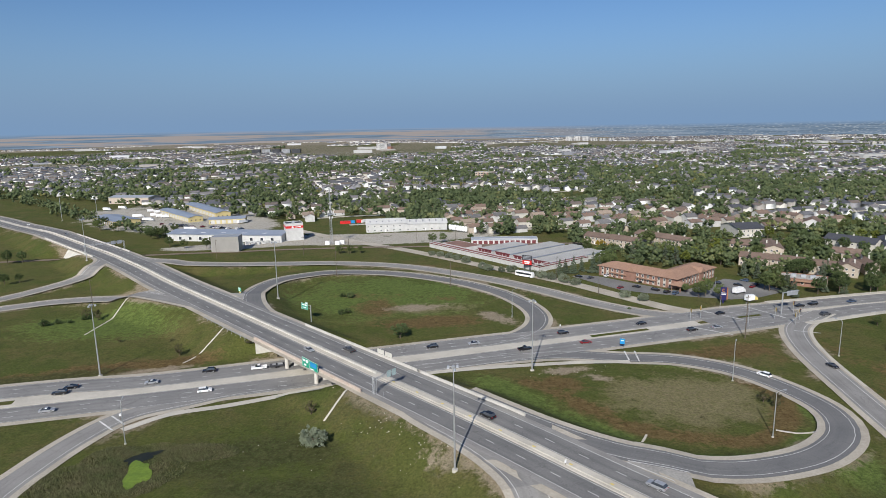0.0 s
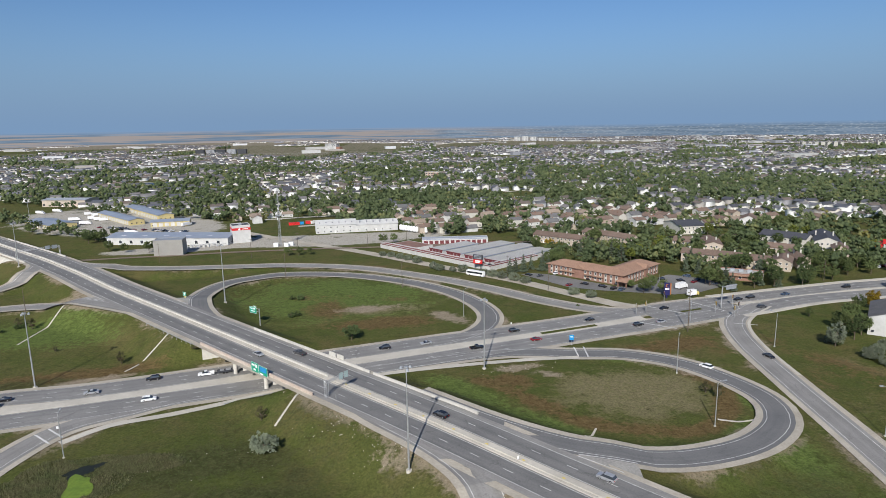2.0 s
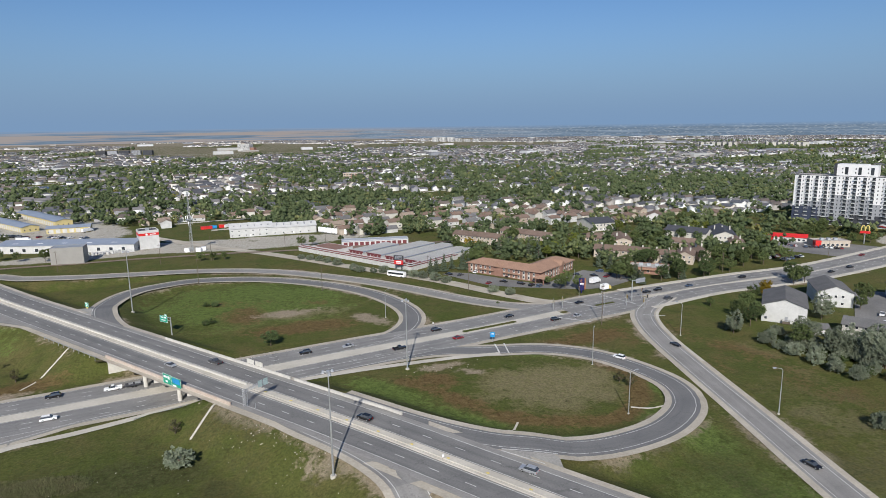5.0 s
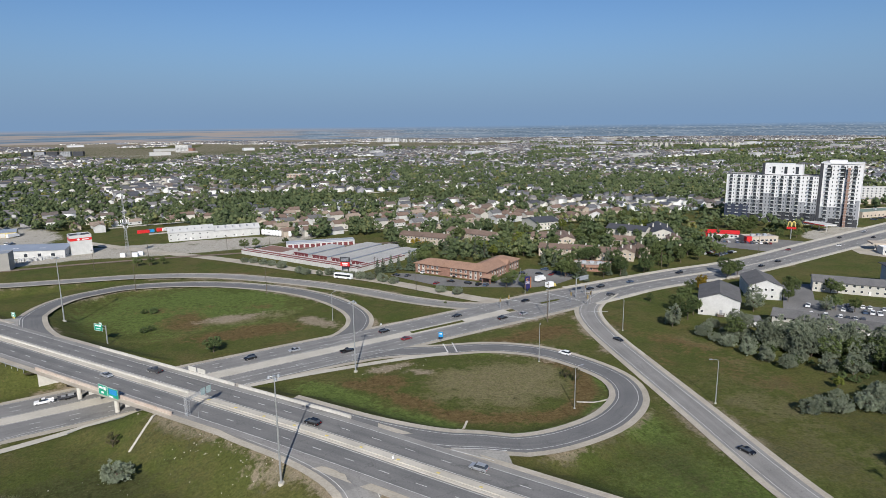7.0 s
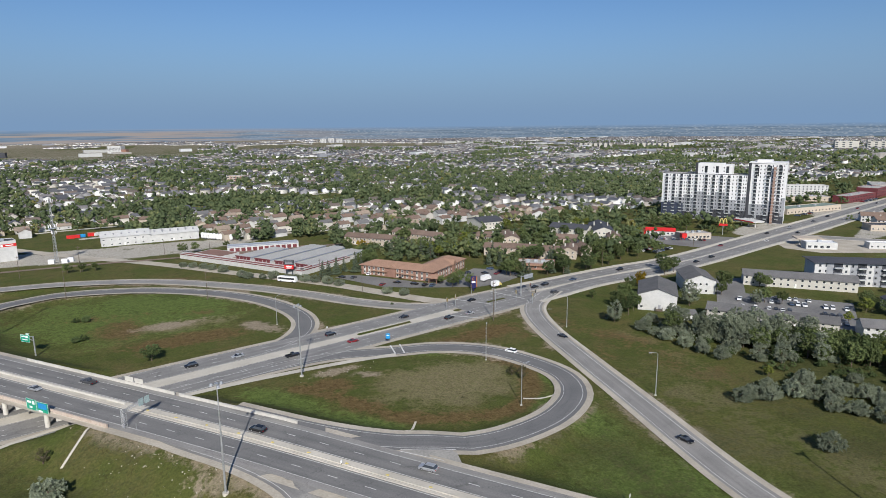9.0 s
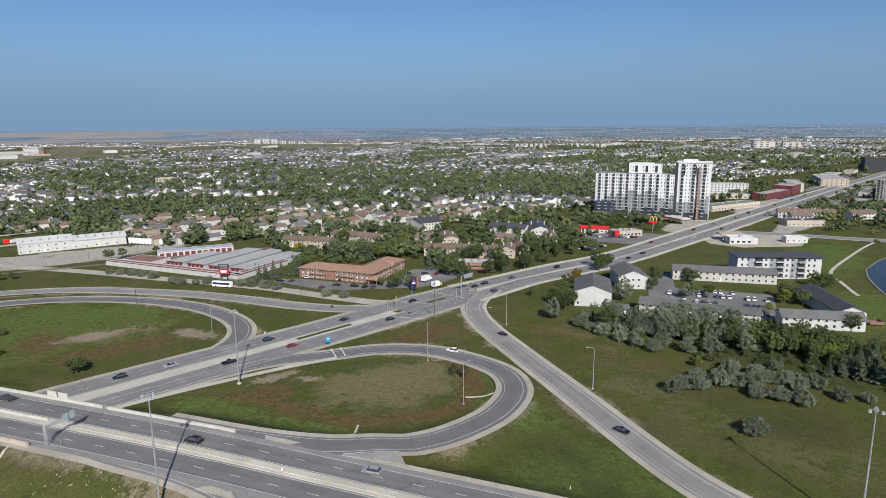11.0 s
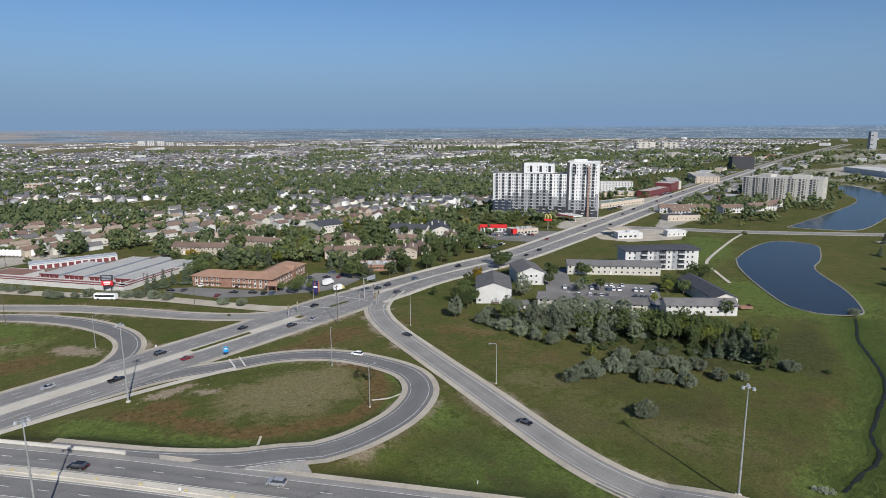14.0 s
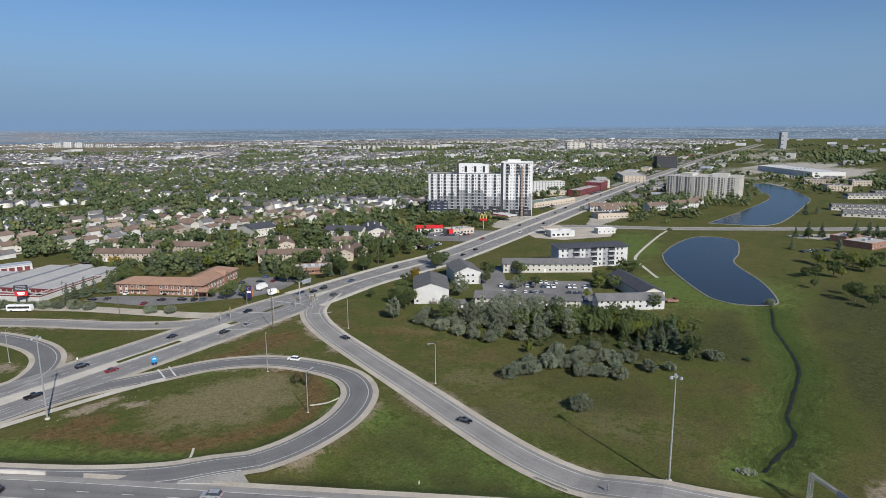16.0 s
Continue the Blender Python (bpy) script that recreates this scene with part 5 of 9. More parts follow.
def flat_block(name, p0, p1, depth, high, wall, roof, label, category="building", floors=1, bay=4.0, win=(1.4, 1.4), group="", parapet=0.5, units=1):
    m, L = facing(p0, p1)
    FOOT.append((m, L, depth))
    g = thing(name, m, label, category, group)
    part("wall", Shape().box(0, 0, -0.5, L, depth, high), wall, g)
    rim = Shape()
    for b in ((0, 0, L, 0.3), (0, depth - 0.3, L, depth), (0, 0.3, 0.3, depth - 0.3), (L - 0.3, 0.3, L, depth - 0.3)):
        rim.box(b[0], b[1], high, b[2], b[3], high + parapet)
    part("parapet", rim, wall, g)
    part("roof", Shape().box(0.3, 0.3, high - 0.1, L - 0.3, depth - 0.3, high + 0.06), roof, g)
    for k in range(units):
        u = L * (0.2 + 0.6 * (k + 0.5) / units)
        part("roof_unit", Shape().box(u - 1.2, depth * 0.45, high, u + 1.2, depth * 0.45 + 2.0, high + 1.5), M_METALROOF, g)
    if floors:
        windows_on(g, L, floors, bay, win[0], win[1], 0.9, high / floors)
        windows_on(g, depth, floors, bay, win[0], win[1], 0.9, high / floors, "right", L)
    return g


# the motel: two wings under terracotta hips, brick between pale window panels
mt = thing("motel", pose(125.5, 324.5, 0, 0, 0, 40), "two-storey brick motel with terracotta shingle roof, two wings", "motel")
WA, WB, DEEP = 50.0, 42.0, 13.5
part("wall", Shape().box(0, 0, -0.3, DEEP, WA, 5.5), M_BRICK, mt)
part("wall", Shape().box(DEEP, 0, -0.3, WB, DEEP, 5.5), M_BRICK, mt)
part("roof", Shape().hip(0, 0, DEEP, WA, 5.5, 2.6, 0.9), M_MOTELROOF, mt)
part("roof", Shape().hip(0, 0, WB, DEEP + 2, 5.52, 3.0, 0.9), M_MOTELROOF, mt)
part("roof", Shape().hip(-3.4, -4.5, 4.5, 2.0, 3.0, 1.5, 0.5), M_MOTELROOF, mt, "entrance canopy roof")
for x, y in ((-3.0, -4.0), (3.8, -4.0), (-3.0, 1.0)):
    part("canopy_post", Shape().box(x - 0.25, y - 0.25, -0.2, x + 0.25, y + 0.25, 3.05), M_BRICK, mt)
for k in range(14):
    y = 3.0 + k * 3.35
    if 25 < y < 30:
        continue
    pn = part("window_panel", Shape().box(-0.06, 0, 0.3, 0.0, 1.5, 5.2), M_CREAM, mt, "pale window panel", m=pose(0, y, 0))
    for z in (0.9, 3.5):
        window(pn, pose(-0.07, 1.3, z, 0, 0, -90), 1.1, 1.3, False)
for k in range(11):
    x = 6.5 + k * 3.3
    if 24 < x < 28:
        continue
    pn = part("window_panel", Shape().box(0, -0.06, 0.3, 1.4, 0.0, 5.2), M_CREAM, mt, "pale window panel", m=pose(x, 0, 0))
    for z in (0.9, 3.5):
        window(pn, pose(0.15, -0.07, z), 1.1, 1.3, False)
dm = Shape().add([(-1.4, 24.6, 5.6), (-1.4, 30.4, 5.6), (-1.4, 27.5, 8.2), (6, 24.6, 5.6), (6, 30.4, 5.6), (6.5, 27.5, 8.2)], [(0, 2, 5, 3), (1, 4, 5, 2), (0, 1, 2)])
part("dormer", dm, M_MOTELROOF, mt)
part("dormer_front", Shape().box(-0.7, 25.2, 0, 0.0, 29.8, 5.5), M_BRICK, mt)
dm = Shape().add([(23.2, -1.4, 5.6), (28.8, -1.4, 5.6), (26, -1.4, 8.2), (23.2, 6, 5.6), (28.8, 6, 5.6), (26, 6.5, 8.2)], [(0, 2, 5, 3), (1, 4, 5, 2), (0, 1, 2)])
part("dormer", dm, M_MOTELROOF, mt)
part("dormer_front", Shape().box(23.8, -0.7, 0, 28.2, 0, 5.5), M_BRICK, mt)
for y0, y1 in ((31, 42), (12, 24)):
    part("balcony", Shape().box(-1.2, y0, 2.6, 0, y1, 2.8).box(-1.25, y0, 2.8, -1.15, y1, 3.5), M_MOTELROOF, mt)

# the motel's pylon: navy with an orange crescent; its words stay bars
ms = thing("motel_sign", pose(139, 298, 0, 0, 0, -15) @ Matrix.Diagonal((0.62, 0.62, 0.7, 1)), "tall navy and orange roadside motel sign", "pylon sign")
part("post", Shape().box(-0.5, -0.2, -0.3, 0.5, 0.2, 4.5), M_NAVY, ms)
pb = part("panel", Shape().box(-2.3, -0.35, 2.0, 2.3, 0.35, 11.5), M_NAVY, ms)
part("side_band", Shape().box(2.3, -0.36, 2.6, 3.2, 0.36, 11.3), M_ORANGE, ms)
cres = Shape()
for k in range(14):
    a0, a1 = radians(50 + k * 18.5), radians(50 + (k + 1) * 18.5)
    q = [(1.25 * math.cos(a0), 1.25 * math.sin(a0)), (1.25 * math.cos(a1), 1.25 * math.sin(a1)), (0.7 * math.cos(a1) + 0.12, 0.7 * math.sin(a1)), (0.7 * math.cos(a0) + 0.12, 0.7 * math.sin(a0))]
    cres.add([(x, -0.4, 9.2 + z) for x, z in q], [(0, 1, 2, 3)])
part("emblem", cres, M_ORANGE, pb)
for z in (7.0, 6.1):
    part("text_bar", Shape().box(-1.7, -0.4, z, 1.7, -0.34, z + 0.45), M_SIGN_W, pb)
part("lower_panel", Shape().box(-2.0, -0.4, 3.0, 2.0, -0.34, 5.2), M_NAVY, pb)

# self-storage compound: pale walls with maroon bands, rows of low units
M_STORWALL = mk("grey_block_wall", (0.5, 0.5, 0.49), (0.42, 0.42, 0.41), 0.85, 0.3, 1.5, 0.1)
M_STORROOF = mk("pale_blue_grey_roof", (0.42, 0.415, 0.4), (0.36, 0.355, 0.345), 0.85, 0.08, 1.2, 0.1)
A_, B_ = Vector((-0.617, 0.787)), Vector((0.795, 0.607))


def stor(a, b):
    p = Vector((59, 372)) + A_ * a + B_ * b
    return p.x, p.y


for nm, q0, q1, dp in (("front", stor(112, 0), stor(0, 0), 5.0), ("end", stor(0, 0), stor(0, 46), 5.0)):
    g = flat_block("storage_row", q0, q1, dp, 3.1, M_STORWALL, mk("maroon_roof", (0.24, 0.1, 0.09), (0.19, 0.08, 0.075), 0.8, 0.1, 1.5, 0.1), "long low white storage row with maroon trim on its " + nm, "storage building", 0, units=0)
    m_, L_ = facing(q0, q1)
    part("band", Shape().box(0, -0.05, 2.6, L_, 0.0, 3.2), M_MAROON, g)
    part("band", Shape().box(0, dp, 1.9, L_, dp + 0.06, 3.5), M_MAROON, g)
    for k in range(int(L_ / 3.4)):
        part("panel_rib", block_mesh("rib", 0.12, 0.06, 2.55, M_CREAM), None, g, m=pose(k * 3.4 + 0.6, -0.06, 0))
yard = Shape().slab([stor(2, 5), stor(106, 5), stor(104, 34), stor(66, 78), stor(6, 72)], -0.4, 0.02)
tagged(part("pavement_storage_yard", yard, mk("reddish_gravel", (0.25, 0.17, 0.14), (0.19, 0.13, 0.105), 0.95, 0.12, 1.6, 0.3)), "reddish gravel yard of the storage compound", "yard", kind="structure")
for k in range(4):
    a0, long_ = 3.5 + k * 18.0, (56.0, 60.0, 56.0, 36.0)[k]
    g = flat_block("storage_row", stor(a0 + 14.0, 13), stor(a0, 13), long_, 3.2, M_STORWALL, M_STORROOF, "low storage building with pale flat roof and maroon doors", "storage building", 0, group="storage rows", units=0, parapet=0.12)
    for x in (0.5, 3.9, 7.3, 10.7):
        part("door", block_mesh("rolldoor", 2.9, 0.06, 2.6, M_MAROON), None, g, m=pose(x, -0.07, 0.05))
    part("roof_band", Shape().box(-0.2, -0.3, 2.75, 14.2, -0.02, 3.5), M_MAROON, g)
    part("roof_band", Shape().box(14.02, -0.05, 2.85, 14.25, long_, 3.42), M_BLUEROOF, g)
g = flat_block("storage_row", stor(107, 8), stor(80, 8), 16.0, 2.6, M_WHITEWALL, mk("red_gravel_roof", (0.26, 0.15, 0.12), (0.2, 0.12, 0.1), 0.95, 0.1, 2.0, 0.2), "storage building with reddish gravel roof", "storage building", 0, units=0, parapet=0.2)
g = flat_block("storage_row", stor(99, 30), stor(67, 69), 9.0, 4.0, M_WHITEWALL, M_METALROOF, "long white storage building with a row of red doors", "storage building", 0, units=0, parapet=0.15)
for j in range(12):
    part("door", block_mesh("rolldoor", 2.9, 0.06, 2.5, M_MAROON), None, g, m=pose(1.4 + j * 4.1, -0.07, 0.05))
part("roof_band", Shape().box(0, -0.1, 3.3, 50.4, -0.01, 3.9), M_BLUEROOF, g)
ss = thing("storage_sign", pose(52, 376, 0, 0, 0, -30), "black and red sign on two posts by the storage wall", "pylon sign")
for x in (-1.9, 1.9):
    part("post", Shape().box(x - 0.2, -0.2, -0.3, x + 0.2, 0.2, 4.6), M_TOWER_D, ss)
up_ = part("panel", Shape().box(-3.2, -0.3, 6.6, 3.2, 0.3, 9.6), M_TOWER_D, ss)
rp = part("panel", Shape().box(-3.0, -0.34, 3.9, 3.0, 0.34, 6.5), M_RED, ss)
part("text_bar", Shape().box(-1.8, -0.38, 5.2, 1.8, -0.33, 6.0), M_SIGN_W, rp)
part("text_bar", Shape().box(-1.5, -0.38, 4.4, 1.5, -0.33, 4.9), M_SIGN_W, rp)
for z in (7.2, 8.0, 8.8):
    part("text_bar", Shape().box(-2.4, -0.34, z, 2.4, -0.29, z + 0.35), M_GREYMETAL, up_)

# long white shed with vented roof
ws = gabled("white_shed", (-66, 531), (-32, 536), 20, 7.0, 3.2, M_WHITEWALL, M_WHITEWALL, "long white metal-clad industrial shed with roof vents", "industrial building", 2, 5.5, win=(1.4, 1.0))
ws2 = gabled("white_shed", (-32, 536.5), (4, 541), 18, 6.0, 2.8, M_WHITEWALL, M_WHITEWALL, "lower white metal-clad shed joined to a taller one", "industrial building", 1, 7.0, win=(1.4, 1.0))
for g, L in ((ws, 34), (ws2, 36)):
    for k in range(6):
        part("roof_vent", Shape().box(3 + k * L / 6.2, 3.2, 7.2, 4 + k * L / 6.2, 4.6, 9.2), M_TOWER_G, g)

def dome_tank():
    g = thing("storage_tank", Matrix(), "small white round-topped storage tank on legs", "tank", "white tanks")
    prof = [(0.0, 5.6), (0.7, 5.45), (1.2, 5.0), (1.35, 4.4), (1.35, 1.6), (0.8, 0.9), (0.3, 0.6)]
    sh_ = Shape()
    for (r0, z0), (r1, z1) in zip(prof[:-1], prof[1:]):
        sh_.tube((0, 0, z1), (0, 0, z0), r1, max(r0, 0.01), 12)
    part("shell", sh_, M_SIGN_W, g)
    for k in range(4):
        a_ = radians(45 + 90 * k)
        part("leg", Shape().tube((1.1 * math.cos(a_), 1.1 * math.sin(a_), -0.3), (1.1 * math.cos(a_), 1.1 * math.sin(a_), 2.2), 0.09, 0.09, 5), M_STEEL, g)
    return g


tank = dome_tank()
tank.matrix_basis = pose(6.6, 535, -0.1)
for k in range(1, 7):
    copy_thing(tank, pose(6.6 + 2.2 * k, 535 - 2.3 * k, -0.1))
copy_thing(tank, pose(27.5, 516, -0.1))
for x, y, turn, mt_, word in ((-94.4, 585.4, 8, M_RED, "red"), (-90.8, 587.0, 8, M_RED, "red"), (-87.1, 588.6, 5, M_SIGN_B, "blue"), (-80.5, 596.2, 8, M_ORANGE, "orange"), (-79.8, 591.8, 12, M_RED, "red"), (-76.2, 593.4, 50, M_SIGN_W, "white")):
    cb = thing("shipping_container", pose(x, y, -0.1, 0, 0, turn), word + " steel shipping container in the yard", "container", "yard containers")
    part("body", Shape().box(-3.0, -1.2, 0, 3.0, 1.2, 2.6), mt_, cb)
    for j in range(12):
        part("rib", Shape().box(-2.8 + j * 0.5, -1.25, 0.15, -2.68 + j * 0.5, -1.2, 2.45), mt_, cb)
    part("door", Shape().box(3.0, -1.1, 0.1, 3.06, 1.1, 2.5), mt_, cb)

# wholesale yard: blue-roofed hall, red-and-white tower, grey windowless box
bh = gabled("warehouse", (-228.0, 507.9), (-129.3, 490.2), 26, 5.6, 2.0, M_WHITEWALL, M_BLUEROOF, "long white warehouse with blue-grey metal roof", "warehouse", 1, 9.0, win=(2.6, 2.6))
for k in range(5):
    part("skylight", Shape().box(10 + k * 18, 4.0, 6.2, 14 + k * 18, 5.4, 6.6), M_SIGN_W, bh)
rt = flat_block("corner_tower", (-127, 497), (-114, 502), 13, 13.5, M_WHITEWALL, M_DARKROOF, "square white building with a red band and dark roof", "shop building", 0, units=1)
part("band", Shape().box(-0.06, -0.06, 9.9, 13.99, 0.0, 11.8).box(13.93, 0, 9.9, 13.99, 13.0, 11.8).box(-0.06, 0, 9.9, 0.0, 13.0, 11.8), M_RED, rt)
part("emblem", Shape().tube((5.4, -0.06, 10.8), (5.4, -0.14, 10.8), 0.8, 0.8, 18), M_SIGN_W, rt)
part("text_bar", Shape().box(7.6, -0.12, 10.5, 12.0, -0.07, 11.1), M_SIGN_W, rt)
flat_block("grey_block", (-172, 453), (-152, 454.5), 12, 11.2, mk("grey_brown_sheet", (0.3, 0.29, 0.27), (0.26, 0.25, 0.235), 0.6, 0.2, 2.0, 0.05, grain=0.06), M_GREYMETAL, "plain grey windowless metal-clad building", "industrial building", 0, units=0, parapet=0.2)
for nm, q0, q1, dp, hh in (("a", (-311.8, 681.7), (-252.0, 612.0), 14, 4.6), ("b", (-301.8, 727.6), (-234.7, 640.1), 15, 5.2), ("c", (-227.1, 597.7), (-193.6, 603.5), 13, 4.4), ("d", (-357.6, 631.3), (-315.7, 593.1), 24, 4.4)):
    m_, L_ = facing(q0, q1)
    g = gabled("storage_hall", q0, q1, dp, hh, 1.6, M_YELLOWWALL, M_BLUEROOF, "yellow metal storage hall with pale roller doors and blue-grey roof", "storage building", 1, 100, group="yellow halls", door=False)
    for k in range(int((L_ - 3) / 5.2)):
        part("door", block_mesh("whitedoor", 3.4, 0.08, 3.4, M_WHITEWALL), None, g, m=pose(2 + k * 5.2, -0.09, 0.05))
gabled("warehouse", (-426.3, 792.2), (-371.0, 782.6), 26, 8.0, 1.4, M_BEIGE, M_METALROOF, "beige workshop hall with pale roof", "industrial building", 1, 12, win=(2.6, 2.6))

# lattice telephone mast
cm_ = thing("telephone_mast", pose(-87, 479, 0), "slender steel lattice telephone mast with antennas", "mast")
sh = Shape()
for k in range(22):
    z0, z1 = 2 * k, 2 * k + 2
    r0, r1 = 1.3 - 0.042 * k, 1.3 - 0.042 * (k + 1)
    pts0 = [(r0 * math.cos(radians(a)), r0 * math.sin(radians(a)), z0) for a in (90, 210, 330)]
    pts1 = [(r1 * math.cos(radians(a)), r1 * math.sin(radians(a)), z1) for a in (90, 210, 330)]
    for i in range(3):
        sh.tube(pts0[i], pts1[i], 0.11, 0.11, 5).tube(pts0[i], pts1[(i + 1) % 3], 0.06, 0.06, 4).tube(pts1[i], pts1[(i + 1) % 3], 0.06, 0.06, 4)
part("lattice", sh, M_STEEL, cm_)
for z, n_ant, rr in ((20, 3, 1.6), (24, 6, 2.4), (41, 6, 1.8)):
    for k in range(n_ant):
        a = radians(360 * k / n_ant + 15)
        part("antenna", Shape().box(-0.2, -0.15, 0, 0.2, 0.15, 2.2), M_SIGN_W, cm_, m=pose(rr * math.cos(a), rr * math.sin(a), z))
part("platform", Shape().tube((0, 0, 23.4), (0, 0, 23.7), 2.6, 2.6, 12), M_STEEL, cm_)
for x, y in ((3, -3), (6, 1), (-5, -2)):
    part("cabinet", Shape().box(x, y, -0.2, x + 3.4, y + 2.4, 2.6), M_SIGN_W, cm_)

# white gabled hall and its neighbour by the slip road
ch = gabled("gabled_hall", (197.0, 233.5), (210.5, 222.0), 27, 7.6, 3.1, M_WHITEWALL, M_GREYROOF, "white hall with a steep grey shingle roof", "hall", 1, 60, along_front=False, door=False)
part("porch", Shape().box(8.2, -1.6, 0, 11.4, 0, 0.7).box(8.2, -1.6, 0.7, 8.3, 0, 1.7).box(11.3, -1.6, 0.7, 11.4, 0, 1.7).box(8.2, -1.6, 1.6, 11.4, -1.5, 1.7), M_WOOD, ch, "small dark back porch")
part("door", Shape().box(9.2, -0.07, 0.7, 10.4, 0.02, 2.8), M_TOWER_G, ch)
gabled("gabled_hall", (239, 247), (252, 239), 24, 7.0, 3.0, M_WHITEWALL, M_GREYROOF, "white two-storey house with grey shingle roof", "house", 2, 3.0, along_front=False)
gabled("garden_shed", (202, 212), (210, 209), 6, 2.6, 1.3, M_WHITEWALL, M_GREYROOF, "small white shed with grey roof", "shed", 1, 30, door=False)
# terraces round the car park
gabled("terrace_row", (281.5, 248), (321.5, 210.5), 12, 5.4, 2.2, M_CREAM, M_GREYROOF, "pale two-storey terrace with grey roof facing a car park", "terraced houses", 2, 3.4, group="terraces")
gabled("terrace_row", (216, 209), (226, 196), 10, 4.6, 2.2, M_CREAM, M_GREYROOF, "short pale terrace with grey roof", "terraced houses", 2, 3.4, group="terraces")
gabled("terrace_row", (229, 193), (250, 169.5), 10, 4.0, 2.0, M_CREAM, M_GREYROOF, "pale terrace with grey roof half hidden by trees", "terraced houses", 2, 3.4, group="terraces")
gabled("terrace_row", (254, 162), (279.5, 141), 10, 4.8, 2.2, M_WHITEWALL, M_GREYROOF, "white two-storey terrace with grey roof", "terraced houses", 2, 3.2, group="terraces")
gabled("terrace_row", (281, 154), (291, 147), 42, 5.2, 2.4, M_CREAM, M_DARKROOF, "long terrace with a dark roof, end wall to the field", "terraced houses", 2, 3.4, group="terraces", along_front=False)
dk = thing("timber_deck", pose(291.5, 147, 0, 0, 0, -35), "red-brown timber deck with railings", "deck")
part("platform", Shape().box(0, -3, 0.5, 6, 3, 0.7), M_BRICK, dk)
part("railing", Shape().box(0, -3, 0.7, 6, -2.9, 1.7).box(5.9, -3, 0.7, 6, 3, 1.7), M_BRICK, dk)

# four-storey flats with black balconies
ap = thing("apartment_block", facing((316, 232), (354.5, 206.2))[0], "four-storey pale apartment block with charcoal roof and balconies", "apartment block")
AL = math.hypot(38.5, 25.8)
part("wall", Shape().box(0, 0, -0.4, AL, 15, 12.6), M_WHITEWALL, ap)
part("roof", Shape().hip(0, 0, AL, 15, 12.6, 1.2, 1.5), M_DARKROOF, ap)
for b in range(4):
    x0 = 9.5 + b * 11.8
    if x0 + 4 > AL:
        continue
    # flat dark panel paints the shade of the balcony bay; the wall stays solid
    part("recess", Shape().box(x0, -0.05, 0.2, x0 + 4.4, 0.0, 12.3), M_TOWER_D, ap)
    part("cladding", Shape().box(x0 - 3.6, -0.04, 0.2, x0, 0.0, 12.3), M_TOWER_G, ap, "pale grey panel")
    for f in range(4):
        bal = part("balcony", Shape().box(x0 + 0.1, -1.5, 0.2 + 3.1 * f, x0 + 4.3, -0.05, 0.5 + 3.1 * f), M_TRIM, ap)
        part("railing", Shape().box(x0 + 0.1, -1.5, 0.4 + 3.1 * f, x0 + 4.3, -1.42, 1.2 + 3.1 * f), M_TOWER_G, bal)
        window(ap, pose(x0 + 0.7, -0.06, 0.5 + 3.1 * f), 2.6, 2.0, False)
for f in range(4):
    for x in (2.0, 5.2, 15.2, 18.2, 27.0, 30.0, 38.8, 41.8):
        window(ap, pose(x, -0.01, 0.9 + 3.1 * f), 1.3, 1.5, False)


# the two high apartment towers: white above, grey and charcoal in steps below
M_RAILGLASS = mk("tinted_rail_glass", (0.1, 0.11, 0.125), (0.13, 0.14, 0.155), 0.2, 0.5, 2.0, 0.0, spec=0.6)
M_WRAP = mk("dark_building_wrap", (0.035, 0.045, 0.075), (0.05, 0.062, 0.095), 0.6, 0.3, 1.5, 0.1)


def tower(name, p0, p1, depth, high, floors, columns, steps, label, seed):
    m, L = facing(p0, p1)
    FOOT.append((m, L, depth))
    g = thing(name, m, label, "apartment tower")
    st = high / floors
    part("wall", Shape().box(0, 0, -0.5, L, depth, high), M_TOWER_W, g)
    rng_ = random.Random(seed)
    bays = int(L / 2.9)
    tone = 0
    for k in range(bays):
        # cladding steps up and down from bay to bay
        tone = max(-2, min(2, tone + rng_.choice((-1, 0, 1))))
        slope = steps[2] * k / bays
        dark = st * max(1, round(steps[0] + slope * 0.5 + rng_.choice((-1, 0, 0, 1)) * 0.6))
        grey = st * max(3, round(steps[1] + slope + tone))
        x0, x1 = k * L / bays, (k + 1) * L / bays
        part("cladding", Shape().box(x0, -0.05, 0, x1, 0.0, dark), M_TOWER_D, g)
        part("cladding", Shape().box(x0, -0.05, dark, x1, 0.0, grey), M_TOWER_G, g)
    slab_ = block_mesh("balcony_slab", 2.9, 1.6, 0.3, M_TOWER_W, -1.6)
    rail_ = block_mesh("balcony_rail", 2.9, 0.07, 0.95, M_RAILGLASS, -1.6)
    wide_p = block_mesh("wide_pane", 2.3, 0.06, 2.45, M_GLASS, -0.12)
    small_p = block_mesh("small_pane", 0.75, 0.06, 1.35, M_GLASS, -0.12)
    for f in range(1, floors):
        for j, c in enumerate(columns):
            x = c * L
            b = part("balcony", slab_, None, g, m=pose(x, 0, f * st))
            part("railing", rail_, None, b, m=pose(0, 0, 0.3))
            part("window", wide_p, None, g, m=pose(x + 0.2, 0, f * st + 0.32))
            gap_ = ((columns[j + 1] if j + 1 < len(columns) else 1.0) - c) * L
            part("window", small_p, None, g, m=pose(x + 2.9 + (gap_ - 2.9) * 0.25, 0, f * st + 1.0))
            if gap_ > 7.0:
                part("window", small_p, None, g, m=pose(x + 2.9 + (gap_ - 2.9) * 0.7, 0, f * st + 1.0))
    return g, L


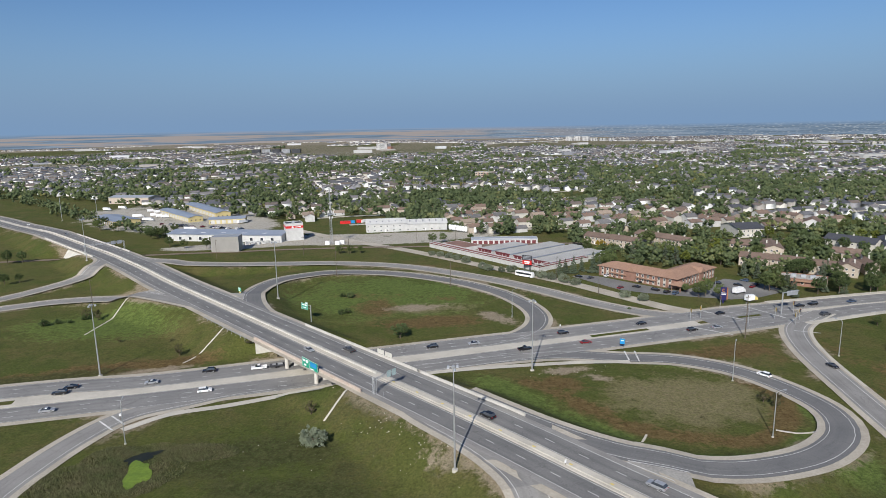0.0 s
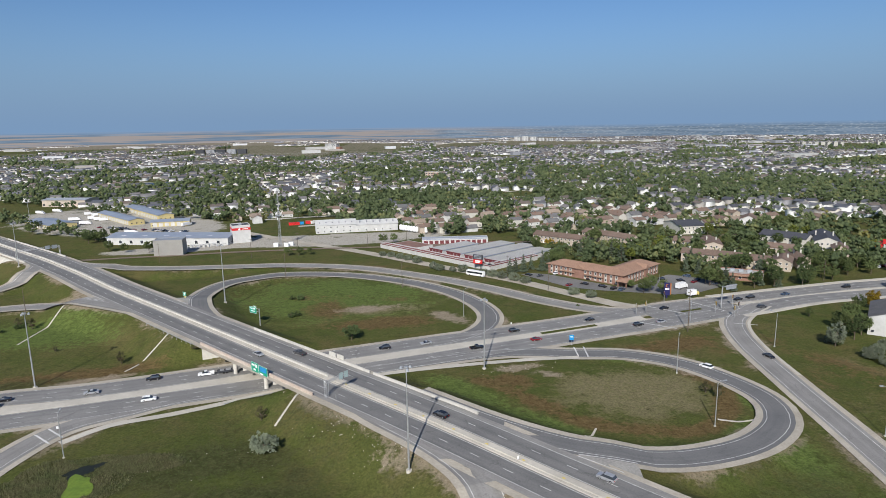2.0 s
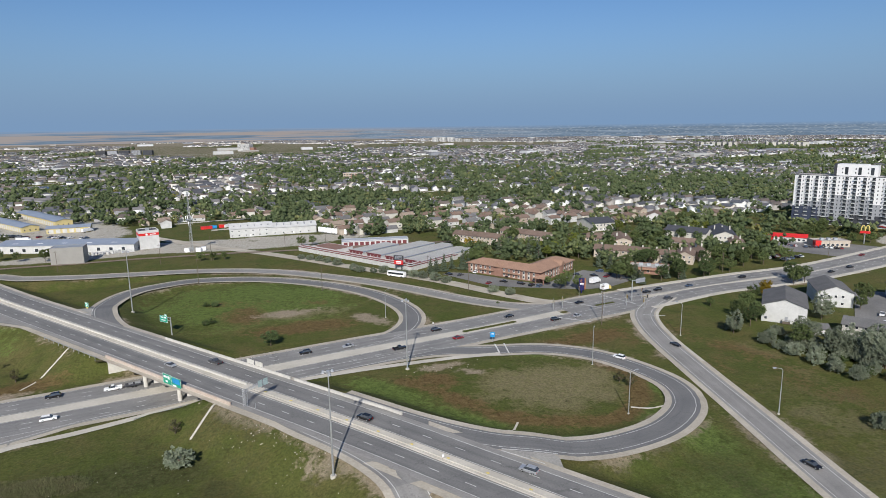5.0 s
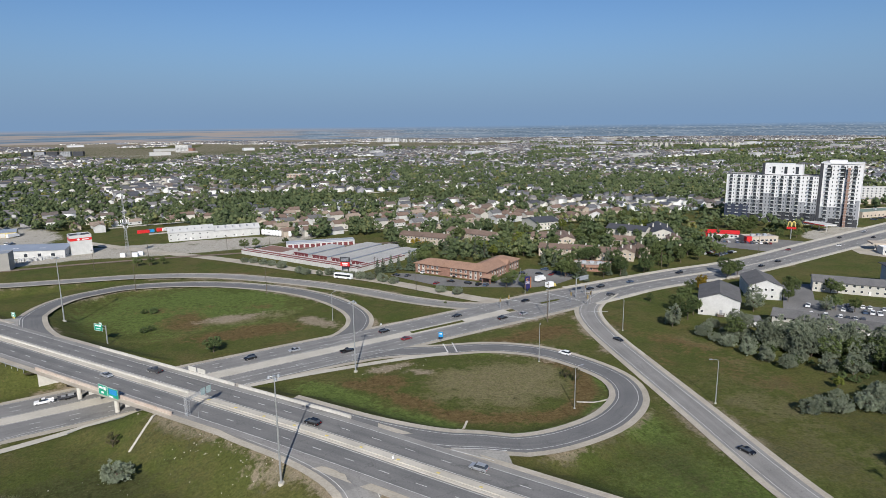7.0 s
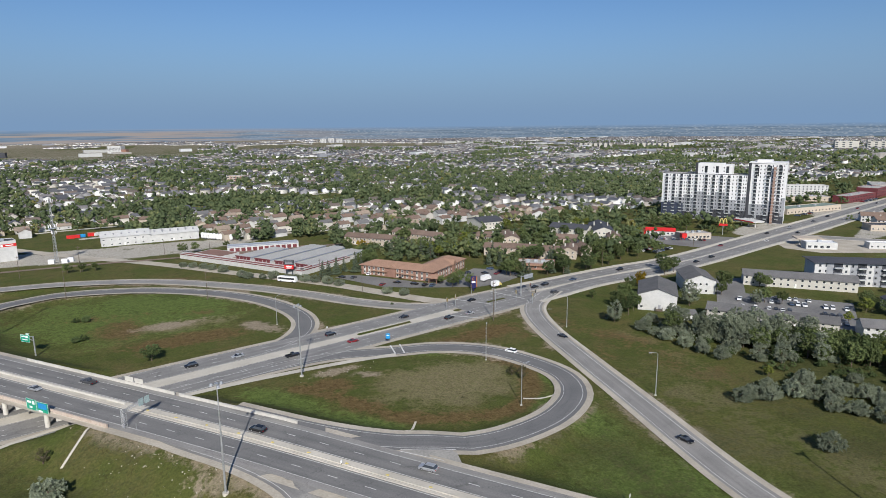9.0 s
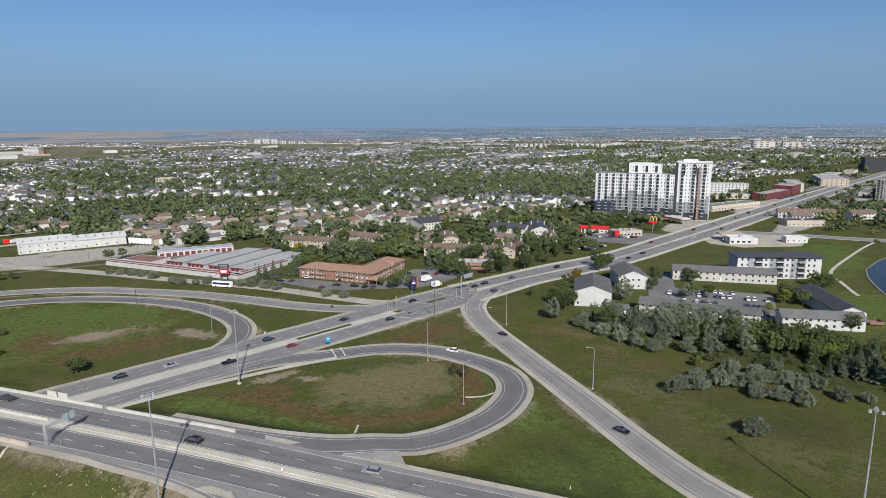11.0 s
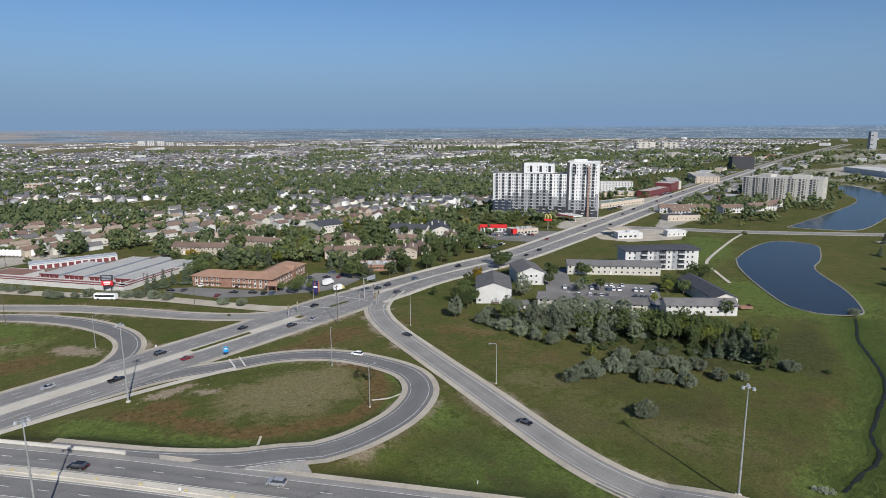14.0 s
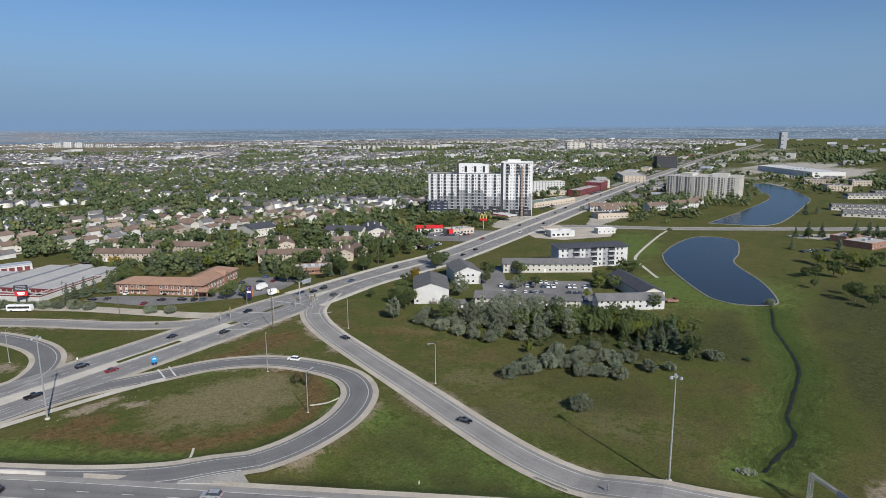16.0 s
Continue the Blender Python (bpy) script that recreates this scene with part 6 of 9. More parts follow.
t1, TL1 = tower("apartment_tower", (423.1, 475.8), (467.4, 416.8), 19, 42, 13, (0.035, 0.125, 0.215, 0.315, 0.395, 0.515, 0.6, 0.69, 0.775, 0.905), (1.5, 4.5, 2.5), "thirteen-storey white and grey apartment slab with stacked balconies", 3)
part("roof_edge", Shape().box(-0.1, -0.12, 42, TL1 + 0.1, 0.6, 42.5).box(-0.1, 0.6, 42, 0.6, 19.1, 42.5).box(0.6, 18.4, 42, TL1 + 0.1, 19.1, 42.5), M_TOWER_D, t1, "thin charcoal roof edge")
part("roof", Shape().box(0.6, 0.6, 41.9, TL1 + 0.1, 18.4, 42.2), M_GRAVELROOF, t1)
part("penthouse", Shape().box(TL1 * 0.42, 3, 42.1, TL1 * 0.82, 17, 51), M_TOWER_W, t1, "white upper storeys set back")
part("penthouse_corner", Shape().box(TL1 * 0.39, 2.9, 42.1, TL1 * 0.42, 17, 52.2), M_TOWER_D, t1)
part("penthouse_roof", Shape().box(TL1 * 0.42, 3, 51, TL1 * 0.72, 17, 52), M_TOWER_W, t1)
for x in (0.5, 0.63, 0.75):
    part("window", Shape().box(TL1 * x, 2.85, 43.4, TL1 * x + 2.4, 3.0, 49.6), M_GLASS, t1)
    for z in (44.4, 47.6):
        part("window", Shape().box(TL1 * x - 2.2, 2.88, z, TL1 * x - 1.4, 3.0, z + 1.3), M_GLASS, t1)
wrap = part("blue_wrap", Shape().box(-0.1, -0.16, 1, TL1 * 0.27, -0.06, 14.5), M_WRAP, t1, "dark blue covered lower storeys")
part("wrap_band", Shape().box(0.0, -0.2, 7.6, TL1 * 0.27, -0.16, 7.9).box(0.0, -0.2, 11.0, TL1 * 0.27, -0.16, 11.3), M_TOWER_D, wrap)
t2, TL2 = tower("apartment_tower", (467.6, 416.5), (486, 392), 22, 52.5, 16, (0.16, 0.48, 0.78), (1.5, 6.0, 3.0), "sixteen-storey white and grey apartment tower under construction", 8)
part("corner_strip", Shape().box(-0.12, -0.12, -0.5, 2.3, 4.0, 53.4), M_TOWER_D, t2, "charcoal corner strip")
part("roof", Shape().box(0, 0, 53, TL2, 22, 54), M_TOWER_W, t2)
part("plant_room", Shape().box(TL2 * 0.2, 5, 54, TL2 * 0.6, 15, 56), M_TOWER_W, t2)
for x in (0.2, 0.52, 0.8):
    part("window", Shape().box(TL2 * x, -0.16, 41.5, TL2 * x + 2.5, -0.04, 51), M_GLASS, t2)
hoist = part("hoist", Shape().box(TL2 * 0.66, -2.2, 0, TL2 * 0.66 + 1.9, -0.1, 50), mk("hoist_steel", (0.3, 0.2, 0.16), (0.24, 0.16, 0.13), 0.7, 0.5, 3.0, 0.0), t2, "reddish construction hoist")
for z in range(2, 50, 3):
    part("hoist_tie", Shape().box(TL2 * 0.66 - 0.2, -2.3, z, TL2 * 0.66 + 2.1, -0.05, z + 0.25), M_STEEL, hoist)

# brown-roofed terraces behind the motel
def terrace(q0, q1, dp=11.0, along_front=True, eave=5.6, wall=None):
    return gabled("terrace_house", q0, q1, dp, eave, 2.3, wall or M_BEIGE, M_BROWNROOF, "beige two-storey terrace with brown shingle roof and chimneys", "terraced houses", 2, 3.3, "brown-roofed terraces", along_front=along_front, chimneys=2)


# one long stepped row, the courts behind it, and the row beyond the storage yard
for q0, q1, dp in (((186, 381.5), (199.5, 371), 11), ((200.5, 371.5), (213, 359.5), 11), ((213, 357.5), (224.5, 347.5), 11)):
    terrace(q0, q1, dp)
for q0, q1, dp in (((227, 349), (235.5, 342.5), 17), ((213, 404.5), (224.5, 400), 26), ((245, 350.5), (252, 348.5), 26), ((287, 377), (295, 372), 16)):
    terrace(q0, q1, dp, False)
for q0, q1, dp in (((250, 391), (261, 380.5), 11), ((107.5, 466), (121, 451.5), 12), ((122, 452), (136.5, 436), 12), ((148, 472), (160, 452), 12), ((161, 451), (172, 433), 12), ((200, 425), (211, 413), 11)):
    terrace(q0, q1, dp)
lo_ = flat_block("low_office", (185.5, 334), (204.5, 321), 14, 3.4, M_BRICK, M_GRAVELROOF, "long low brick building with a gravel roof", "office building", 1, 5.0, units=3)
part("fascia", Shape().box(-0.5, -1.4, 2.5, 23.5, -0.05, 3.5), M_MOTELROOF, lo_, "reddish-brown shingled fascia")
for q0, q1, dp, al in (((230, 476), (252, 478), 26, True), ((270, 432), (288, 406), 14, True), ((290, 400), (304, 392), 40, False)):
    gabled("dark_roofed_block", q0, q1, dp, 6.6, 3.0, M_CREAM, M_DARKROOF, "cream apartment house with charcoal roof and white vents", "apartment house", 2, 3.3, "dark-roofed blocks", along_front=al, chimneys=3)
gabled("white_gabled_block", (292, 497), (303, 490), 18, 8.0, 3.0, M_WHITEWALL, M_BROWNROOF, "white apartment house with a brown roof", "apartment house", 2, 4.0, along_front=False)

# shops along the arterial
rr_ = gabled("red_roof_diner", (341, 399), (358, 385), 10, 3.6, 1.8, M_WHITEWALL, M_RED, "diner with a bright red metal roof", "restaurant", 1, 3.0, win=(1.8, 1.5))
part("wing", Shape().box(-9, 1, -0.2, 0, 8, 3.2).box(-9.3, 0.6, 3.2, 0, 8.4, 3.6), M_RED, rr_)
ff = flat_block("fast_food_restaurant", (351, 369), (374, 363), 12, 4.2, M_BEIGE, M_GRAVELROOF, "low fast-food restaurant with red accents", "restaurant", 1, 3.2, win=(2.2, 1.6), units=3)
part("red_corner", Shape().box(-0.8, -0.8, 0, 3.2, 3.0, 4.9), M_RED, ff)
fs = thing("arch_sign", pose(395, 372, 0, 0, 0, -45), "yellow double-arch emblem on a red pylon sign", "pylon sign")
part("post", Shape().tube((0, 0, -0.3), (0, 0, 8.2), 0.35, 0.3, 8), M_STEEL, fs)
part("board", Shape().box(-3.2, -0.3, 7.4, 3.2, 0.3, 9.2), M_RED, fs)
for cx in (-1.35, 1.35):
    part("arch", Shape().sweep([(cx + 1.25 * math.cos(math.pi * k / 12), 0, 9.2 + 4.2 * math.sin(math.pi * k / 12)) for k in range(13)], 0.34, 8), M_YELLOW, fs, "yellow arch")
cn = thing("fuel_canopy", facing((446, 408), (444, 386))[0], "red and white fuel station canopy on posts", "petrol station")
part("canopy", Shape().box(0, 0, 4.4, 22, 12, 5.5), M_WHITEWALL, cn)
part("fascia", Shape().box(-0.06, -0.06, 4.5, 22.06, 0, 5.3), M_RED, cn)
for x in (3, 11, 19):
    part("post", Shape().box(x - 0.3, 5, -0.2, x + 0.3, 5.6, 4.4), M_WHITEWALL, cn)
gs = flat_block("petrol_station", (403, 304), (420, 293), 10, 4.4, M_WHITEWALL, M_SIGN_W, "white petrol station shop with flat canopy", "petrol station", 1, 4.0, win=(2.4, 1.8), units=1)
part("canopy", Shape().box(-2, 12, 4.6, 16, 24, 5.5), M_BEIGE, gs)
for x in (1, 12):
    part("post", Shape().box(x, 17, -0.2, x + 0.6, 17.6, 4.6), M_WHITEWALL, gs)
flat_block("car_wash", (443, 286), (457, 278), 7, 4.0, M_WHITEWALL, M_SIGN_W, "small white car wash building", "shop building", 1, 4.0, units=0)
flat_block("restaurant_hall", (518, 335), (545, 318), 16, 4.6, M_BEIGE, M_DARKROOF, "low dark restaurant with a charcoal roof", "restaurant", 1, 4.0, units=1)
for q0, q1 in (((560, 372), (590, 342)), ((577, 356), (596, 338)), ((604, 328), (628, 320)), ((640, 318), (670, 306)), ((668, 312), (705, 316)), ((545, 348), (560, 338))):
    gabled("lakeside_terrace", q0, q1, 11, 5.6, 2.6, M_WHITEWALL, M_BROWNROOF, "white terrace with dark brown roofs near the water", "terraced houses", 2, 3.3, "lakeside terraces", chimneys=2)
flat_block("strip_shops", (541, 432), (620, 434), 18, 5.0, M_BEIGE, mk("green_roof", (0.2, 0.26, 0.22), (0.17, 0.22, 0.19), 0.7, 0.2, 1.5, 0.1), "beige strip of shops with a grey-green roof", "shops", 1, 5.0, units=2)
flat_block("strip_shops", (634, 510), (676, 486), 16, 5.0, M_BEIGE, M_METALROOF, "low shops with a pale metal roof", "shops", 1, 5.0, units=2)
flat_block("slab_flats", (655, 548), (706, 512), 15, 14.0, M_WHITEWALL, M_GRAVELROOF, "white five-storey slab of flats", "apartment block", 5, 4.2, units=1)
flat_block("red_shops", (676, 466), (748, 483), 16, 7.0, M_MAROON, M_GRAVELROOF, "red two-storey row of shops", "shops", 2, 4.2, units=2)
flat_block("red_shops", (752, 484), (788, 496), 22, 11.0, M_MAROON, M_GRAVELROOF, "dark red corner building", "shops", 3, 4.2, units=1)
flat_block("office_slab", (784, 512), (796, 497), 60, 11.0, M_CREAM, M_GRAVELROOF, "pale three-storey office slab", "office building", 3, 6.0, units=1)
flat_block("office_slab", (895, 535), (917, 508), 90, 10.0, M_BEIGE, M_GRAVELROOF, "sand-coloured low hotel slab", "hotel", 3, 6.0, units=1)
flat_block("dark_hotel", (1249, 668), (1275, 635), 40, 24.0, M_TOWER_D, M_MAROON, "dark hotel block with a red roof edge", "hotel", 6, 7.0, units=1)
M_LAKETOWER = mk("grey_beige_plaster", (0.5, 0.49, 0.455), (0.44, 0.43, 0.4), 0.85, 0.1, 1.0, 0.05, grain=0.08)
for q0, q1, dp, hh, lab in (((754, 388), (756, 352), 60, 25.5, "grey"), ((758, 350), (771, 304), 50, 26, "pale")):
    g = flat_block("lakeside_tower", q0, q1, dp, hh, M_LAKETOWER, M_GRAVELROOF, lab + " nine-storey apartment block with arched balconies", "apartment block", 9, 5.6, (2.2, 1.9), "lakeside towers", units=2)
    part("end_wall", Shape().box(-0.1, 0, 0, 0.0, dp * 0.3, hh), M_TOWER_G, g)
    wide_ = (Vector(q1) - Vector(q0)).length
    for side_, length_ in (("front", wide_), ("right", dp)):
        for u in np.arange(3.8, length_ - 3, 11.2):
            bay_ = Shape().box(u, -0.5, 1.0, u + 1.1, 0.0, hh + 1.2).box(u + 3.2, -0.5, 1.0, u + 4.3, 0.0, hh + 1.2)
            for f_ in range(9):
                bay_.box(u + 1.1, -0.45, 1.0 + f_ * hh / 9, u + 3.2, 0.0, 1.9 + f_ * hh / 9)
            # solid dark strip fills the gaps between the cream balcony fronts
            part("loggia", Shape().box(u + 1.1, -0.3, 1.0, u + 3.2, -0.01, hh), M_TOWER_D, g, m=None if side_ == "front" else pose(wide_, 0, 0, 0, 0, 90))
            part("balcony_stack", bay_, M_CREAM, g, m=None if side_ == "front" else pose(wide_, 0, 0, 0, 0, 90))
    part("penthouse", Shape().box(wide_ * 0.3, dp * 0.3, hh, wide_ * 0.7, dp * 0.6, hh + 3.6), M_LAKETOWER, g)
flat_block("shopping_mall", (1190, 350), (1232, 310), 190, 9.0, M_WHITEWALL, M_WHITEWALL, "huge white flat-roofed shopping mall", "shopping mall", 1, 12.0, units=5)
for q0, q1, dp in (((744, 197), (769, 151), 11), ((699, 175), (716, 132), 11), ((873, 215), (906, 180), 11), ((800, 150), (826, 108), 11), ((930, 200), (965, 165), 11)):
    m_, L_ = facing(q0, q1)
    FOOT.append((m_, L_, dp))
    g = thing("park_terrace", m_, "white terrace under a steep grey mansard roof", "terraced houses", "park terraces")
    part("wall", Shape().box(0, 0, -0.5, L_, dp, 3.4), M_CREAM, g)
    part("roof", Shape().prism([(-0.5, 3.2), (dp + 0.5, 3.2), (dp - 0.7, 6.2), (0.7, 6.2)], 0, L_), M_GREYROOF, g, m=Matrix(((0, 1, 0, 0), (1, 0, 0, 0), (0, 0, 1, 0), (0, 0, 0, 1))))
    for k in range(int(L_ / 5.5)):
        u = 1.5 + k * 5.5
        dmr = part("dormer", Shape().box(u, -0.3, 3.7, u + 2.0, 1.4, 5.7), M_WHITEWALL, g)
        part("window", Shape().box(u + 0.3, -0.36, 4.2, u + 1.7, -0.29, 5.3), M_GLASS, dmr)
        part("window", Shape().box(u + 0.2, -0.06, 0.9, u + 1.9, 0.01, 2.3), M_GLASS, g)
# low shops and their paved fronts along the far arterial
SHOP_WALLS = [(M_BEIGE, "beige"), (M_WHITEWALL, "white"), (M_CREAM, "cream"), (M_TOWER_G, "grey"), (M_BRICK, "red-brick")]
sk = random.Random(44)
for k, x in enumerate((835, 980, 1060, 1150, 1330, 1430, 1540, 1660, 1800, 1960, 700, 800, 900, 1000, 1110, 1230, 1350, 1480, 1620, 1780)):
    north_side = k < 10
    y_road = float(np.interp(x, ART_N[:, 0], ART_N[:, 1]) if north_side else np.interp(x, ART_S[:, 0], ART_S[:, 1]))
    way = math.atan2(0.33, 1.0)
    gap_, long_, deep_, high_ = sk.uniform(30, 48), sk.uniform(32, 64), sk.uniform(14, 24), sk.uniform(4.2, 7.5)
    (wall_, word) = sk.choice(SHOP_WALLS)
    back = gap_ if north_side else -gap_ - deep_
    x0_, y0_ = x - math.sin(way) * back, y_road + math.cos(way) * back
    if not north_side and x < 860 and y0_ < 400 - 0.1 * x:
        continue
    lot_ = Shape().slab([(x - 8 + u * math.cos(way) - v * math.sin(way), y_road + u * math.sin(way) + v * math.cos(way)) for u, v in (((0, 12), (long_ + 22, 12), (long_ + 22, gap_ + 4), (0, gap_ + 4)) if north_side else ((0, -gap_ - 4), (long_ + 22, -gap_ - 4), (long_ + 22, -11), (0, -11)))], -0.3, 0.03)
    tagged(part("pavement_shop_lot", lot_, M_ART), "paved car park in front of low shops", "car park", kind="structure")
    g = flat_block("roadside_shop", (x0_, y0_), (x0_ + long_ * math.cos(way), y0_ + long_ * math.sin(way)), deep_, high_, wall_, sk.choice((M_GRAVELROOF, M_METALROOF, M_GREYROOF)), word + " low shop building with a glazed front", "shop building", 0, group="roadside shops", units=2)
    part("shopfront", Shape().box(2, -0.06, 0.4, long_ - 2, 0.0, 2.8), M_GLASS, g)
    part("sign_band", Shape().box(1, -0.12, 3.0, long_ - 1, -0.01, 3.9), sk.choice((M_RED, M_SIGN_B, M_SIGN_W, M_MAROON)), g)
flat_block("clinic", (522, 110), (548, 104), 20, 4.2, M_BRICK, M_GRAVELROOF, "low red-brick community building", "community building", 1, 5.0, units=2)
flat_block("clinic", (541, 131), (562, 127), 12, 4.2, M_BRICK, M_GRAVELROOF, "small low annex of red brick", "community building", 1, 5.0, units=1)
for q0, q1, dp in (((1050, 318), (1060, 292), 30), ((1108, 312), (1112, 284), 34), ((1062, 258), (1082, 238), 30), ((960, 262), (975, 236), 26)):
    flat_block("park_block", q0, q1, dp, 7.5, M_BEIGE, M_GREYROOF, "low beige apartment block with grey roof", "apartment block", 2, 4.0, group="park blocks", units=2)


# ---- trees and shrubs ----
def clear_of_buildings(p, margin, front=7.0):
    ok_ = np.ones(len(p), bool)
    for m, L, d in FOOT:
        q = m.inverted()
        u = q[0][0] * p[:, 0] + q[0][1] * p[:, 1] + q[0][3]
        v = q[1][0] * p[:, 0] + q[1][1] * p[:, 1] + q[1][3]
        ok_ &= ~((u > -margin) & (u < L + margin) & (v > -margin - front) & (v < d + margin))
    return ok_


ICO_V = np.array([(0, 0, 1)] + [(0.894 * math.cos(radians(72 * k)), 0.894 * math.sin(radians(72 * k)), 0.447) for k in range(5)] + [(0.894 * math.cos(radians(72 * k + 36)), 0.894 * math.sin(radians(72 * k + 36)), -0.447) for k in range(5)] + [(0, 0, -1)])
ICO_F = np.array([(0, 1 + k, 1 + (k + 1) % 5) for k in range(5)] + [(1 + k, 6 + k, 1 + (k + 1) % 5) for k in range(5)] + [(1 + (k + 1) % 5, 6 + k, 6 + (k + 1) % 5) for k in range(5)] + [(11, 6 + (k + 1) % 5, 6 + k) for k in range(5)])


def mesh_of(name, verts, faces, material, smooth=False):
    """A mesh straight from arrays: n x 3 vertices, m x k corners."""
    me = bpy.data.meshes.new(name)
    faces = np.asarray(faces, np.int32)
    k = faces.shape[1]
    me.vertices.add(len(verts))
    me.vertices.foreach_set("co", np.asarray(verts, np.float32).ravel())
    me.loops.add(faces.size)
    me.loops.foreach_set("vertex_index", faces.ravel())
    me.polygons.add(len(faces))
    me.polygons.foreach_set("loop_start", np.arange(0, faces.size, k, dtype=np.int32))
    me.polygons.foreach_set("loop_total", np.full(len(faces), k, np.int32))
    if smooth:
        me.polygons.foreach_set("use_smooth", np.ones(len(faces), bool))
    me.update(calc_edges=True)
    if material:
        me.materials.append(material)
    return me


OCT_V = np.array([(0, 0, 1), (1, 0, 0.1), (0, 1, -0.1), (-1, 0, 0.1), (0, -1, -0.1), (0, 0, -0.8)]) * 1.12
OCT_F = np.array([(0, 1, 2), (0, 2, 3), (0, 3, 4), (0, 4, 1), (5, 2, 1), (5, 3, 2), (5, 4, 3), (5, 1, 4)])


def clumps(rng, centres, radii, squash=0.8, rough_=0.35, plain=False):
    """Ragged lumps of foliage at the centres."""
    n = len(centres)
    lv, lf = (OCT_V, OCT_F) if plain else (ICO_V, ICO_F)
    k = len(lv)
    jit = 1 + rough_ * (rng.rand(n, k, 1) * 2 - 1)
    v = lv[None] * jit * radii[:, None, None] * np.array([1, 1, squash]) + centres[:, None, :]
    f = lf[None] + k * np.arange(n)[:, None, None]
    return v.reshape(-1, 3), f.reshape(-1, 3)


def leaves(rng, centres, radii, per, size):
    """Loose leaf sprays round the lumps, as small bent triangles."""
    n = len(centres) * per
    c = np.repeat(centres, per, 0)
    d = rng.normal(size=(n, 3))
    d /= np.linalg.norm(d, axis=1)[:, None]
    p = c + d * np.repeat(radii, per)[:, None] * (0.85 + 0.5 * rng.rand(n, 1))
    a, b = rng.normal(size=(n, 3)) * size, rng.normal(size=(n, 3)) * size
    v = np.stack([p, p + a, p + b], 1).reshape(-1, 3)
    return v, np.arange(3 * n).reshape(-1, 3)


def crown_points(rng, n, rx, rz, z0, lean=0.25):
    """Lump centres filling an uneven crown."""
    d = rng.normal(size=(n, 3))
    d /= np.linalg.norm(d, axis=1)[:, None]
    r = 0.55 + 0.45 * rng.rand(n, 1) ** 0.5
    lobes = 1 + lean * np.sin(d[:, :1] * 3 + rng.rand() * 6) * np.cos(d[:, 1:2] * 3 + rng.rand() * 6)
    p = d * r * lobes * np.array([rx, rx, rz])
    p[:, 2] = np.where(p[:, 2] < -0.55 * rz, -0.55 * rz + 0.2 * rng.rand(n), p[:, 2]) + z0
    return p


def tree_master(name, seed, high, rx, material, label, category="tree", group="trees", n=70, lump=0.75, trunk=0.22, low=0.3, per=9):
    rng = np.random.RandomState(seed)
    g = thing(name, Matrix(), label, category, group)
    z0 = high * (low + (1 - low) / 2)
    rz = high * (1 - low) / 2
    c = crown_points(rng, n, rx, rz, z0)
    rad = lump * (0.6 + 0.8 * rng.rand(n)) * rx / 3.2
    v1, f1 = clumps(rng, c, rad * 0.86, plain=True)
    v2, f2 = leaves(rng, c, rad, per, 0.2 * rx / 3.2 + 0.07)
    part("crown", mesh_of("crown", np.r_[v1, v2], np.r_[f1, f2 + len(v1)], material, True), None, g)
    sh = Shape().tube((0, 0, -0.4), (0.1, 0.05, high * 0.45), trunk, trunk * 0.6, 8)
    for k in range(5):
        a = radians(72 * k + seed * 13)
        base_z = high * (0.22 + 0.05 * k)
        sh.tube((0.05, 0.02, base_z), (rx * 0.62 * math.cos(a), rx * 0.62 * math.sin(a), base_z + high * 0.28), trunk * 0.5, trunk * 0.18, 5)
    part("trunk", sh, M_BARK, g)
    return g


def spruce_master(seed, high=11.0, wide=2.3):
    rng = np.random.RandomState(seed)
    g = thing("spruce", Matrix(), "dark blue-green spruce with drooping branches", "tree", "spruces")
    n = 110
    u = 1 - np.sqrt(rng.rand(n))
    a = rng.rand(n) * 6.283
    rr = wide * (1 - u) * (0.55 + 0.45 * rng.rand(n)) * (0.85 + 0.3 * np.sin(u * 40))
    c = np.stack([rr * np.cos(a), rr * np.sin(a), high * (0.05 + 0.93 * u)], 1)
    rad = 0.26 + 0.42 * (1 - u)
    v1, f1 = clumps(rng, c, rad, 0.6, 0.4)
    v2, f2 = leaves(rng, c, rad, 6, 0.2)
    part("crown", mesh_of("crown", np.r_[v1, v2], np.r_[f1, f2 + len(v1)], M_NEEDLE, True), None, g)
    part("trunk", Shape().tube((0, 0, -0.3), (0, 0, high * 0.92), 0.2, 0.03, 7), M_BARK, g)
    return g


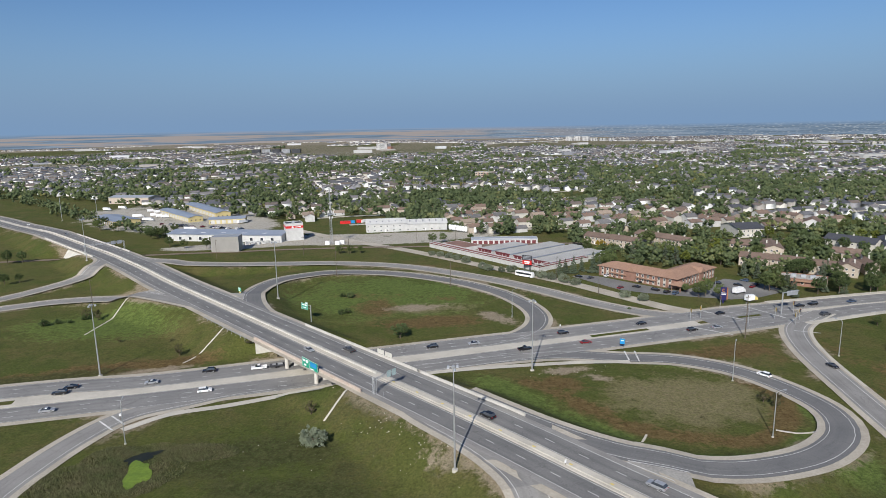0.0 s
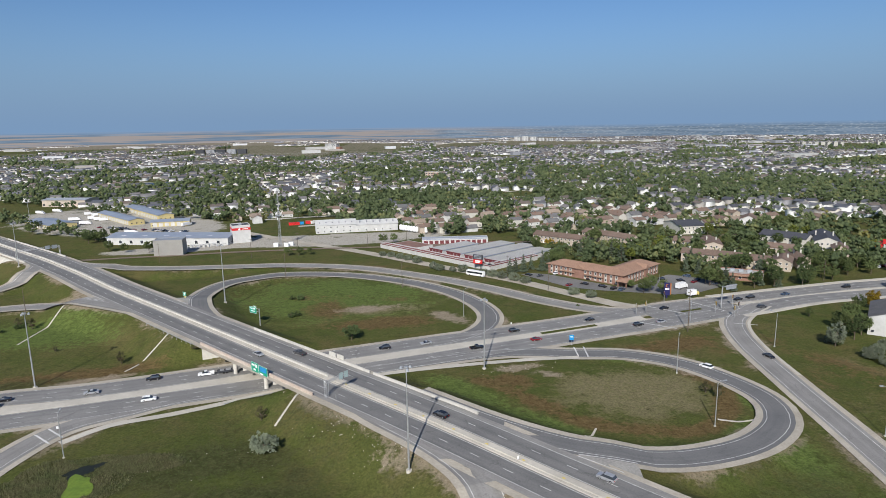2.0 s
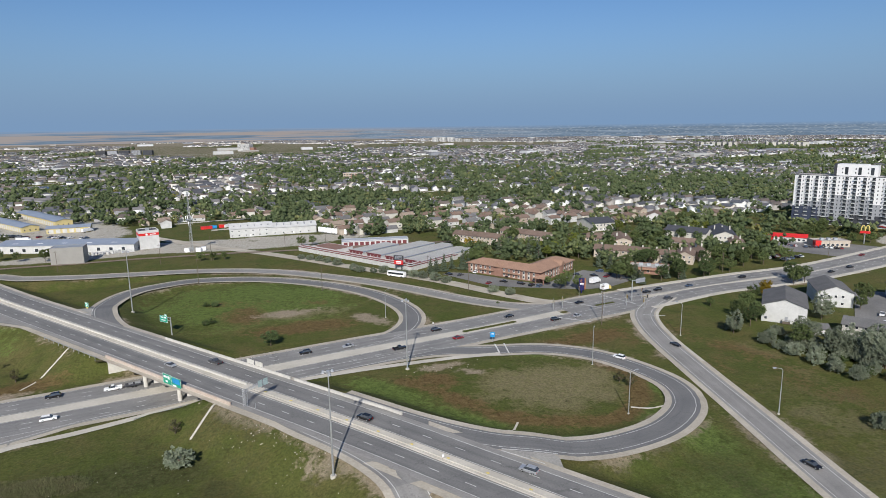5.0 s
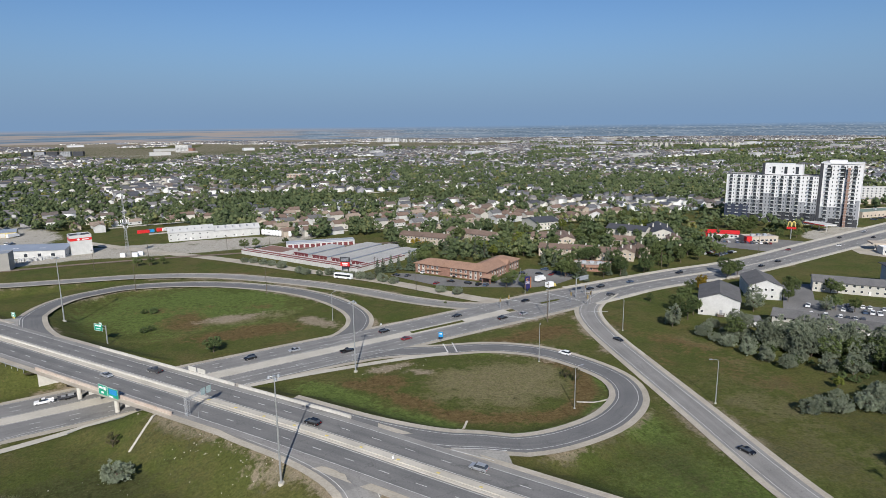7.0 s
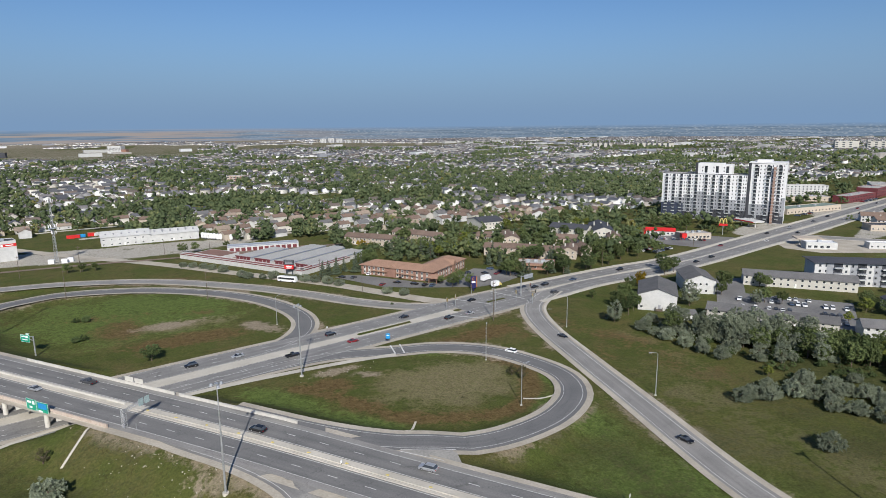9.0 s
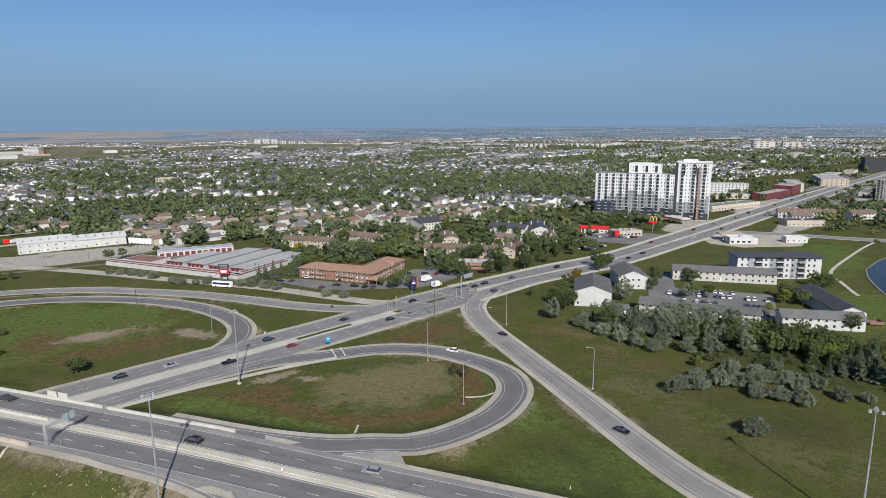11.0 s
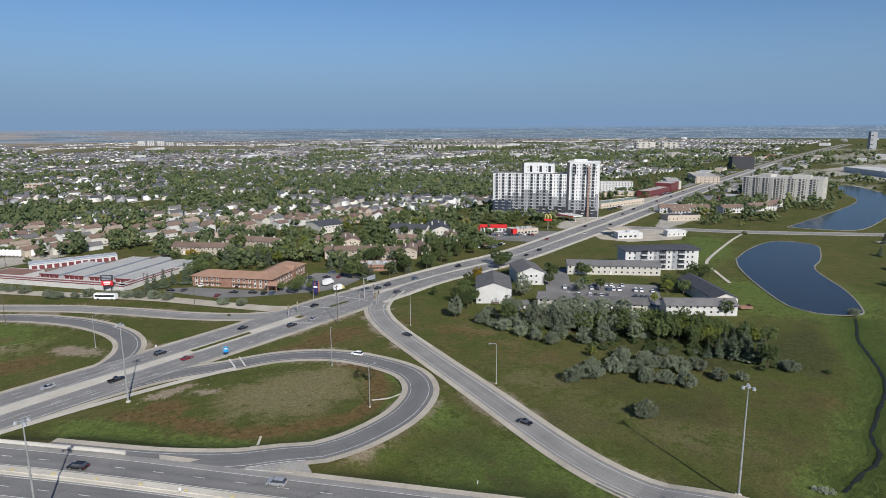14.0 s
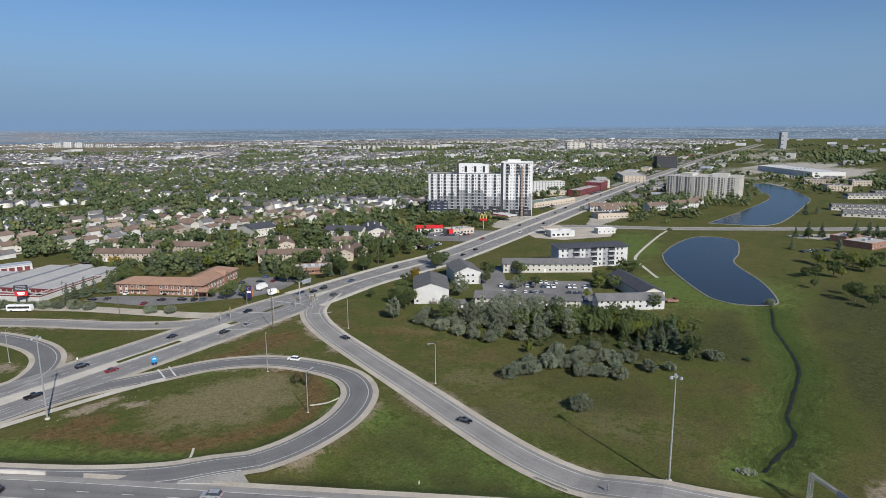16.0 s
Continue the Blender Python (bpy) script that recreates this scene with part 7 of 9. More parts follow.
KINDS = {
    "green": [tree_master("tree", 11 + k, 9.0, 3.6, M_LEAF, "leafy green deciduous tree", n=95, lump=0.5, per=13) for k in range(4)],
    "dark": [tree_master("tree", 21 + k, 9.5, 3.4, M_LEAF_D, "dense dark green tree", n=95, lump=0.5, per=13) for k in range(3)],
    "yellow": [tree_master("tree", 31, 8.5, 3.2, M_LEAF_Y, "tree with leaves turning yellow-green", n=70), tree_master("tree", 32, 9.0, 3.4, M_LEAF_Y, "tree with leaves turning yellow-green", n=70)],
    "amber": [tree_master("tree", 33, 7.5, 3.0, M_LEAF_A, "tree in amber autumn leaves", n=70)],
    "silver": [tree_master("silver_shrub", 41 + k, 4.6, 3.2, M_LEAF_S, "rounded silver-leaved olive shrub", "shrub", "silver shrubs", n=120, low=0.02, per=18, lump=0.33) for k in range(3)],
    "tall_silver": [tree_master("tree", 46 + k, 11.5, 4.2, M_LEAF_S, "tall grey-green willow with open crown", n=125, low=0.08, per=18, lump=0.33) for k in range(2)],
    "bush": [tree_master("bush", 51, 3.2, 2.4, M_LEAF_D, "low dark green bush", "shrub", "bushes", n=45, low=0.02)],
    "bloom": [tree_master("flowering_bush", 57, 2.4, 1.3, M_BLOOM, "bush full of white flowers by the creek", "shrub", "bushes", n=40, low=0.02, per=24, lump=0.4)],
    "dry": [tree_master("bare_shrub", 55, 5.0, 2.0, M_REED, "thin greyish half-bare shrub", "shrub", "bushes", n=34, low=0.08, per=22, lump=0.4)],
    "spruce": [spruce_master(61, 11.0, 2.9), spruce_master(62, 12.5, 2.7)],
}
USED = {}
TREE_RNG = random.Random(5)


def built_over(x, y, margin=1.0):
    return not clear_of_buildings(np.array([[x, y]], float), margin, -1.0)[0]


def plant(kind, x, y, size=1.0, tall=1.0):
    if size > 0.6 and math.hypot(x, y) > 300 and built_over(x, y):
        return
    masters = KINDS[kind]
    k = TREE_RNG.randrange(len(masters))
    m = pose(x, y, height_at(x, y), 0, 0, TREE_RNG.uniform(0, 360))
    s = size * TREE_RNG.uniform(0.88, 1.12)
    if USED.get((kind, k)):
        ob = copy_thing(masters[k], m)
    else:
        ob = masters[k]
        USED[kind, k] = True
    ob.matrix_basis = m @ Matrix.Diagonal((s, s, s * tall, 1))


def plant_all(kind, rows):
    for r in rows:
        plant(kind, *r)


# first uses in sight, then the rest
plant_all("dark", [(-19, 254, 1.12, 0.62), (-303, 423, 1.0), (-296, 428, 0.9), (-263, 362, 0.7), (226, 101, 0.9), (-258, 368, 0.6), (404, 111, 0.9), (411, 104, 1.0), (398, 115, 0.8), (374, 103, 0.7), (373, 87, 0.75), (352, 71, 0.9), (360, 80, 1.0), (545, 158, 0.8), (276, 145, 0.45), (187, 228, 0.95), (208, 353, 1.15), (200, 344, 1.1), (206, 338, 1.2), (228, 318, 1.1), (222, 312, 1.0)])
plant_all("bush", [(-50, 321, 1.0), (-50, 290, 0.9), (-54, 322, 0.7), (-47, 292, 0.7), (-188, 280, 0.9), (-183, 283, 0.8), (-178, 284, 0.6), (-174, 289, 0.8), (500, 252, 1.0), (90, 290, 0.4), (118, 320, 0.5)])
plant_all("dry", [(-42, 180, 0.9), (-107, 238, 1.0), (-167, 288, 1.0), (-175, 292, 1.0), (170, 136, 0.75), (104, 182, 0.9), (102, 186, 0.8), (-140, 255, 0.4)])
plant_all("silver", [(-38, 163, 1.12), (157, 105, 1.0), (-8, 428, 0.7), (-2, 424, 0.8), (4, 417, 0.9), (9, 411, 0.8), (15, 402, 1.0), (25, 383, 1.0), (28, 378, 0.9), (42, 372, 0.9), (49, 364, 0.8), (53, 361, 0.9), (58, 356, 0.9), (63, 352, 0.9), (69, 345, 1.0), (74, 338, 0.8), (94, 311, 0.9), (101, 304, 0.8), (36, 374, 0.7)])
plant_all("silver", [(160, 137, 0.9), (165, 137, 1.0), (169, 134, 0.95), (182, 129, 1.1), (186, 126, 1.1), (184, 116, 1.0), (188, 110, 1.05), (180, 121, 1.0), (193, 127, 1.1), (192, 140, 1.1), (198, 122, 1.0), (204, 116, 0.9), (178, 133, 1.0), (174, 140, 0.9), (185, 136, 1.1), (196, 133, 1.0), (175, 225, 1.0), (178, 207, 0.9), (178, 200, 0.9), (179, 193, 1.0), (180, 184, 1.0), (181, 176, 1.0), (183, 168, 0.9), (229, 94, 0.9), (231, 97, 0.7), (202, 106, 0.9), (208, 101, 0.7), (190, 215, 0.8), (186, 190, 0.9), (324, 108, 0.8)])
plant_all("tall_silver", [(204, 192, 0.85), (210, 187, 0.95), (216, 181, 1.05), (212, 172, 0.9), (207, 180, 0.8), (220, 172, 1.0), (226, 166, 1.0), (222, 178, 0.9), (200, 184, 0.75), (196, 176, 0.7), (203, 168, 0.8), (214, 160, 0.85), (192, 160, 0.7), (199, 155, 0.75), (224, 228, 1.15), (255, 216, 0.7)])
plant_all("spruce", [(70, 364, 0.9), (74, 367, 1.0), (79, 367, 1.05), (85, 372, 0.95), (91, 368, 1.1), (96, 373, 0.9), (132, 402, 1.1), (138, 396, 1.2), (143, 391, 1.15), (148, 386, 1.2), (127, 408, 1.0), (175, 352, 1.0), (180, 346, 1.05), (200, 316, 0.95), (207, 310, 0.85), (224, 113, 0.8), (227, 109, 0.85), (229, 106, 0.85), (222, 118, 0.75), (226, 116, 0.8), (230, 111, 0.75), (218, 120, 0.7), (486, 151, 0.9), (550, 160, 1.2), (556, 152, 1.2), (540, 166, 1.0), (586, 136, 1.2), (592, 128, 1.2), (598, 124, 1.0), (510, 127, 0.9), (690, 205, 1.1), (700, 198, 1.0)])
plant_all("bloom", [(157, 54, 0.8), (158.5, 52.5, 0.6), (156.5, 56, 0.5)])
plant_all("amber", [(226, 267, 0.8), (112, 432, 1.0), (118, 428, 0.9)])
plant_all("yellow", [(184, 148, 0.55), (240, 140, 0.9), (232, 137, 0.8), (239, 132, 0.8), (412, 100, 0.8), (245, 136, 0.8), (297, 163, 1.0), (268, 178, 0.7), (290, 185, 0.9), (330, 395, 0.9), (310, 452, 1.0), (316, 446, 1.0), (250, 470, 1.0), (440, 95, 0.9)])
plant_all("green", [(203, 251, 0.9), (190, 240, 1.0), (197, 246, 0.85), (189, 259, 0.5), (264, 288, 1.0), (258, 284, 0.9), (253, 236, 0.85), (262, 217, 0.8), (268, 212, 0.8), (308, 186, 0.9), (300, 192, 0.85), (313, 180, 0.85), (294, 178, 0.8), (336, 199, 0.9), (343, 192, 0.8), (231, 152, 0.85), (233, 145, 0.9), (238, 147, 0.9), (227, 156, 0.8), (246, 128, 0.8), (226, 130, 0.7), (230, 124, 0.75), (252, 152, 0.7), (236, 160, 0.8), (373, 72, 0.9), (380, 66, 0.9), (440, 92, 1.1), (136, 312, 1.0), (141, 306, 0.9), (131, 308, 0.8), (128, 318, 0.6), (172, 322, 0.9), (178, 316, 1.0), (100, 384, 1.1), (106, 380, 1.0), (107, 390, 1.0), (-8, 474, 0.9), (0, 478, 0.8), (22, 486, 0.7), (-60, 442, 0.6), (-67, 441, 0.6), (-75, 440, 0.7), (-200, 472, 0.8), (-214, 478, 0.9), (-240, 520, 0.9), (-255, 530, 0.8), (-300, 560, 1.0), (-318, 570, 1.0), (-330, 585, 0.9), (370, 395, 0.9), (385, 410, 1.0), (402, 418, 1.1), (410, 428, 1.0), (420, 436, 1.0), (375, 428, 1.0), (430, 420, 0.8), (318, 385, 0.9), (308, 370, 1.0), (300, 360, 1.0), (284, 342, 0.9), (268, 338, 1.0), (262, 330, 0.9), (244, 328, 0.9)])


def thicket(rng, centre, spread_xy, turn, count, kinds, sizes):
    c, s = math.cos(radians(turn)), math.sin(radians(turn))
    for _ in range(count):
        u, v = rng.gauss(0, 0.5) * spread_xy[0], rng.gauss(0, 0.5) * spread_xy[1]
        plant(rng.choice(kinds), centre[0] + u * c - v * s, centre[1] + u * s + v * c, rng.uniform(*sizes))


plant_all("green", [(240, 350, 0.85), (227, 314, 0.92), (274, 364, 0.99), (245, 320, 1.06), (268, 341, 0.85), (281, 347, 0.92), (277, 331, 0.99), (295, 333, 1.06), (204, 253, 0.85), (217, 264, 0.92), (194, 233, 0.99), (263, 244, 1.06), (404, 401, 0.85), (386, 374, 0.92), (402, 373, 0.99), (387, 403, 1.06), (383, 415, 0.85), (390, 433, 0.92), (323, 396, 0.99), (356, 450, 1.06), (375, 448, 0.85), (357, 484, 0.92), (335, 472, 0.99), (327, 497, 1.06), (342, 500, 0.85), (277, 515, 0.92), (292, 517, 0.99), (173, 319, 1.06), (180, 325, 0.85)])
plant_all("dark", [(207, 357, 0.95), (219, 354, 1.02), (259, 424, 1.09), (205, 311, 1.16), (194, 311, 0.95), (263, 445, 1.02), (264, 293, 1.09), (267, 286, 1.16), (294, 389, 0.95)])
plant_all("spruce", [(216, 344, 0.90), (179, 307, 0.97), (179, 314, 1.04)])
plant_all("amber", [(232, 274, 1.0)])
plant_all("green", [(298, 189, 0.85), (304, 188, 0.91), (298, 180, 0.97), (318, 189, 1.03), (340, 198, 0.85), (336, 191, 0.91), (296, 164, 0.97), (303, 165, 1.03), (285, 236, 0.85), (286, 241, 0.91), (275, 144, 0.97)])
plant_all("dark", [(-344, 613, 0.90), (-330, 602, 0.98), (-330, 612, 1.06), (-348, 629, 0.90), (-245, 514, 0.98), (-247, 530, 1.06), (-244, 538, 0.90)])
plant_all("green", [(-181, 468, 0.90), (-240, 521, 0.98), (-239, 548, 1.06), (-303, 574, 0.90)])
plant_all("dark", [(214, 353.5, 1.15), (209, 349, 1.0), (219, 338, 1.0), (243, 343, 0.9)])
plant_all("spruce", [(219, 345, 1.0), (222, 342, 0.9), (188, 372, 0.9)])
plant_all("green", [(190, 345, 0.9), (176, 330, 0.9), (215, 327, 1.0), (212, 322, 0.9), (255, 345, 1.0), (262, 350, 1.0), (266, 358, 1.1), (272, 350, 0.9), (280, 362, 1.1), (240, 372, 1.0), (232, 384, 1.0), (262, 392, 1.0), (205, 395, 1.1), (196, 388, 1.0), (241, 398, 0.9)])
tr_ = random.Random(9)
thicket(tr_, (160, 398), (26, 10), -48, 12, ["green", "green", "dark", "yellow"], (0.8, 1.15))
thicket(tr_, (112, 428), (20, 8), -52, 8, ["green", "dark", "green"], (0.7, 1.1))
thicket(tr_, (245, 410), (24, 14), 20, 10, ["green", "dark", "yellow", "green"], (0.8, 1.2))
thicket(tr_, (300, 420), (30, 22), 20, 14, ["green", "green", "dark", "yellow"], (0.8, 1.2))
thicket(tr_, (180, 440), (50, 18), -30, 14, ["green", "dark", "green", "yellow"], (0.8, 1.2))
thicket(tr_, (203, 176), (34, 9), -55, 34, ["tall_silver", "tall_silver", "silver", "green"], (0.75, 1.1))
thicket(tr_, (188, 196), (22, 5), -72, 12, ["silver", "silver", "bush"], (0.6, 0.9))
thicket(tr_, (226, 150), (20, 9), -60, 22, ["green", "green", "dark"], (0.7, 1.05))
thicket(tr_, (188, 124), (20, 9), -48, 4, ["silver"], (0.7, 0.95))
thicket(tr_, (230, 110), (9, 4), -60, 10, ["spruce"], (0.7, 1.0))
thicket(tr_, (212, 158), (46, 10), -58, 26, ["bush"], (0.5, 1.0))
thicket(tr_, (200, 158), (52, 12), -60, 34, ["bush", "bush", "silver"], (0.4, 0.8))
thicket(tr_, (214, 128), (30, 12), -55, 20, ["bush"], (0.4, 0.8))
thicket(tr_, (237, 136), (22, 8), -62, 28, ["green", "green", "dark", "yellow"], (0.65, 1.0))
thicket(tr_, (455, 100), (40, 14), -50, 10, ["green", "dark", "yellow"], (0.8, 1.1))
thicket(tr_, (560, 118), (30, 10), -50, 12, ["green", "dark", "spruce"], (0.7, 1.0))

# ---- grass tufts and reeds, uncountable ----
rng = np.random.RandomState(3)


def tufts(name, label, n, place, high, material, lean=0.3, slim=1.0):
    """Blades in small sprays, as one sheet of stuff."""
    p = place(n)
    free = np.ones(len(p), bool)
    for line, half in [(HIGHWAY, HALF + 2.4), (ART_N, 8.6), (ART_S, 8.6), (FRONTAGE, 5), (PATH, 1.8)] + [(l_n, h_n + 2.2) for l_n, h_n in RAMPS.values()]:
        free &= nearest(p, line, 20)[0] > half
    p = p[free]
    n = len(p)
    z = ground_height(p)
    ang = rng.rand(n) * 6.283
    w = slim * high * (0.22 + 0.2 * rng.rand(n))
    h = high * (0.6 + 0.8 * rng.rand(n))
    dx, dy = np.cos(ang) * w, np.sin(ang) * w
    lx, ly = rng.normal(size=n) * lean * h, rng.normal(size=n) * lean * h
    v = np.stack([np.c_[p[:, 0] - dx, p[:, 1] - dy, z - 0.05], np.c_[p[:, 0] + dx, p[:, 1] + dy, z - 0.05], np.c_[p[:, 0] + lx, p[:, 1] + ly, z + h]], 1).reshape(-1, 3)
    ob = new(name, mesh_of(name, v, np.arange(3 * n).reshape(-1, 3), material))
    return tagged(ob, label, "grass", kind="stuff")


def in_ovals(ovals):
    def place(n):
        outp = []
        for cx, cy, rx, ry, turn in ovals:
            k = n // len(ovals)
            r, a = np.sqrt(rng.rand(k)), rng.rand(k) * 6.283
            u, v = r * np.cos(a) * rx, r * np.sin(a) * ry
            c, s = math.cos(radians(turn)), math.sin(radians(turn))
            outp.append(np.stack([cx + u * c - v * s, cy + u * s + v * c], 1))
        p = np.concatenate(outp)
        return p[~inside(p, algae) & ~inside(p, marsh_pool)]
    return place


M_REEDS = mk("reed_blades", (0.14, 0.128, 0.068), (0.085, 0.105, 0.04), 0.9, 0.15, 1.0, 0.0, vary=0.45, island=True)
M_CREEKB = mk("lush_creek_blades", (0.1, 0.14, 0.04), (0.08, 0.115, 0.032), 0.9, 0.08, 1.0, 0.0, vary=0.25, island=True)
M_GRASSB = mk("rough_grass_blades", (0.068, 0.09, 0.025), (0.05, 0.07, 0.02), 0.9, 0.08, 1.0, 0.0, vary=0.45, island=True)
tufts("marsh_reeds", "brown and green reeds round the marsh pool", 32000, in_ovals([(-82, 153, 13, 13, 10), (-84, 152, 9, 11, 20), (-99, 146, 10, 8, 0), (-70, 160, 12, 5, 0), (-92, 155, 8, 10, 25), (-86, 143, 14, 7, 10)]), 0.62, M_REEDS, 0.45, 0.4)


def by_creek(n):
    k = rng.randint(0, len(CREEK), n)
    off = rng.normal(size=n) * 5.5
    s = side_of(CREEK)[k]
    off = np.where(rng.rand(n) < 0.25, np.sign(off) * rng.uniform(0.7, 2.2, n), off)
    keep = np.abs(off) > 0.65
    return (CREEK[k, :2] + s * off[:, None] + np.stack([s[:, 1], -s[:, 0]], 1) * rng.uniform(-1.3, 1.3, (n, 1)) + rng.normal(size=(n, 2)) * np.where(np.abs(off) > 2.4, 0.9, 0.1)[:, None])[keep]


tufts("creek_grass", "tall lush grass along the creek", 62000, by_creek, 0.36, M_CREEKB, 0.4)
tufts("field_grass", "rough tussocks of grass in the field", 42000, in_ovals([(215, 95, 70, 40, -20), (255, 60, 60, 30, 20), (98, 118, 22, 40, 15), (-45, 160, 40, 22, -10), (160, 150, 16, 60, 14)]), 0.27, M_GRASSB)

lr = random.Random(77)
rubble = Shape()
for cx, cy, rx, ry, k in ((2, 152, 14, 8, 60), (-14, 166, 12, 6, 40), (-40, 160, 30, 14, 22), (-44, 205, 14, 4, 20), (46, 214, 12, 4, 20)):
    for _ in range(k):
        x, y = lr.gauss(cx, rx * 0.5), lr.gauss(cy, ry * 0.5)
        z, w = height_at(x, y), lr.uniform(0.06, 0.2)
        a_ = lr.uniform(0, 3)
        c_, s_ = math.cos(a_) * w, math.sin(a_) * w
        rubble.slab([(x + c_, y + s_), (x - 0.6 * s_, y + 0.6 * c_), (x - c_, y - s_), (x + 0.7 * s_, y - 0.7 * c_)], z - 0.1, z + lr.uniform(0.06, 0.2))
tagged(part("bank_rubble", rubble, M_CONC), "pale stones and scraps scattered on the grass banks", "rubble", kind="stuff")

# ---- the town, uncountable roofs and trees out to the plain ----
U_, V_ = np.array([0.9613, 0.2756]), np.array([-0.2756, 0.9613])
START = ([-1600, -900, -428, -200, -90, 0, 25, 110, 160, 300, 420, 520, 700, 1139, 2000, 4000], [1500, 1130, 815, 655, 560, 562, 522, 522, 505, 515, 530, 560, 610, 720, 980, 1560])


def art_y(x):
    return np.interp(x, ART_N[:, 0], ART_N[:, 1])


def in_sight(p):
    b = np.degrees(np.arctan2(p[:, 0], p[:, 1]))
    return (b > -41) & (b < 83)


def town_grid():
    """House plots along warped streets: place, turn and distance of each."""
    us, vs = np.arange(-2600, 4200, 16.5), np.arange(300, 4700, 62.0)
    uu, vv = np.meshgrid(us, vs)
    uu, vv = uu.ravel(), vv.ravel()
    cross = ((uu + 71 * np.round(vv / 62)) % 198) < 17
    pl = []
    for off, turn in ((15.0, 0), (-15.0, 180)):
        u = uu + rng.uniform(-2, 2, len(uu))
        v = vv + off + rng.uniform(-2.5, 2.5, len(uu))
        wob = 22 * np.sin(u / 170 + v / 320) + 14 * np.sin(u / 71)
        p = np.outer(u, U_) + np.outer(v + wob, V_)
        pl.append(np.c_[p, np.full(len(u), turn) + np.degrees(np.arctan2(U_[1], U_[0])) + rng.choice((0, 90), len(u), p=(0.7, 0.3))][~cross])
    return np.concatenate(pl)


plots = town_grid()
px, py = plots[:, 0], plots[:, 1]
dist = np.hypot(px, py)
south = py < art_y(px) - 40
keep = in_sight(plots) & (dist < 4650)
keep &= np.where(south, (px > 900) & ~inside(plots[:, :2], LAKE) & ((px > 1560) | (py < 230) | (py > art_y(px) - 90) | (px > 1040) & (py < art_y(px) - 60) & ((px < 1150) | (py < 280))), py > np.interp(px, *START))
wild = soft_noise(px, py, 260, 21)
bear = np.degrees(np.arctan2(px, py))
keep &= np.where(dist > 2700, wild > np.where(bear > 15, 0.38, 0.58), np.where(dist > 1500, wild > 0.24, wild > 0.1))
keep &= np.hypot((px - -407) / 75, (py - 1112) / 48) > 1
keep &= ~((dist > 1950) & (dist < 2250) & (bear < -24))
keep &= ~meadow(bear, dist)
gone = (np.abs(px + 60) < 60) & (py < 640) | (np.hypot(px - 470, py - 430) < 90) | (np.hypot(px - 680, py - 500) < 95) | ((np.abs(py - art_y(px)) < 130) & (px > 500))
plots = plots[keep & ~gone]


def houses(pl):
    """Walls and roofs of all plots at once."""
    n = len(pl)
    d = np.hypot(pl[:, 0], pl[:, 1])
    L, W = rng.uniform(10, 14.5, n), rng.uniform(7.5, 9.5, n)
    E, R = rng.choice((3.0, 3.2, 5.4), n, p=(0.4, 0.25, 0.35)), rng.uniform(1.6, 2.6, n)
    a = np.radians(pl[:, 2])
    ca, sa = np.cos(a), np.sin(a)

    def put(loc):
        x, y = loc[:, :, 0], loc[:, :, 1]
        return np.stack([pl[:, 0:1] + x * ca[:, None] - y * sa[:, None], pl[:, 1:2] + x * sa[:, None] + y * ca[:, None], loc[:, :, 2]], 2).reshape(-1, 3)
    o = np.zeros(n)
    hl, hw_ = L / 2, W / 2
    wall = put(np.stack([np.stack(c, 1) for c in ((-hl, -hw_, o - 0.5), (hl, -hw_, o - 0.5), (hl, hw_, o - 0.5), (-hl, hw_, o - 0.5), (-hl, -hw_, E), (hl, -hw_, E), (hl, hw_, E), (-hl, hw_, E), (-hl, o, E + R), (hl, o, E + R))], 1))
    wf = np.array([(0, 1, 5), (0, 5, 4), (2, 3, 7), (2, 7, 6), (1, 2, 6), (1, 6, 5), (5, 6, 9), (3, 0, 4), (3, 4, 7), (4, 8, 7)])
    wf = (wf[None] + 10 * np.arange(n)[:, None, None]).reshape(-1, 3)
    q = 0.5
    rl_, rw = hl + q, hw_ + q
    e = E - q * R / hw_ + 0.12
    top = E + R + 0.15
    roof = put(np.stack([np.stack(c, 1) for c in ((-rl_, -rw, e), (rl_, -rw, e), (rl_, o, top), (-rl_, o, top), (rl_, rw, e), (-rl_, rw, e))], 1))
    rf = np.array([(0, 1, 2, 3), (3, 2, 4, 5)])
    rf = (rf[None] + 6 * np.arange(n)[:, None, None]).reshape(-1, 4)
    return wall, wf, roof, rf


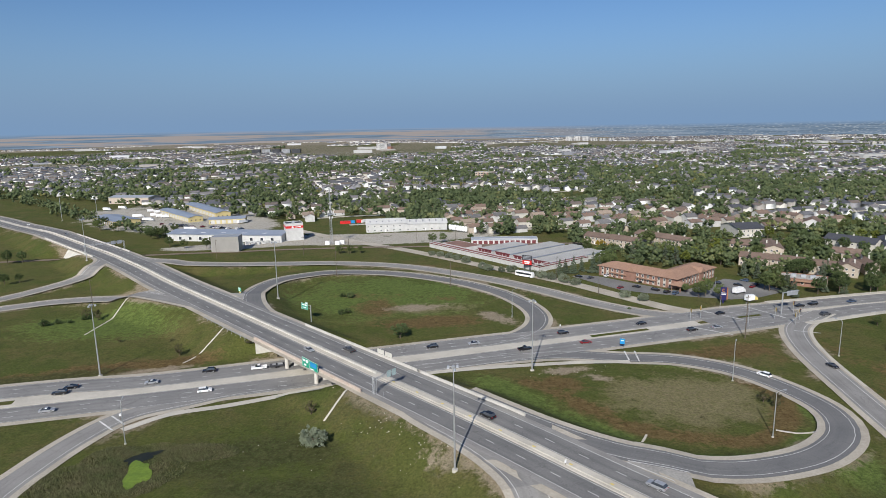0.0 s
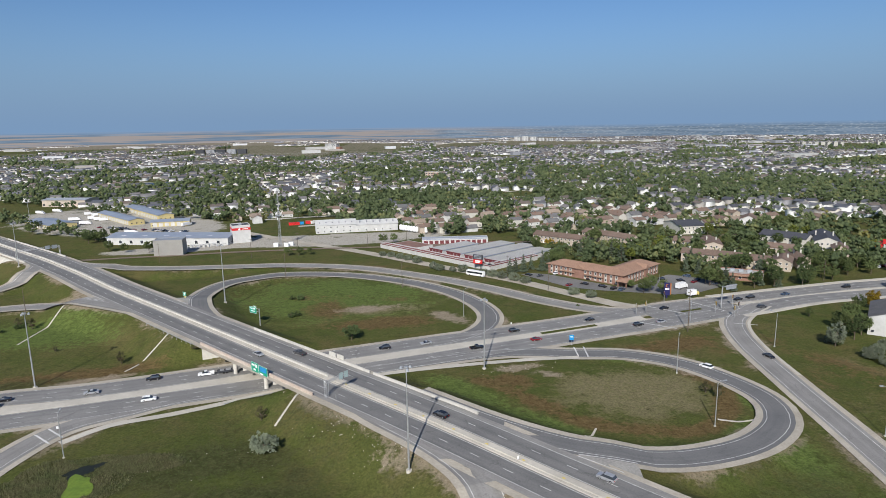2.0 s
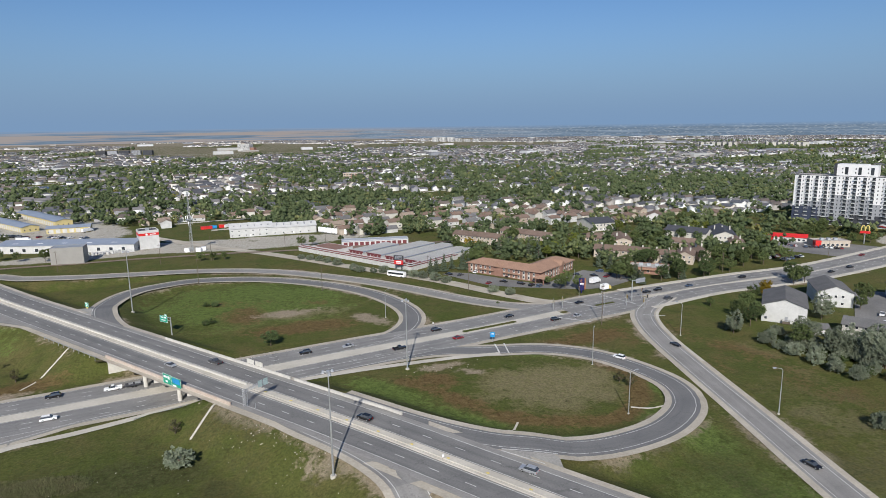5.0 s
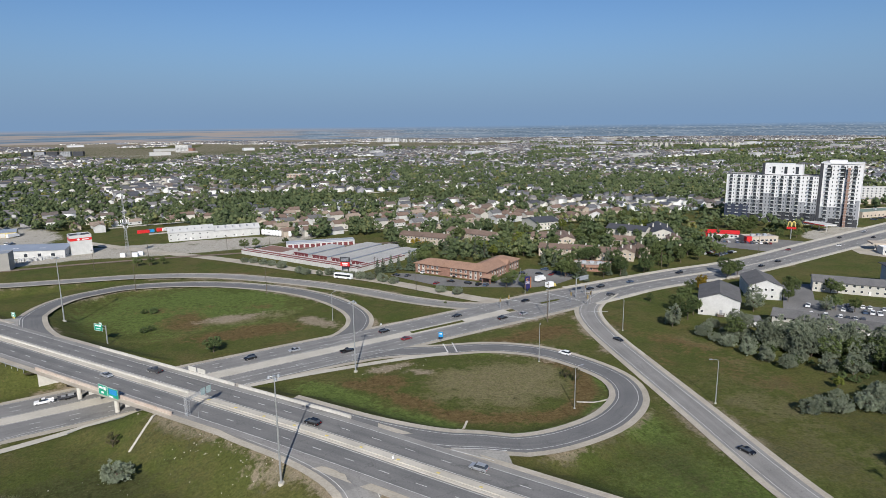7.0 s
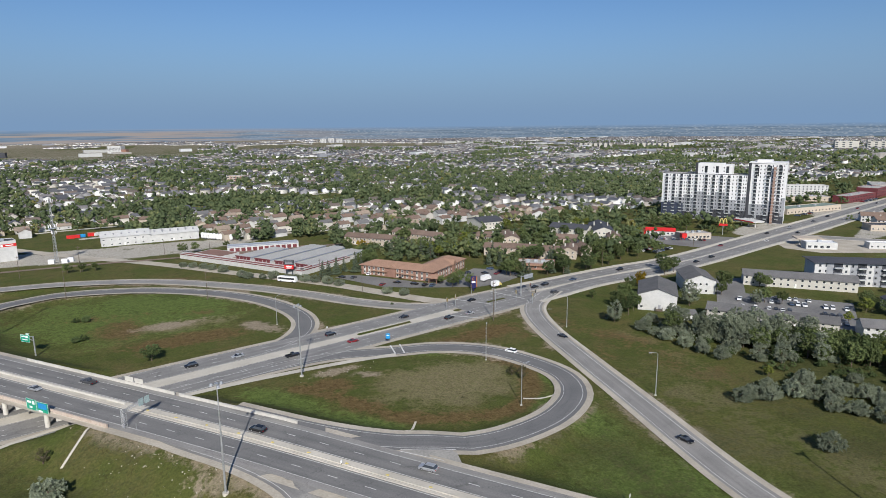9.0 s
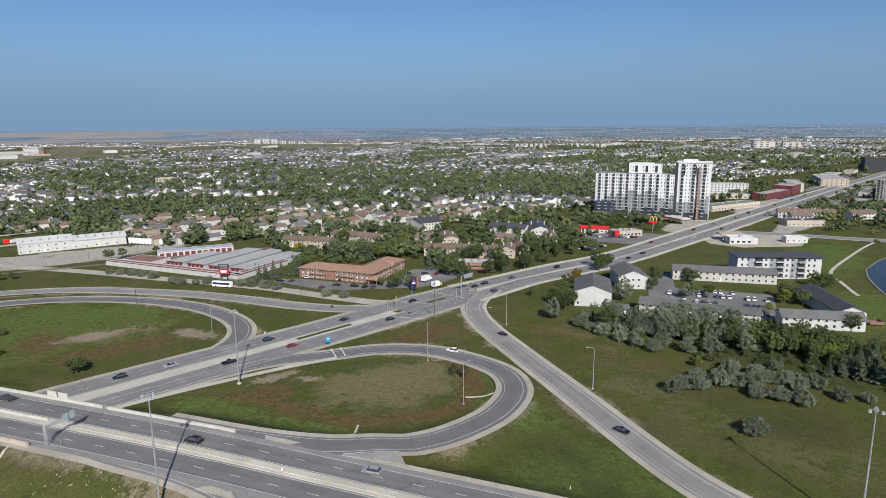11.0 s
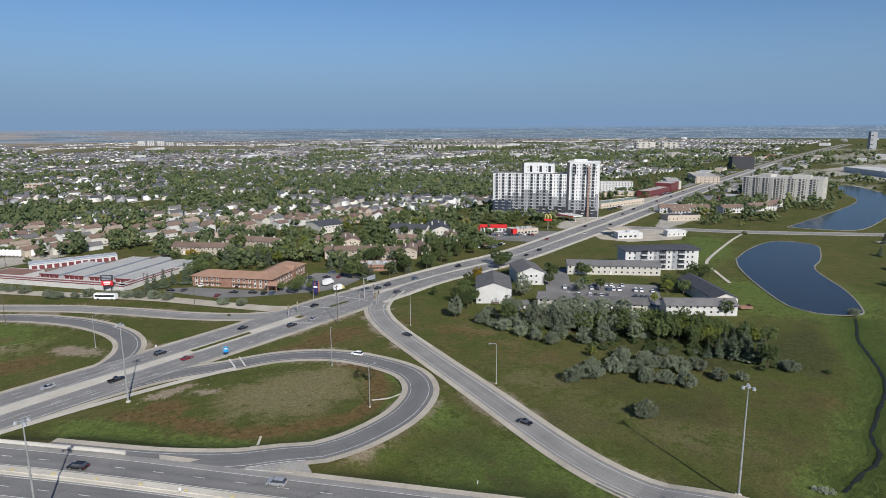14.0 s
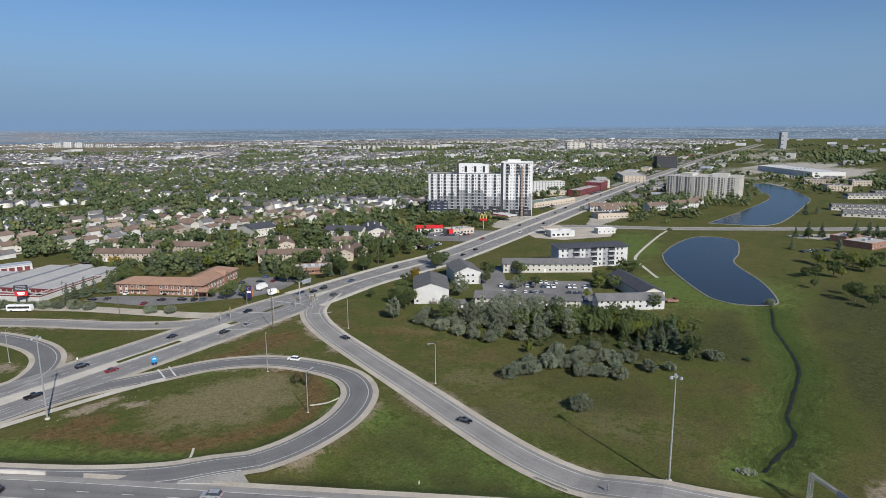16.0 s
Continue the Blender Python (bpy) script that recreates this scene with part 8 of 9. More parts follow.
near_rank = np.argsort(np.hypot(plots[:, 0], plots[:, 1]))
first, plots = plots[near_rank[:90]], plots[near_rank[90:]]
hr = random.Random(12)
HOUSE_ROOFS = [M_BROWNROOF, M_GREYROOF, M_BROWNROOF, mk("tan_shingles", (0.3, 0.24, 0.19), (0.25, 0.2, 0.16), 0.9, 0.3, 2.0, 0.2, vary=0.1)]
HOUSE_WALLS = [(M_WHITEWALL, "white"), (M_CREAM, "cream"), (M_WHITEWALL, "white"), (M_BEIGE, "beige")]
for x, y, turn in first:
    L, W, E, R = hr.uniform(10, 14), hr.uniform(8, 9.5), hr.choice((3.0, 3.2, 5.4)), hr.uniform(1.8, 2.6)
    (wm_, wn), rm_ = hr.choice(HOUSE_WALLS), hr.choice(HOUSE_ROOFS)
    m = pose(x, y, 0, 0, 0, turn) @ pose(-L / 2, -W / 2, 0)
    FOOT.append((m, L, W))
    g = thing("house", m, wn + " suburban house with a pitched shingle roof", "house", "suburban houses")
    part("wall", Shape().house_walls(0, 0, L, W, -0.5, E, R), wm_, g)
    part("roof", Shape().gable(0, 0, L, W, E, R, 0.5), rm_, g)
    for u in (1.2, L - 3.0):
        window(g, pose(u, -0.01, 1.0), 1.6, 1.2)
    part("chimney", Shape().box(L * 0.6, W * 0.55, E, L * 0.6 + 0.8, W * 0.55 + 0.8, E + R + 0.8), M_BRICK, g)
wv, wf, rv, rf = houses(plots)
hs = tagged(new("town_houses"), "countless pale suburban houses with brown and grey roofs", "houses", kind="stuff")
part("walls", mesh_of("walls", wv, wf, M_FARWALL), None, hs)
part("roofs", mesh_of("roofs", rv, rf, M_FARROOF), None, hs)

# streets between the plots
sv, sf = [], []
for v in np.arange(300, 2600, 62.0):
    us = np.arange(-1700, 2800, 25.0)
    wob = 22 * np.sin(us / 170 + v / 320) + 14 * np.sin(us / 71)
    pa = np.outer(us, U_) + np.outer(v + wob - 3.5, V_)
    pb = np.outer(us, U_) + np.outer(v + wob + 3.5, V_)
    for k in range(len(us) - 1):
        c = pa[k:k + 1]
        if not in_sight(c)[0] or c[0, 1] < np.interp(c[0, 0], *START) + 8 or c[0, 1] < art_y(c[0, 0]) + 60 or np.hypot(*c[0]) > 2500:
            continue
        i = len(sv)
        sv += [(*pa[k], -0.05), (*pa[k + 1], -0.05), (*pb[k + 1], -0.05), (*pb[k], -0.05)]
        sf.append((i, i + 1, i + 2, i + 3))
tagged(new("town_streets", mesh_of("town_streets", np.array(sv), np.array(sf), M_CONC)), "grey residential streets between the houses", "streets", kind="stuff")

# trees of the town: thick near the interchange, thin in the new estates far out
WOODS = ([-1600, -900, -428, -330, -200, -90, 0, 25, 98, 104, 122, 176, 182, 204, 214, 262, 300, 330, 345, 420, 440, 500, 560, 700, 1139, 2000, 4000], [1480, 1100, 790, 715, 640, 562, 560, 506, 506, 396, 378, 372, 345, 318, 316, 330, 345, 375, 410, 440, 500, 500, 520, 590, 700, 960, 1540])
n = 150000
r = np.sqrt(rng.rand(n) * (3400 ** 2 - 300 ** 2) + 300 ** 2)
b = np.radians(rng.uniform(-41, 83, n))
tp = np.stack([r * np.sin(b), r * np.cos(b)], 1)
extra = np.stack([rng.uniform(-450, 900, 9000), rng.uniform(300, 900, 9000)], 1)
tp = np.concatenate([tp, extra])
r, b = np.hypot(tp[:, 0], tp[:, 1]), np.arctan2(tp[:, 0], tp[:, 1])
n = len(tp)
thick = np.interp(r, [0, 900, 1300, 1600, 2000, 2400, 2900], [0.8, 0.72, 0.66, 0.56, 0.47, 0.42, 0.38])
thick *= np.where(np.degrees(b) > 25, np.interp(r, [900, 2000, 3400], [1, 1.2, 1.2]), 1.0)
south = tp[:, 1] < art_y(tp[:, 0]) - 40
ok = np.where(south, ((tp[:, 0] > 905) | ((tp[:, 0] > 640) & (tp[:, 1] > 325) & (tp[:, 1] < art_y(tp[:, 0]) - 60)) | ((tp[:, 0] > 820) & (tp[:, 1] < 180))) & ~inside(tp, LAKE), (tp[:, 1] > np.interp(tp[:, 0], *WOODS)) & (tp[:, 1] > art_y(tp[:, 0]) + 34))
ok &= ~((np.abs(tp[:, 1] - art_y(tp[:, 0])) < 60) & (tp[:, 0] > 420) & (rng.rand(n) < 0.85))
ok &= ~((tp[:, 0] > 1170) & (tp[:, 0] < 1560) & (tp[:, 1] > 270) & (tp[:, 1] < 560) & south)
ok &= (soft_noise(tp[:, 0], tp[:, 1], 150, 31) * 0.6 + soft_noise(tp[:, 0], tp[:, 1], 55, 32) * 0.4 + rng.rand(n) * 0.38) < thick
ok &= ~meadow(np.degrees(b), r)
ok &= ~(south & (rng.rand(n) < np.where(tp[:, 1] > art_y(tp[:, 0]) - 330, 0.72, 0.4)))
ok &= np.hypot((tp[:, 0] - -407) / 72, (tp[:, 1] - 1112 + 14) / 52) > 1
ok &= clear_of_buildings(tp, 2.5)
ok &= ~((np.abs(tp[:, 0] + 95) < 42) & (tp[:, 1] < 625))
ok &= ~((tp[:, 0] > 318) & (tp[:, 0] < 400) & (tp[:, 1] > 335) & (tp[:, 1] < 396)) & ~((tp[:, 0] > 400) & (tp[:, 0] < 520) & (tp[:, 1] > 350) & (tp[:, 1] < 420))
# groves among the shops, terraces and flats along the arterial
GROVES = [(564, 357), (600, 373), (635, 388), (668, 394), (576, 321), (632, 346), (603, 324), (670, 358), (631, 313), (696, 336), (591, 284), (765, 350), (668, 299), (796, 348), (690, 298), (717, 300), (753, 310), (716, 289), (762, 302), (829, 320), (530, 298), (544, 295), (581, 293), (620, 356), (744, 391), (559, 335), (656, 338), (456, 474), (494, 505), (416, 452), (383, 432), (382, 456), (691, 496), (757, 539), (717, 502), (803, 557), (849, 580), (904, 602), (935, 575), (899, 538), (973, 572), (940, 543), (650, 487), (1069, 719), (1153, 755), (797, 626), (423, 398), (430, 416), (466, 427), (404, 401), (1061, 592), (1058, 669)]
GROVES += [(x_, float(np.interp(x_, ART_N[:, 0], ART_N[:, 1])) + o_) for x_ in range(620, 2200, 60) for o_ in (24, 62, -44, -78)]
grove = np.concatenate([np.array(g_) + rng.normal(size=(5, 2)) * (5 + 0.006 * g_[0]) for g_ in GROVES])
grove = grove[clear_of_buildings(grove, 2.0) & ~inside(grove, LAKE) & (np.abs(grove[:, 1] - art_y(grove[:, 0]) + 8) > 22)]
BELTS = [((-652, 922), (-528, 800), 30, 6), ((-528, 800), (-398, 668), 40, 6), ((-398, 668), (-316, 592), 26, 5), ((-316, 592), (-225, 512), 18, 4), ((560, 365), (650, 335), 30, 7), ((655, 345), (745, 310), 30, 8)]
belt = np.concatenate([np.array(a_) + np.outer(rng.rand(k_), np.array(b_) - np.array(a_)) + rng.normal(size=(k_, 2)) * w_ for a_, b_, k_, w_ in BELTS])
grove = np.concatenate([grove, belt[clear_of_buildings(belt, 2.0) & ~inside(belt, LAKE)]])
tp, r = np.concatenate([tp[ok], grove]), np.concatenate([r[ok], np.hypot(grove[:, 0], grove[:, 1])])
vv_ = (tp @ V_ - 300 - 22 * np.sin(tp @ U_ / 170 + tp @ V_ / 320) - 14 * np.sin(tp @ U_ / 71)) % 62
street = (np.minimum(vv_, 62 - vv_) < 4.0) & (tp[:, 0] < 2000) & (tp[:, 1] > np.interp(tp[:, 0], *START))
tp, r = tp[~street], r[~street]
vs_, fs_, ts_, k0 = [], [], [], 0
for grp, per, lump, sprays in ((r < 560, 16, 0.34, 6), ((r >= 560) & (r < 1000), 9, 0.42, 3), ((r >= 1000) & (r < 1700), 4, 0.6, 0), (r >= 1700, 1, 1.1, 0)):
    q = tp[grp]
    m_ = len(q)
    size = 2.0 + 3.4 * rng.rand(m_) ** 1.4
    off = rng.normal(size=(m_, per, 3)) * np.array([0.5, 0.5, 0.42]) * size[:, None, None]
    c = np.stack([q[:, 0], q[:, 1], 0.2 + size * 1.25], 1)[:, None, :] + off
    c[:, :, 2] = np.maximum(c[:, :, 2], 0.5 * size[:, None])
    rad = (lump * size)[:, None] * rng.uniform(0.65, 1.2, (m_, per))
    v, f = clumps(rng, c.reshape(-1, 3), rad.ravel(), 0.95, 0.34, True)
    tone = np.clip(rng.beta(1.8, 2.8, m_) + (rng.rand(m_) < 0.03) * 0.4, 0, 1)
    vs_.append(v)
    fs_.append(f + k0)
    ts_.append(np.repeat(np.clip(tone[:, None] + rng.normal(size=(m_, per)) * 0.07, 0, 1).ravel(), 6))
    k0 += len(v)
    if sprays:
        lv, lf = leaves(rng, c.reshape(-1, 3), rad.ravel(), sprays, 0.42 if per > 6 else 0.6)
        vs_.append(lv)
        fs_.append(lf + k0)
        ts_.append(np.repeat(np.repeat(tone, per * sprays), 3))
        k0 += len(lv)
canopy = mesh_of("town_trees", np.concatenate(vs_), np.concatenate(fs_), M_FARTREE, True)
at = canopy.attributes.new("tone", "FLOAT", "POINT")
at.data.foreach_set("value", np.concatenate(ts_).astype(np.float32))
tagged(new("town_trees", canopy), "thick green canopy of suburban trees", "trees", kind="stuff")

# larger pale blocks far out: schools, stores, sheds
sh = Shape()
for k in range(300):
    rr_k, bb = random.Random(k).uniform(1500, 4700), radians(random.Random(k + 999).uniform(-36, 82))
    x, y = rr_k * math.sin(bb), rr_k * math.cos(bb)
    rk = random.Random(k * 7 + 1)
    if math.degrees(bb) < 20 and rk.random() < 0.72:
        continue
    if abs(y - art_y(x)) < 45 or (y < art_y(x) and x < 1650):
        continue
    L, W, Hh = rk.uniform(25, 90), rk.uniform(15, 40), rk.uniform(5, 12)
    c, s = math.cos(0.28), math.sin(0.28)
    loc = [(-L / 2, -W / 2), (L / 2, -W / 2), (L / 2, W / 2), (-L / 2, W / 2)]
    sh.slab([(x + u * c - v * s, y + u * s + v * c) for u, v in loc], -0.5, Hh)
tagged(part("far_blocks", sh, mk("far_block_walls", (0.6, 0.58, 0.55), (0.6, 0.58, 0.55), 0.8, 0.1, 1.0, 0.0, island=True, palette=[(0.46, 0.46, 0.46), (0.34, 0.32, 0.3), (0.4, 0.4, 0.39), (0.24, 0.25, 0.28), (0.55, 0.56, 0.58)])), "pale commercial blocks scattered over the far city", "buildings", kind="stuff")
# blocks that stand out beyond the first estates
hb = flat_block("hospital", (-274, 2652), (-226, 2624), 26, 27.0, M_WHITEWALL, M_GRAVELROOF, "white six-storey hospital block on open land", "hospital", 6, 6.0, (4.0, 1.6), units=3)
part("wing", Shape().box(48, 2, -0.5, 74, 20, 15), M_BRICK, hb, "reddish brick wing")
sb = flat_block("school", (58, 1083), (84, 1072), 18, 11.0, M_BEIGE, M_GRAVELROOF, "beige three-storey school block with brown stripes", "school", 3, 5.0, (3.0, 1.6), units=2)
for x in (6, 14, 22):
    part("stripe", Shape().box(x, -0.14, 0, x + 1.6, -0.02, 11), M_BRICK, sb)
for k in range(5):
    flat_block("estate_flats", (-745 + 40 * k, 2469 - 2 * k), (-713 + 40 * k, 2467 - 2 * k), 18, 16.0, M_TOWER_G if k % 2 else M_TOWER_D, M_DARKROOF, "dark four-storey block of new flats", "apartment block", 4, 5.0, (2.4, 1.6), "estate flats", units=0)
for k in range(6):
    flat_block("estate_flats", (731 + 40 * k, 3698 - 36 * k), (761 + 40 * k, 3674 - 36 * k), 18, (24, 26, 24, 17, 15, 15)[k], M_WHITEWALL, M_GRAVELROOF, "white high block of flats beyond the meadow", "apartment block", 5, 9.0, (5, 2.2), "far white flats", units=0)
# single high landmarks on the skyline
for x, y, w, d, hgt_, lab in ((2560, 870, 22, 18, 62, "unfinished high-rise at the arterial's far end"), (2050, 1480, 70, 20, 26, "row of flats beyond the houses"), (2140, 1430, 60, 20, 24, "row of flats beyond the houses"), (1680, 2060, 150, 16, 14, "long beige terrace of flats"), (1500, 2200, 140, 16, 14, "long beige terrace of flats")):
    flat_block("far_high_rise", (x, y), (x + w * 0.7, y - w * 0.7), d, hgt_, M_TOWER_G if hgt_ > 50 else M_CREAM, M_GRAVELROOF, lab, "apartment block", 4, 20.0, (8, 3), "far high-rises", units=1)


# ---- cars ----
PAINTS = {
    "black": mk("black_car_paint", (0.012, 0.012, 0.014), (0.018, 0.018, 0.02), 0.25, 0.5, 3.0, 0.0, spec=0.6),
    "silver": mk("silver_car_paint", (0.42, 0.43, 0.45), (0.38, 0.39, 0.41), 0.3, 0.5, 3.0, 0.0, metal=0.4),
    "white": mk("white_car_paint", (0.78, 0.78, 0.78), (0.72, 0.72, 0.72), 0.3, 0.5, 3.0, 0.0),
    "red": mk("dark_red_car_paint", (0.2, 0.015, 0.02), (0.17, 0.012, 0.016), 0.3, 0.5, 3.0, 0.0),
    "blue": mk("blue_grey_car_paint", (0.06, 0.09, 0.15), (0.05, 0.08, 0.13), 0.3, 0.5, 3.0, 0.0),
    "grey": mk("dark_grey_car_paint", (0.07, 0.072, 0.078), (0.06, 0.062, 0.068), 0.3, 0.5, 3.0, 0.0),
}
M_TAIL = mk("tail_light_red", (0.4, 0.01, 0.01), (0.35, 0.01, 0.01), 0.3, 0.5, 3.0, 0.0)


def car_master(kind, paint, near=True):
    """A car with its nose to +x, 1.8 m wide, on four wheels."""
    g = thing({"sedan": "car", "suv": "car", "pickup": "pickup_truck"}[kind], Matrix(), f"{paint} {'sedan' if kind == 'sedan' else 'sport utility vehicle' if kind == 'suv' else 'pickup truck'} on the asphalt", "car" if kind != "pickup" else "pickup truck")
    L, W = {"sedan": (4.7, 1.82), "suv": (4.75, 1.88), "pickup": (5.7, 1.95)}[kind]
    h, h0 = L / 2, W / 2
    if kind == "sedan":
        body = [(-h, 0.42), (-h + 0.1, 0.3), (h - 0.15, 0.28), (h, 0.45), (h - 0.06, 0.68), (h - 1.1, 0.86), (-h + 0.75, 0.92), (-h + 0.04, 0.86)]
        glass = [(h - 1.25, 0.86), (h - 2.0, 1.38), (-h + 1.75, 1.4), (-h + 0.7, 0.92)]
        roof = (h - 2.05, -h + 1.7, 1.39)
    elif kind == "suv":
        body = [(-h, 0.5), (-h + 0.1, 0.34), (h - 0.15, 0.32), (h, 0.5), (h - 0.05, 0.85), (h - 1.05, 1.02), (-h + 0.1, 1.05)]
        glass = [(h - 1.15, 1.02), (h - 1.85, 1.62), (-h + 0.6, 1.64), (-h + 0.12, 1.05)]
        roof = (h - 1.9, -h + 0.55, 1.63)
    else:
        body = [(-h, 0.6), (-h + 0.1, 0.42), (h - 0.15, 0.4), (h, 0.6), (h - 0.05, 1.0), (h - 1.5, 1.12), (-h + 2.1, 1.14), (-h + 2.1, 0.75), (-h + 0.15, 0.75), (-h + 0.15, 1.12), (-h, 1.12)]
        glass = [(h - 1.55, 1.12), (h - 2.2, 1.74), (-h + 2.35, 1.76), (-h + 2.15, 1.14)]
        roof = (h - 2.25, -h + 2.35, 1.75)
    part("body", Shape().prism(body, -h0, h0), PAINTS[paint], g)
    if kind == "pickup":
        part("bed_side", Shape().box(-h, -h0, 0.6, -h + 2.1, -h0 + 0.1, 1.14).box(-h, h0 - 0.1, 0.6, -h + 2.1, h0, 1.14), PAINTS[paint], g)
    sh = Shape()
    n = len(glass)
    inset = [0.04, 0.2, 0.2, 0.04]
    verts = [(x, -h0 + i, z) for (x, z), i in zip(glass, inset)] + [(x, h0 - i, z) for (x, z), i in zip(glass, inset)]
    sh.add(verts, [(0, 1, 2, 3), (7, 6, 5, 4)] + [(k, k + 4, (k + 1) % 4 + 4, (k + 1) % 4) for k in range(4)])
    part("glasshouse", sh, M_GLASS, g)
    part("roof", Shape().box(roof[1], -h0 + 0.2, roof[2] - 0.02, roof[0], h0 - 0.2, roof[2] + 0.05, 0.04), PAINTS[paint], g)
    wm = MESHES.get("wheel")
    if wm is None:
        wm = Shape().tube((0, -0.11, 0), (0, 0.11, 0), 0.34, 0.34, 14).mesh("wheel")
        wm.materials.append(M_RUBBER)
        MESHES["wheel"] = wm
        rm = Shape().tube((0, -0.12, 0), (0, 0.12, 0), 0.2, 0.2, 10).mesh("rim")
        rm.materials.append(M_STEEL)
        MESHES["rim"] = rm
    for x in (-h + 0.95, h - 0.95):
        for y in (-h0 + 0.1, h0 - 0.1):
            w = part("wheel", wm, None, g, m=pose(x, y, 0.34))
            if near:
                part("rim", MESHES["rim"], None, w)
    if near:
        for y in (-h0 + 0.12, h0 - 0.42):
            part("headlight", block_mesh("headlight", 0.08, 0.3, 0.16, M_LENS), None, g, m=pose(h - 0.1, y, 0.56))
            part("tail_light", block_mesh("tail_light", 0.06, 0.3, 0.18, M_TAIL), None, g, m=pose(-h - 0.01, y, 0.66))
    return g


CARS = {}


def park(kind, paint, x, y, turn, z=0.07, group="cars"):
    m = pose(x, y, z, 0, 0, turn)
    near = math.hypot(x, y) < 300
    key = (kind, paint, near)
    if key in CARS:
        copy_thing(CARS[key], m)
    else:
        CARS[key] = car_master(kind, paint, near)
        CARS[key].matrix_basis = m
        CARS[key]["group"] = group


ART_A = 15.5
# traffic on the arterial
for kind, paint, x, y, turn in (("sedan", "silver", -129, 187.5, ART_A), ("suv", "black", -133, 201, ART_A + 180), ("sedan", "black", -132, 206, ART_A + 180), ("sedan", "silver", -105, 209, ART_A + 180), ("suv", "black", -88, 219, ART_A + 180), ("pickup", "white", -70, 221, ART_A + 180), ("suv", "white", -83, 201, ART_A), ("suv", "black", -5, 240.5, ART_A + 180), ("sedan", "silver", 12, 244, ART_A + 180), ("suv", "black", 51, 255, 18), ("sedan", "black", 88, 266, 198), ("suv", "black", 107, 256, 18), ("sedan", "black", 129, 279, 198), ("sedan", "blue", 201, 295, 195), ("sedan", "black", 172, 289, 195), ("suv", "black", 180, 291.5, 195), ("suv", "grey", 176, 275, 15), ("suv", "black", 241, 304, 192), ("pickup", "black", 32, 236, 16), ("sedan", "red", 58, 243, 17), ("sedan", "silver", 119, 259, 18),
                                 ("sedan", "red", 357, 337, 200), ("suv", "black", 320, 309, 14), ("sedan", "white", 402, 336, 18), ("sedan", "black", 430, 360, 198), ("suv", "silver", 470, 372, 198), ("sedan", "black", 455, 352, 18), ("sedan", "grey", 520, 388, 198), ("suv", "black", 560, 404, 198), ("sedan", "white", 610, 402, 18), ("suv", "red", 640, 430, 198), ("sedan", "black", 700, 450, 198), ("sedan", "silver", 690, 430, 18), ("suv", "grey", 760, 472, 198), ("sedan", "white", 840, 496, 198), ("sedan", "black", 300, 302, 14), ("suv", "silver", 285, 313, 192)):
    park(kind, paint, x, y, turn)
# on the slip roads and the highway
park("sedan", "black", 141, 213, 284)
park("suv", "white", 112.5, 206, 122)
park("sedan", "black", 124, 124, 284)
HT = math.degrees(math.atan2(D[1], D[0]))
for kind, paint, s, off, turn in (("sedan", "silver", -196, -3.6, 0), ("pickup", "grey", -185, 6.8, 180), ("suv", "black", -112, 3.6, 180), ("suv", "silver", -62, 6.8, 180), ("sedan", "silver", -580, 5.0, 180), ("sedan", "white", -700, 6.5, 180), ("suv", "black", -30, -6.8, 0)):
    x, y, z = hw_point(s, off, 0.05)
    park(kind, paint, x, y, HT + turn, z)
# beside the motel
for k, (x, y, paint, kind) in enumerate(((80, 357, "black", "sedan"), (86, 353, "grey", "sedan"), (97, 357.5, "white", "suv"), (102, 354, "black", "sedan"), (109.5, 345, "black", "suv"), (112.5, 342, "black", "sedan"), (97, 330, "red", "sedan"), (106, 331, "black", "sedan"), (114, 323.5, "black", "suv"), (118.5, 318.5, "black", "suv"), (122, 316, "blue", "suv"), (152, 335, "black", "suv"), (162, 331, "black", "sedan"), (168, 327, "red", "sedan"), (172, 331, "black", "sedan"), (170, 340, "blue", "suv"), (176, 320, "grey", "sedan"))):
    park(kind, paint, x, y, (-48, 40, 42, 132)[k % 4], -0.1)
# the terrace car park: rows of cars
pr_ = random.Random(4)
ux, uy = 0.66, -0.75
for row, (x0, y0) in enumerate(((262, 233), (255, 226), (246, 216), (238, 207))):
    for k in range(17):
        if pr_.random() < 0.42:
            continue
        park(pr_.choice(("sedan", "suv", "sedan", "suv", "pickup")), pr_.choice(("black", "white", "silver", "grey", "white", "white", "blue", "black")), x0 + ux * k * 2.9, y0 + uy * k * 2.9, 42 + pr_.uniform(-3, 3) + 180 * (row % 2), -0.1)
# by the diner, the mall and the flats
for x0, y0, dx, dy, n_, turn in ((338, 378, 2.6, -1.8, 9, 60), (330, 384, 2.6, -1.8, 10, 60), (345, 372, 2.6, -1.8, 8, 60), (290, 345, 2.6, 1.0, 8, 100), (296, 338, 2.6, 0.9, 9, 100), (300, 247, 2.7, -2.0, 10, 45), (700, 466, 2.8, 0.8, 16, 105), (1110, 440, 2.8, 0.8, 26, 105), (1100, 458, 2.8, 0.8, 26, 105), (480, 142, 2.4, -1.6, 8, 60), (540, 420, 2.8, 0.8, 12, 105)):
    for k in range(n_):
        if pr_.random() < 0.25:
            continue
        park(pr_.choice(("sedan", "suv", "pickup")), pr_.choice(("black", "white", "silver", "grey", "red", "blue")), x0 + dx * k, y0 + dy * k, turn + pr_.uniform(-4, 4), -0.1)
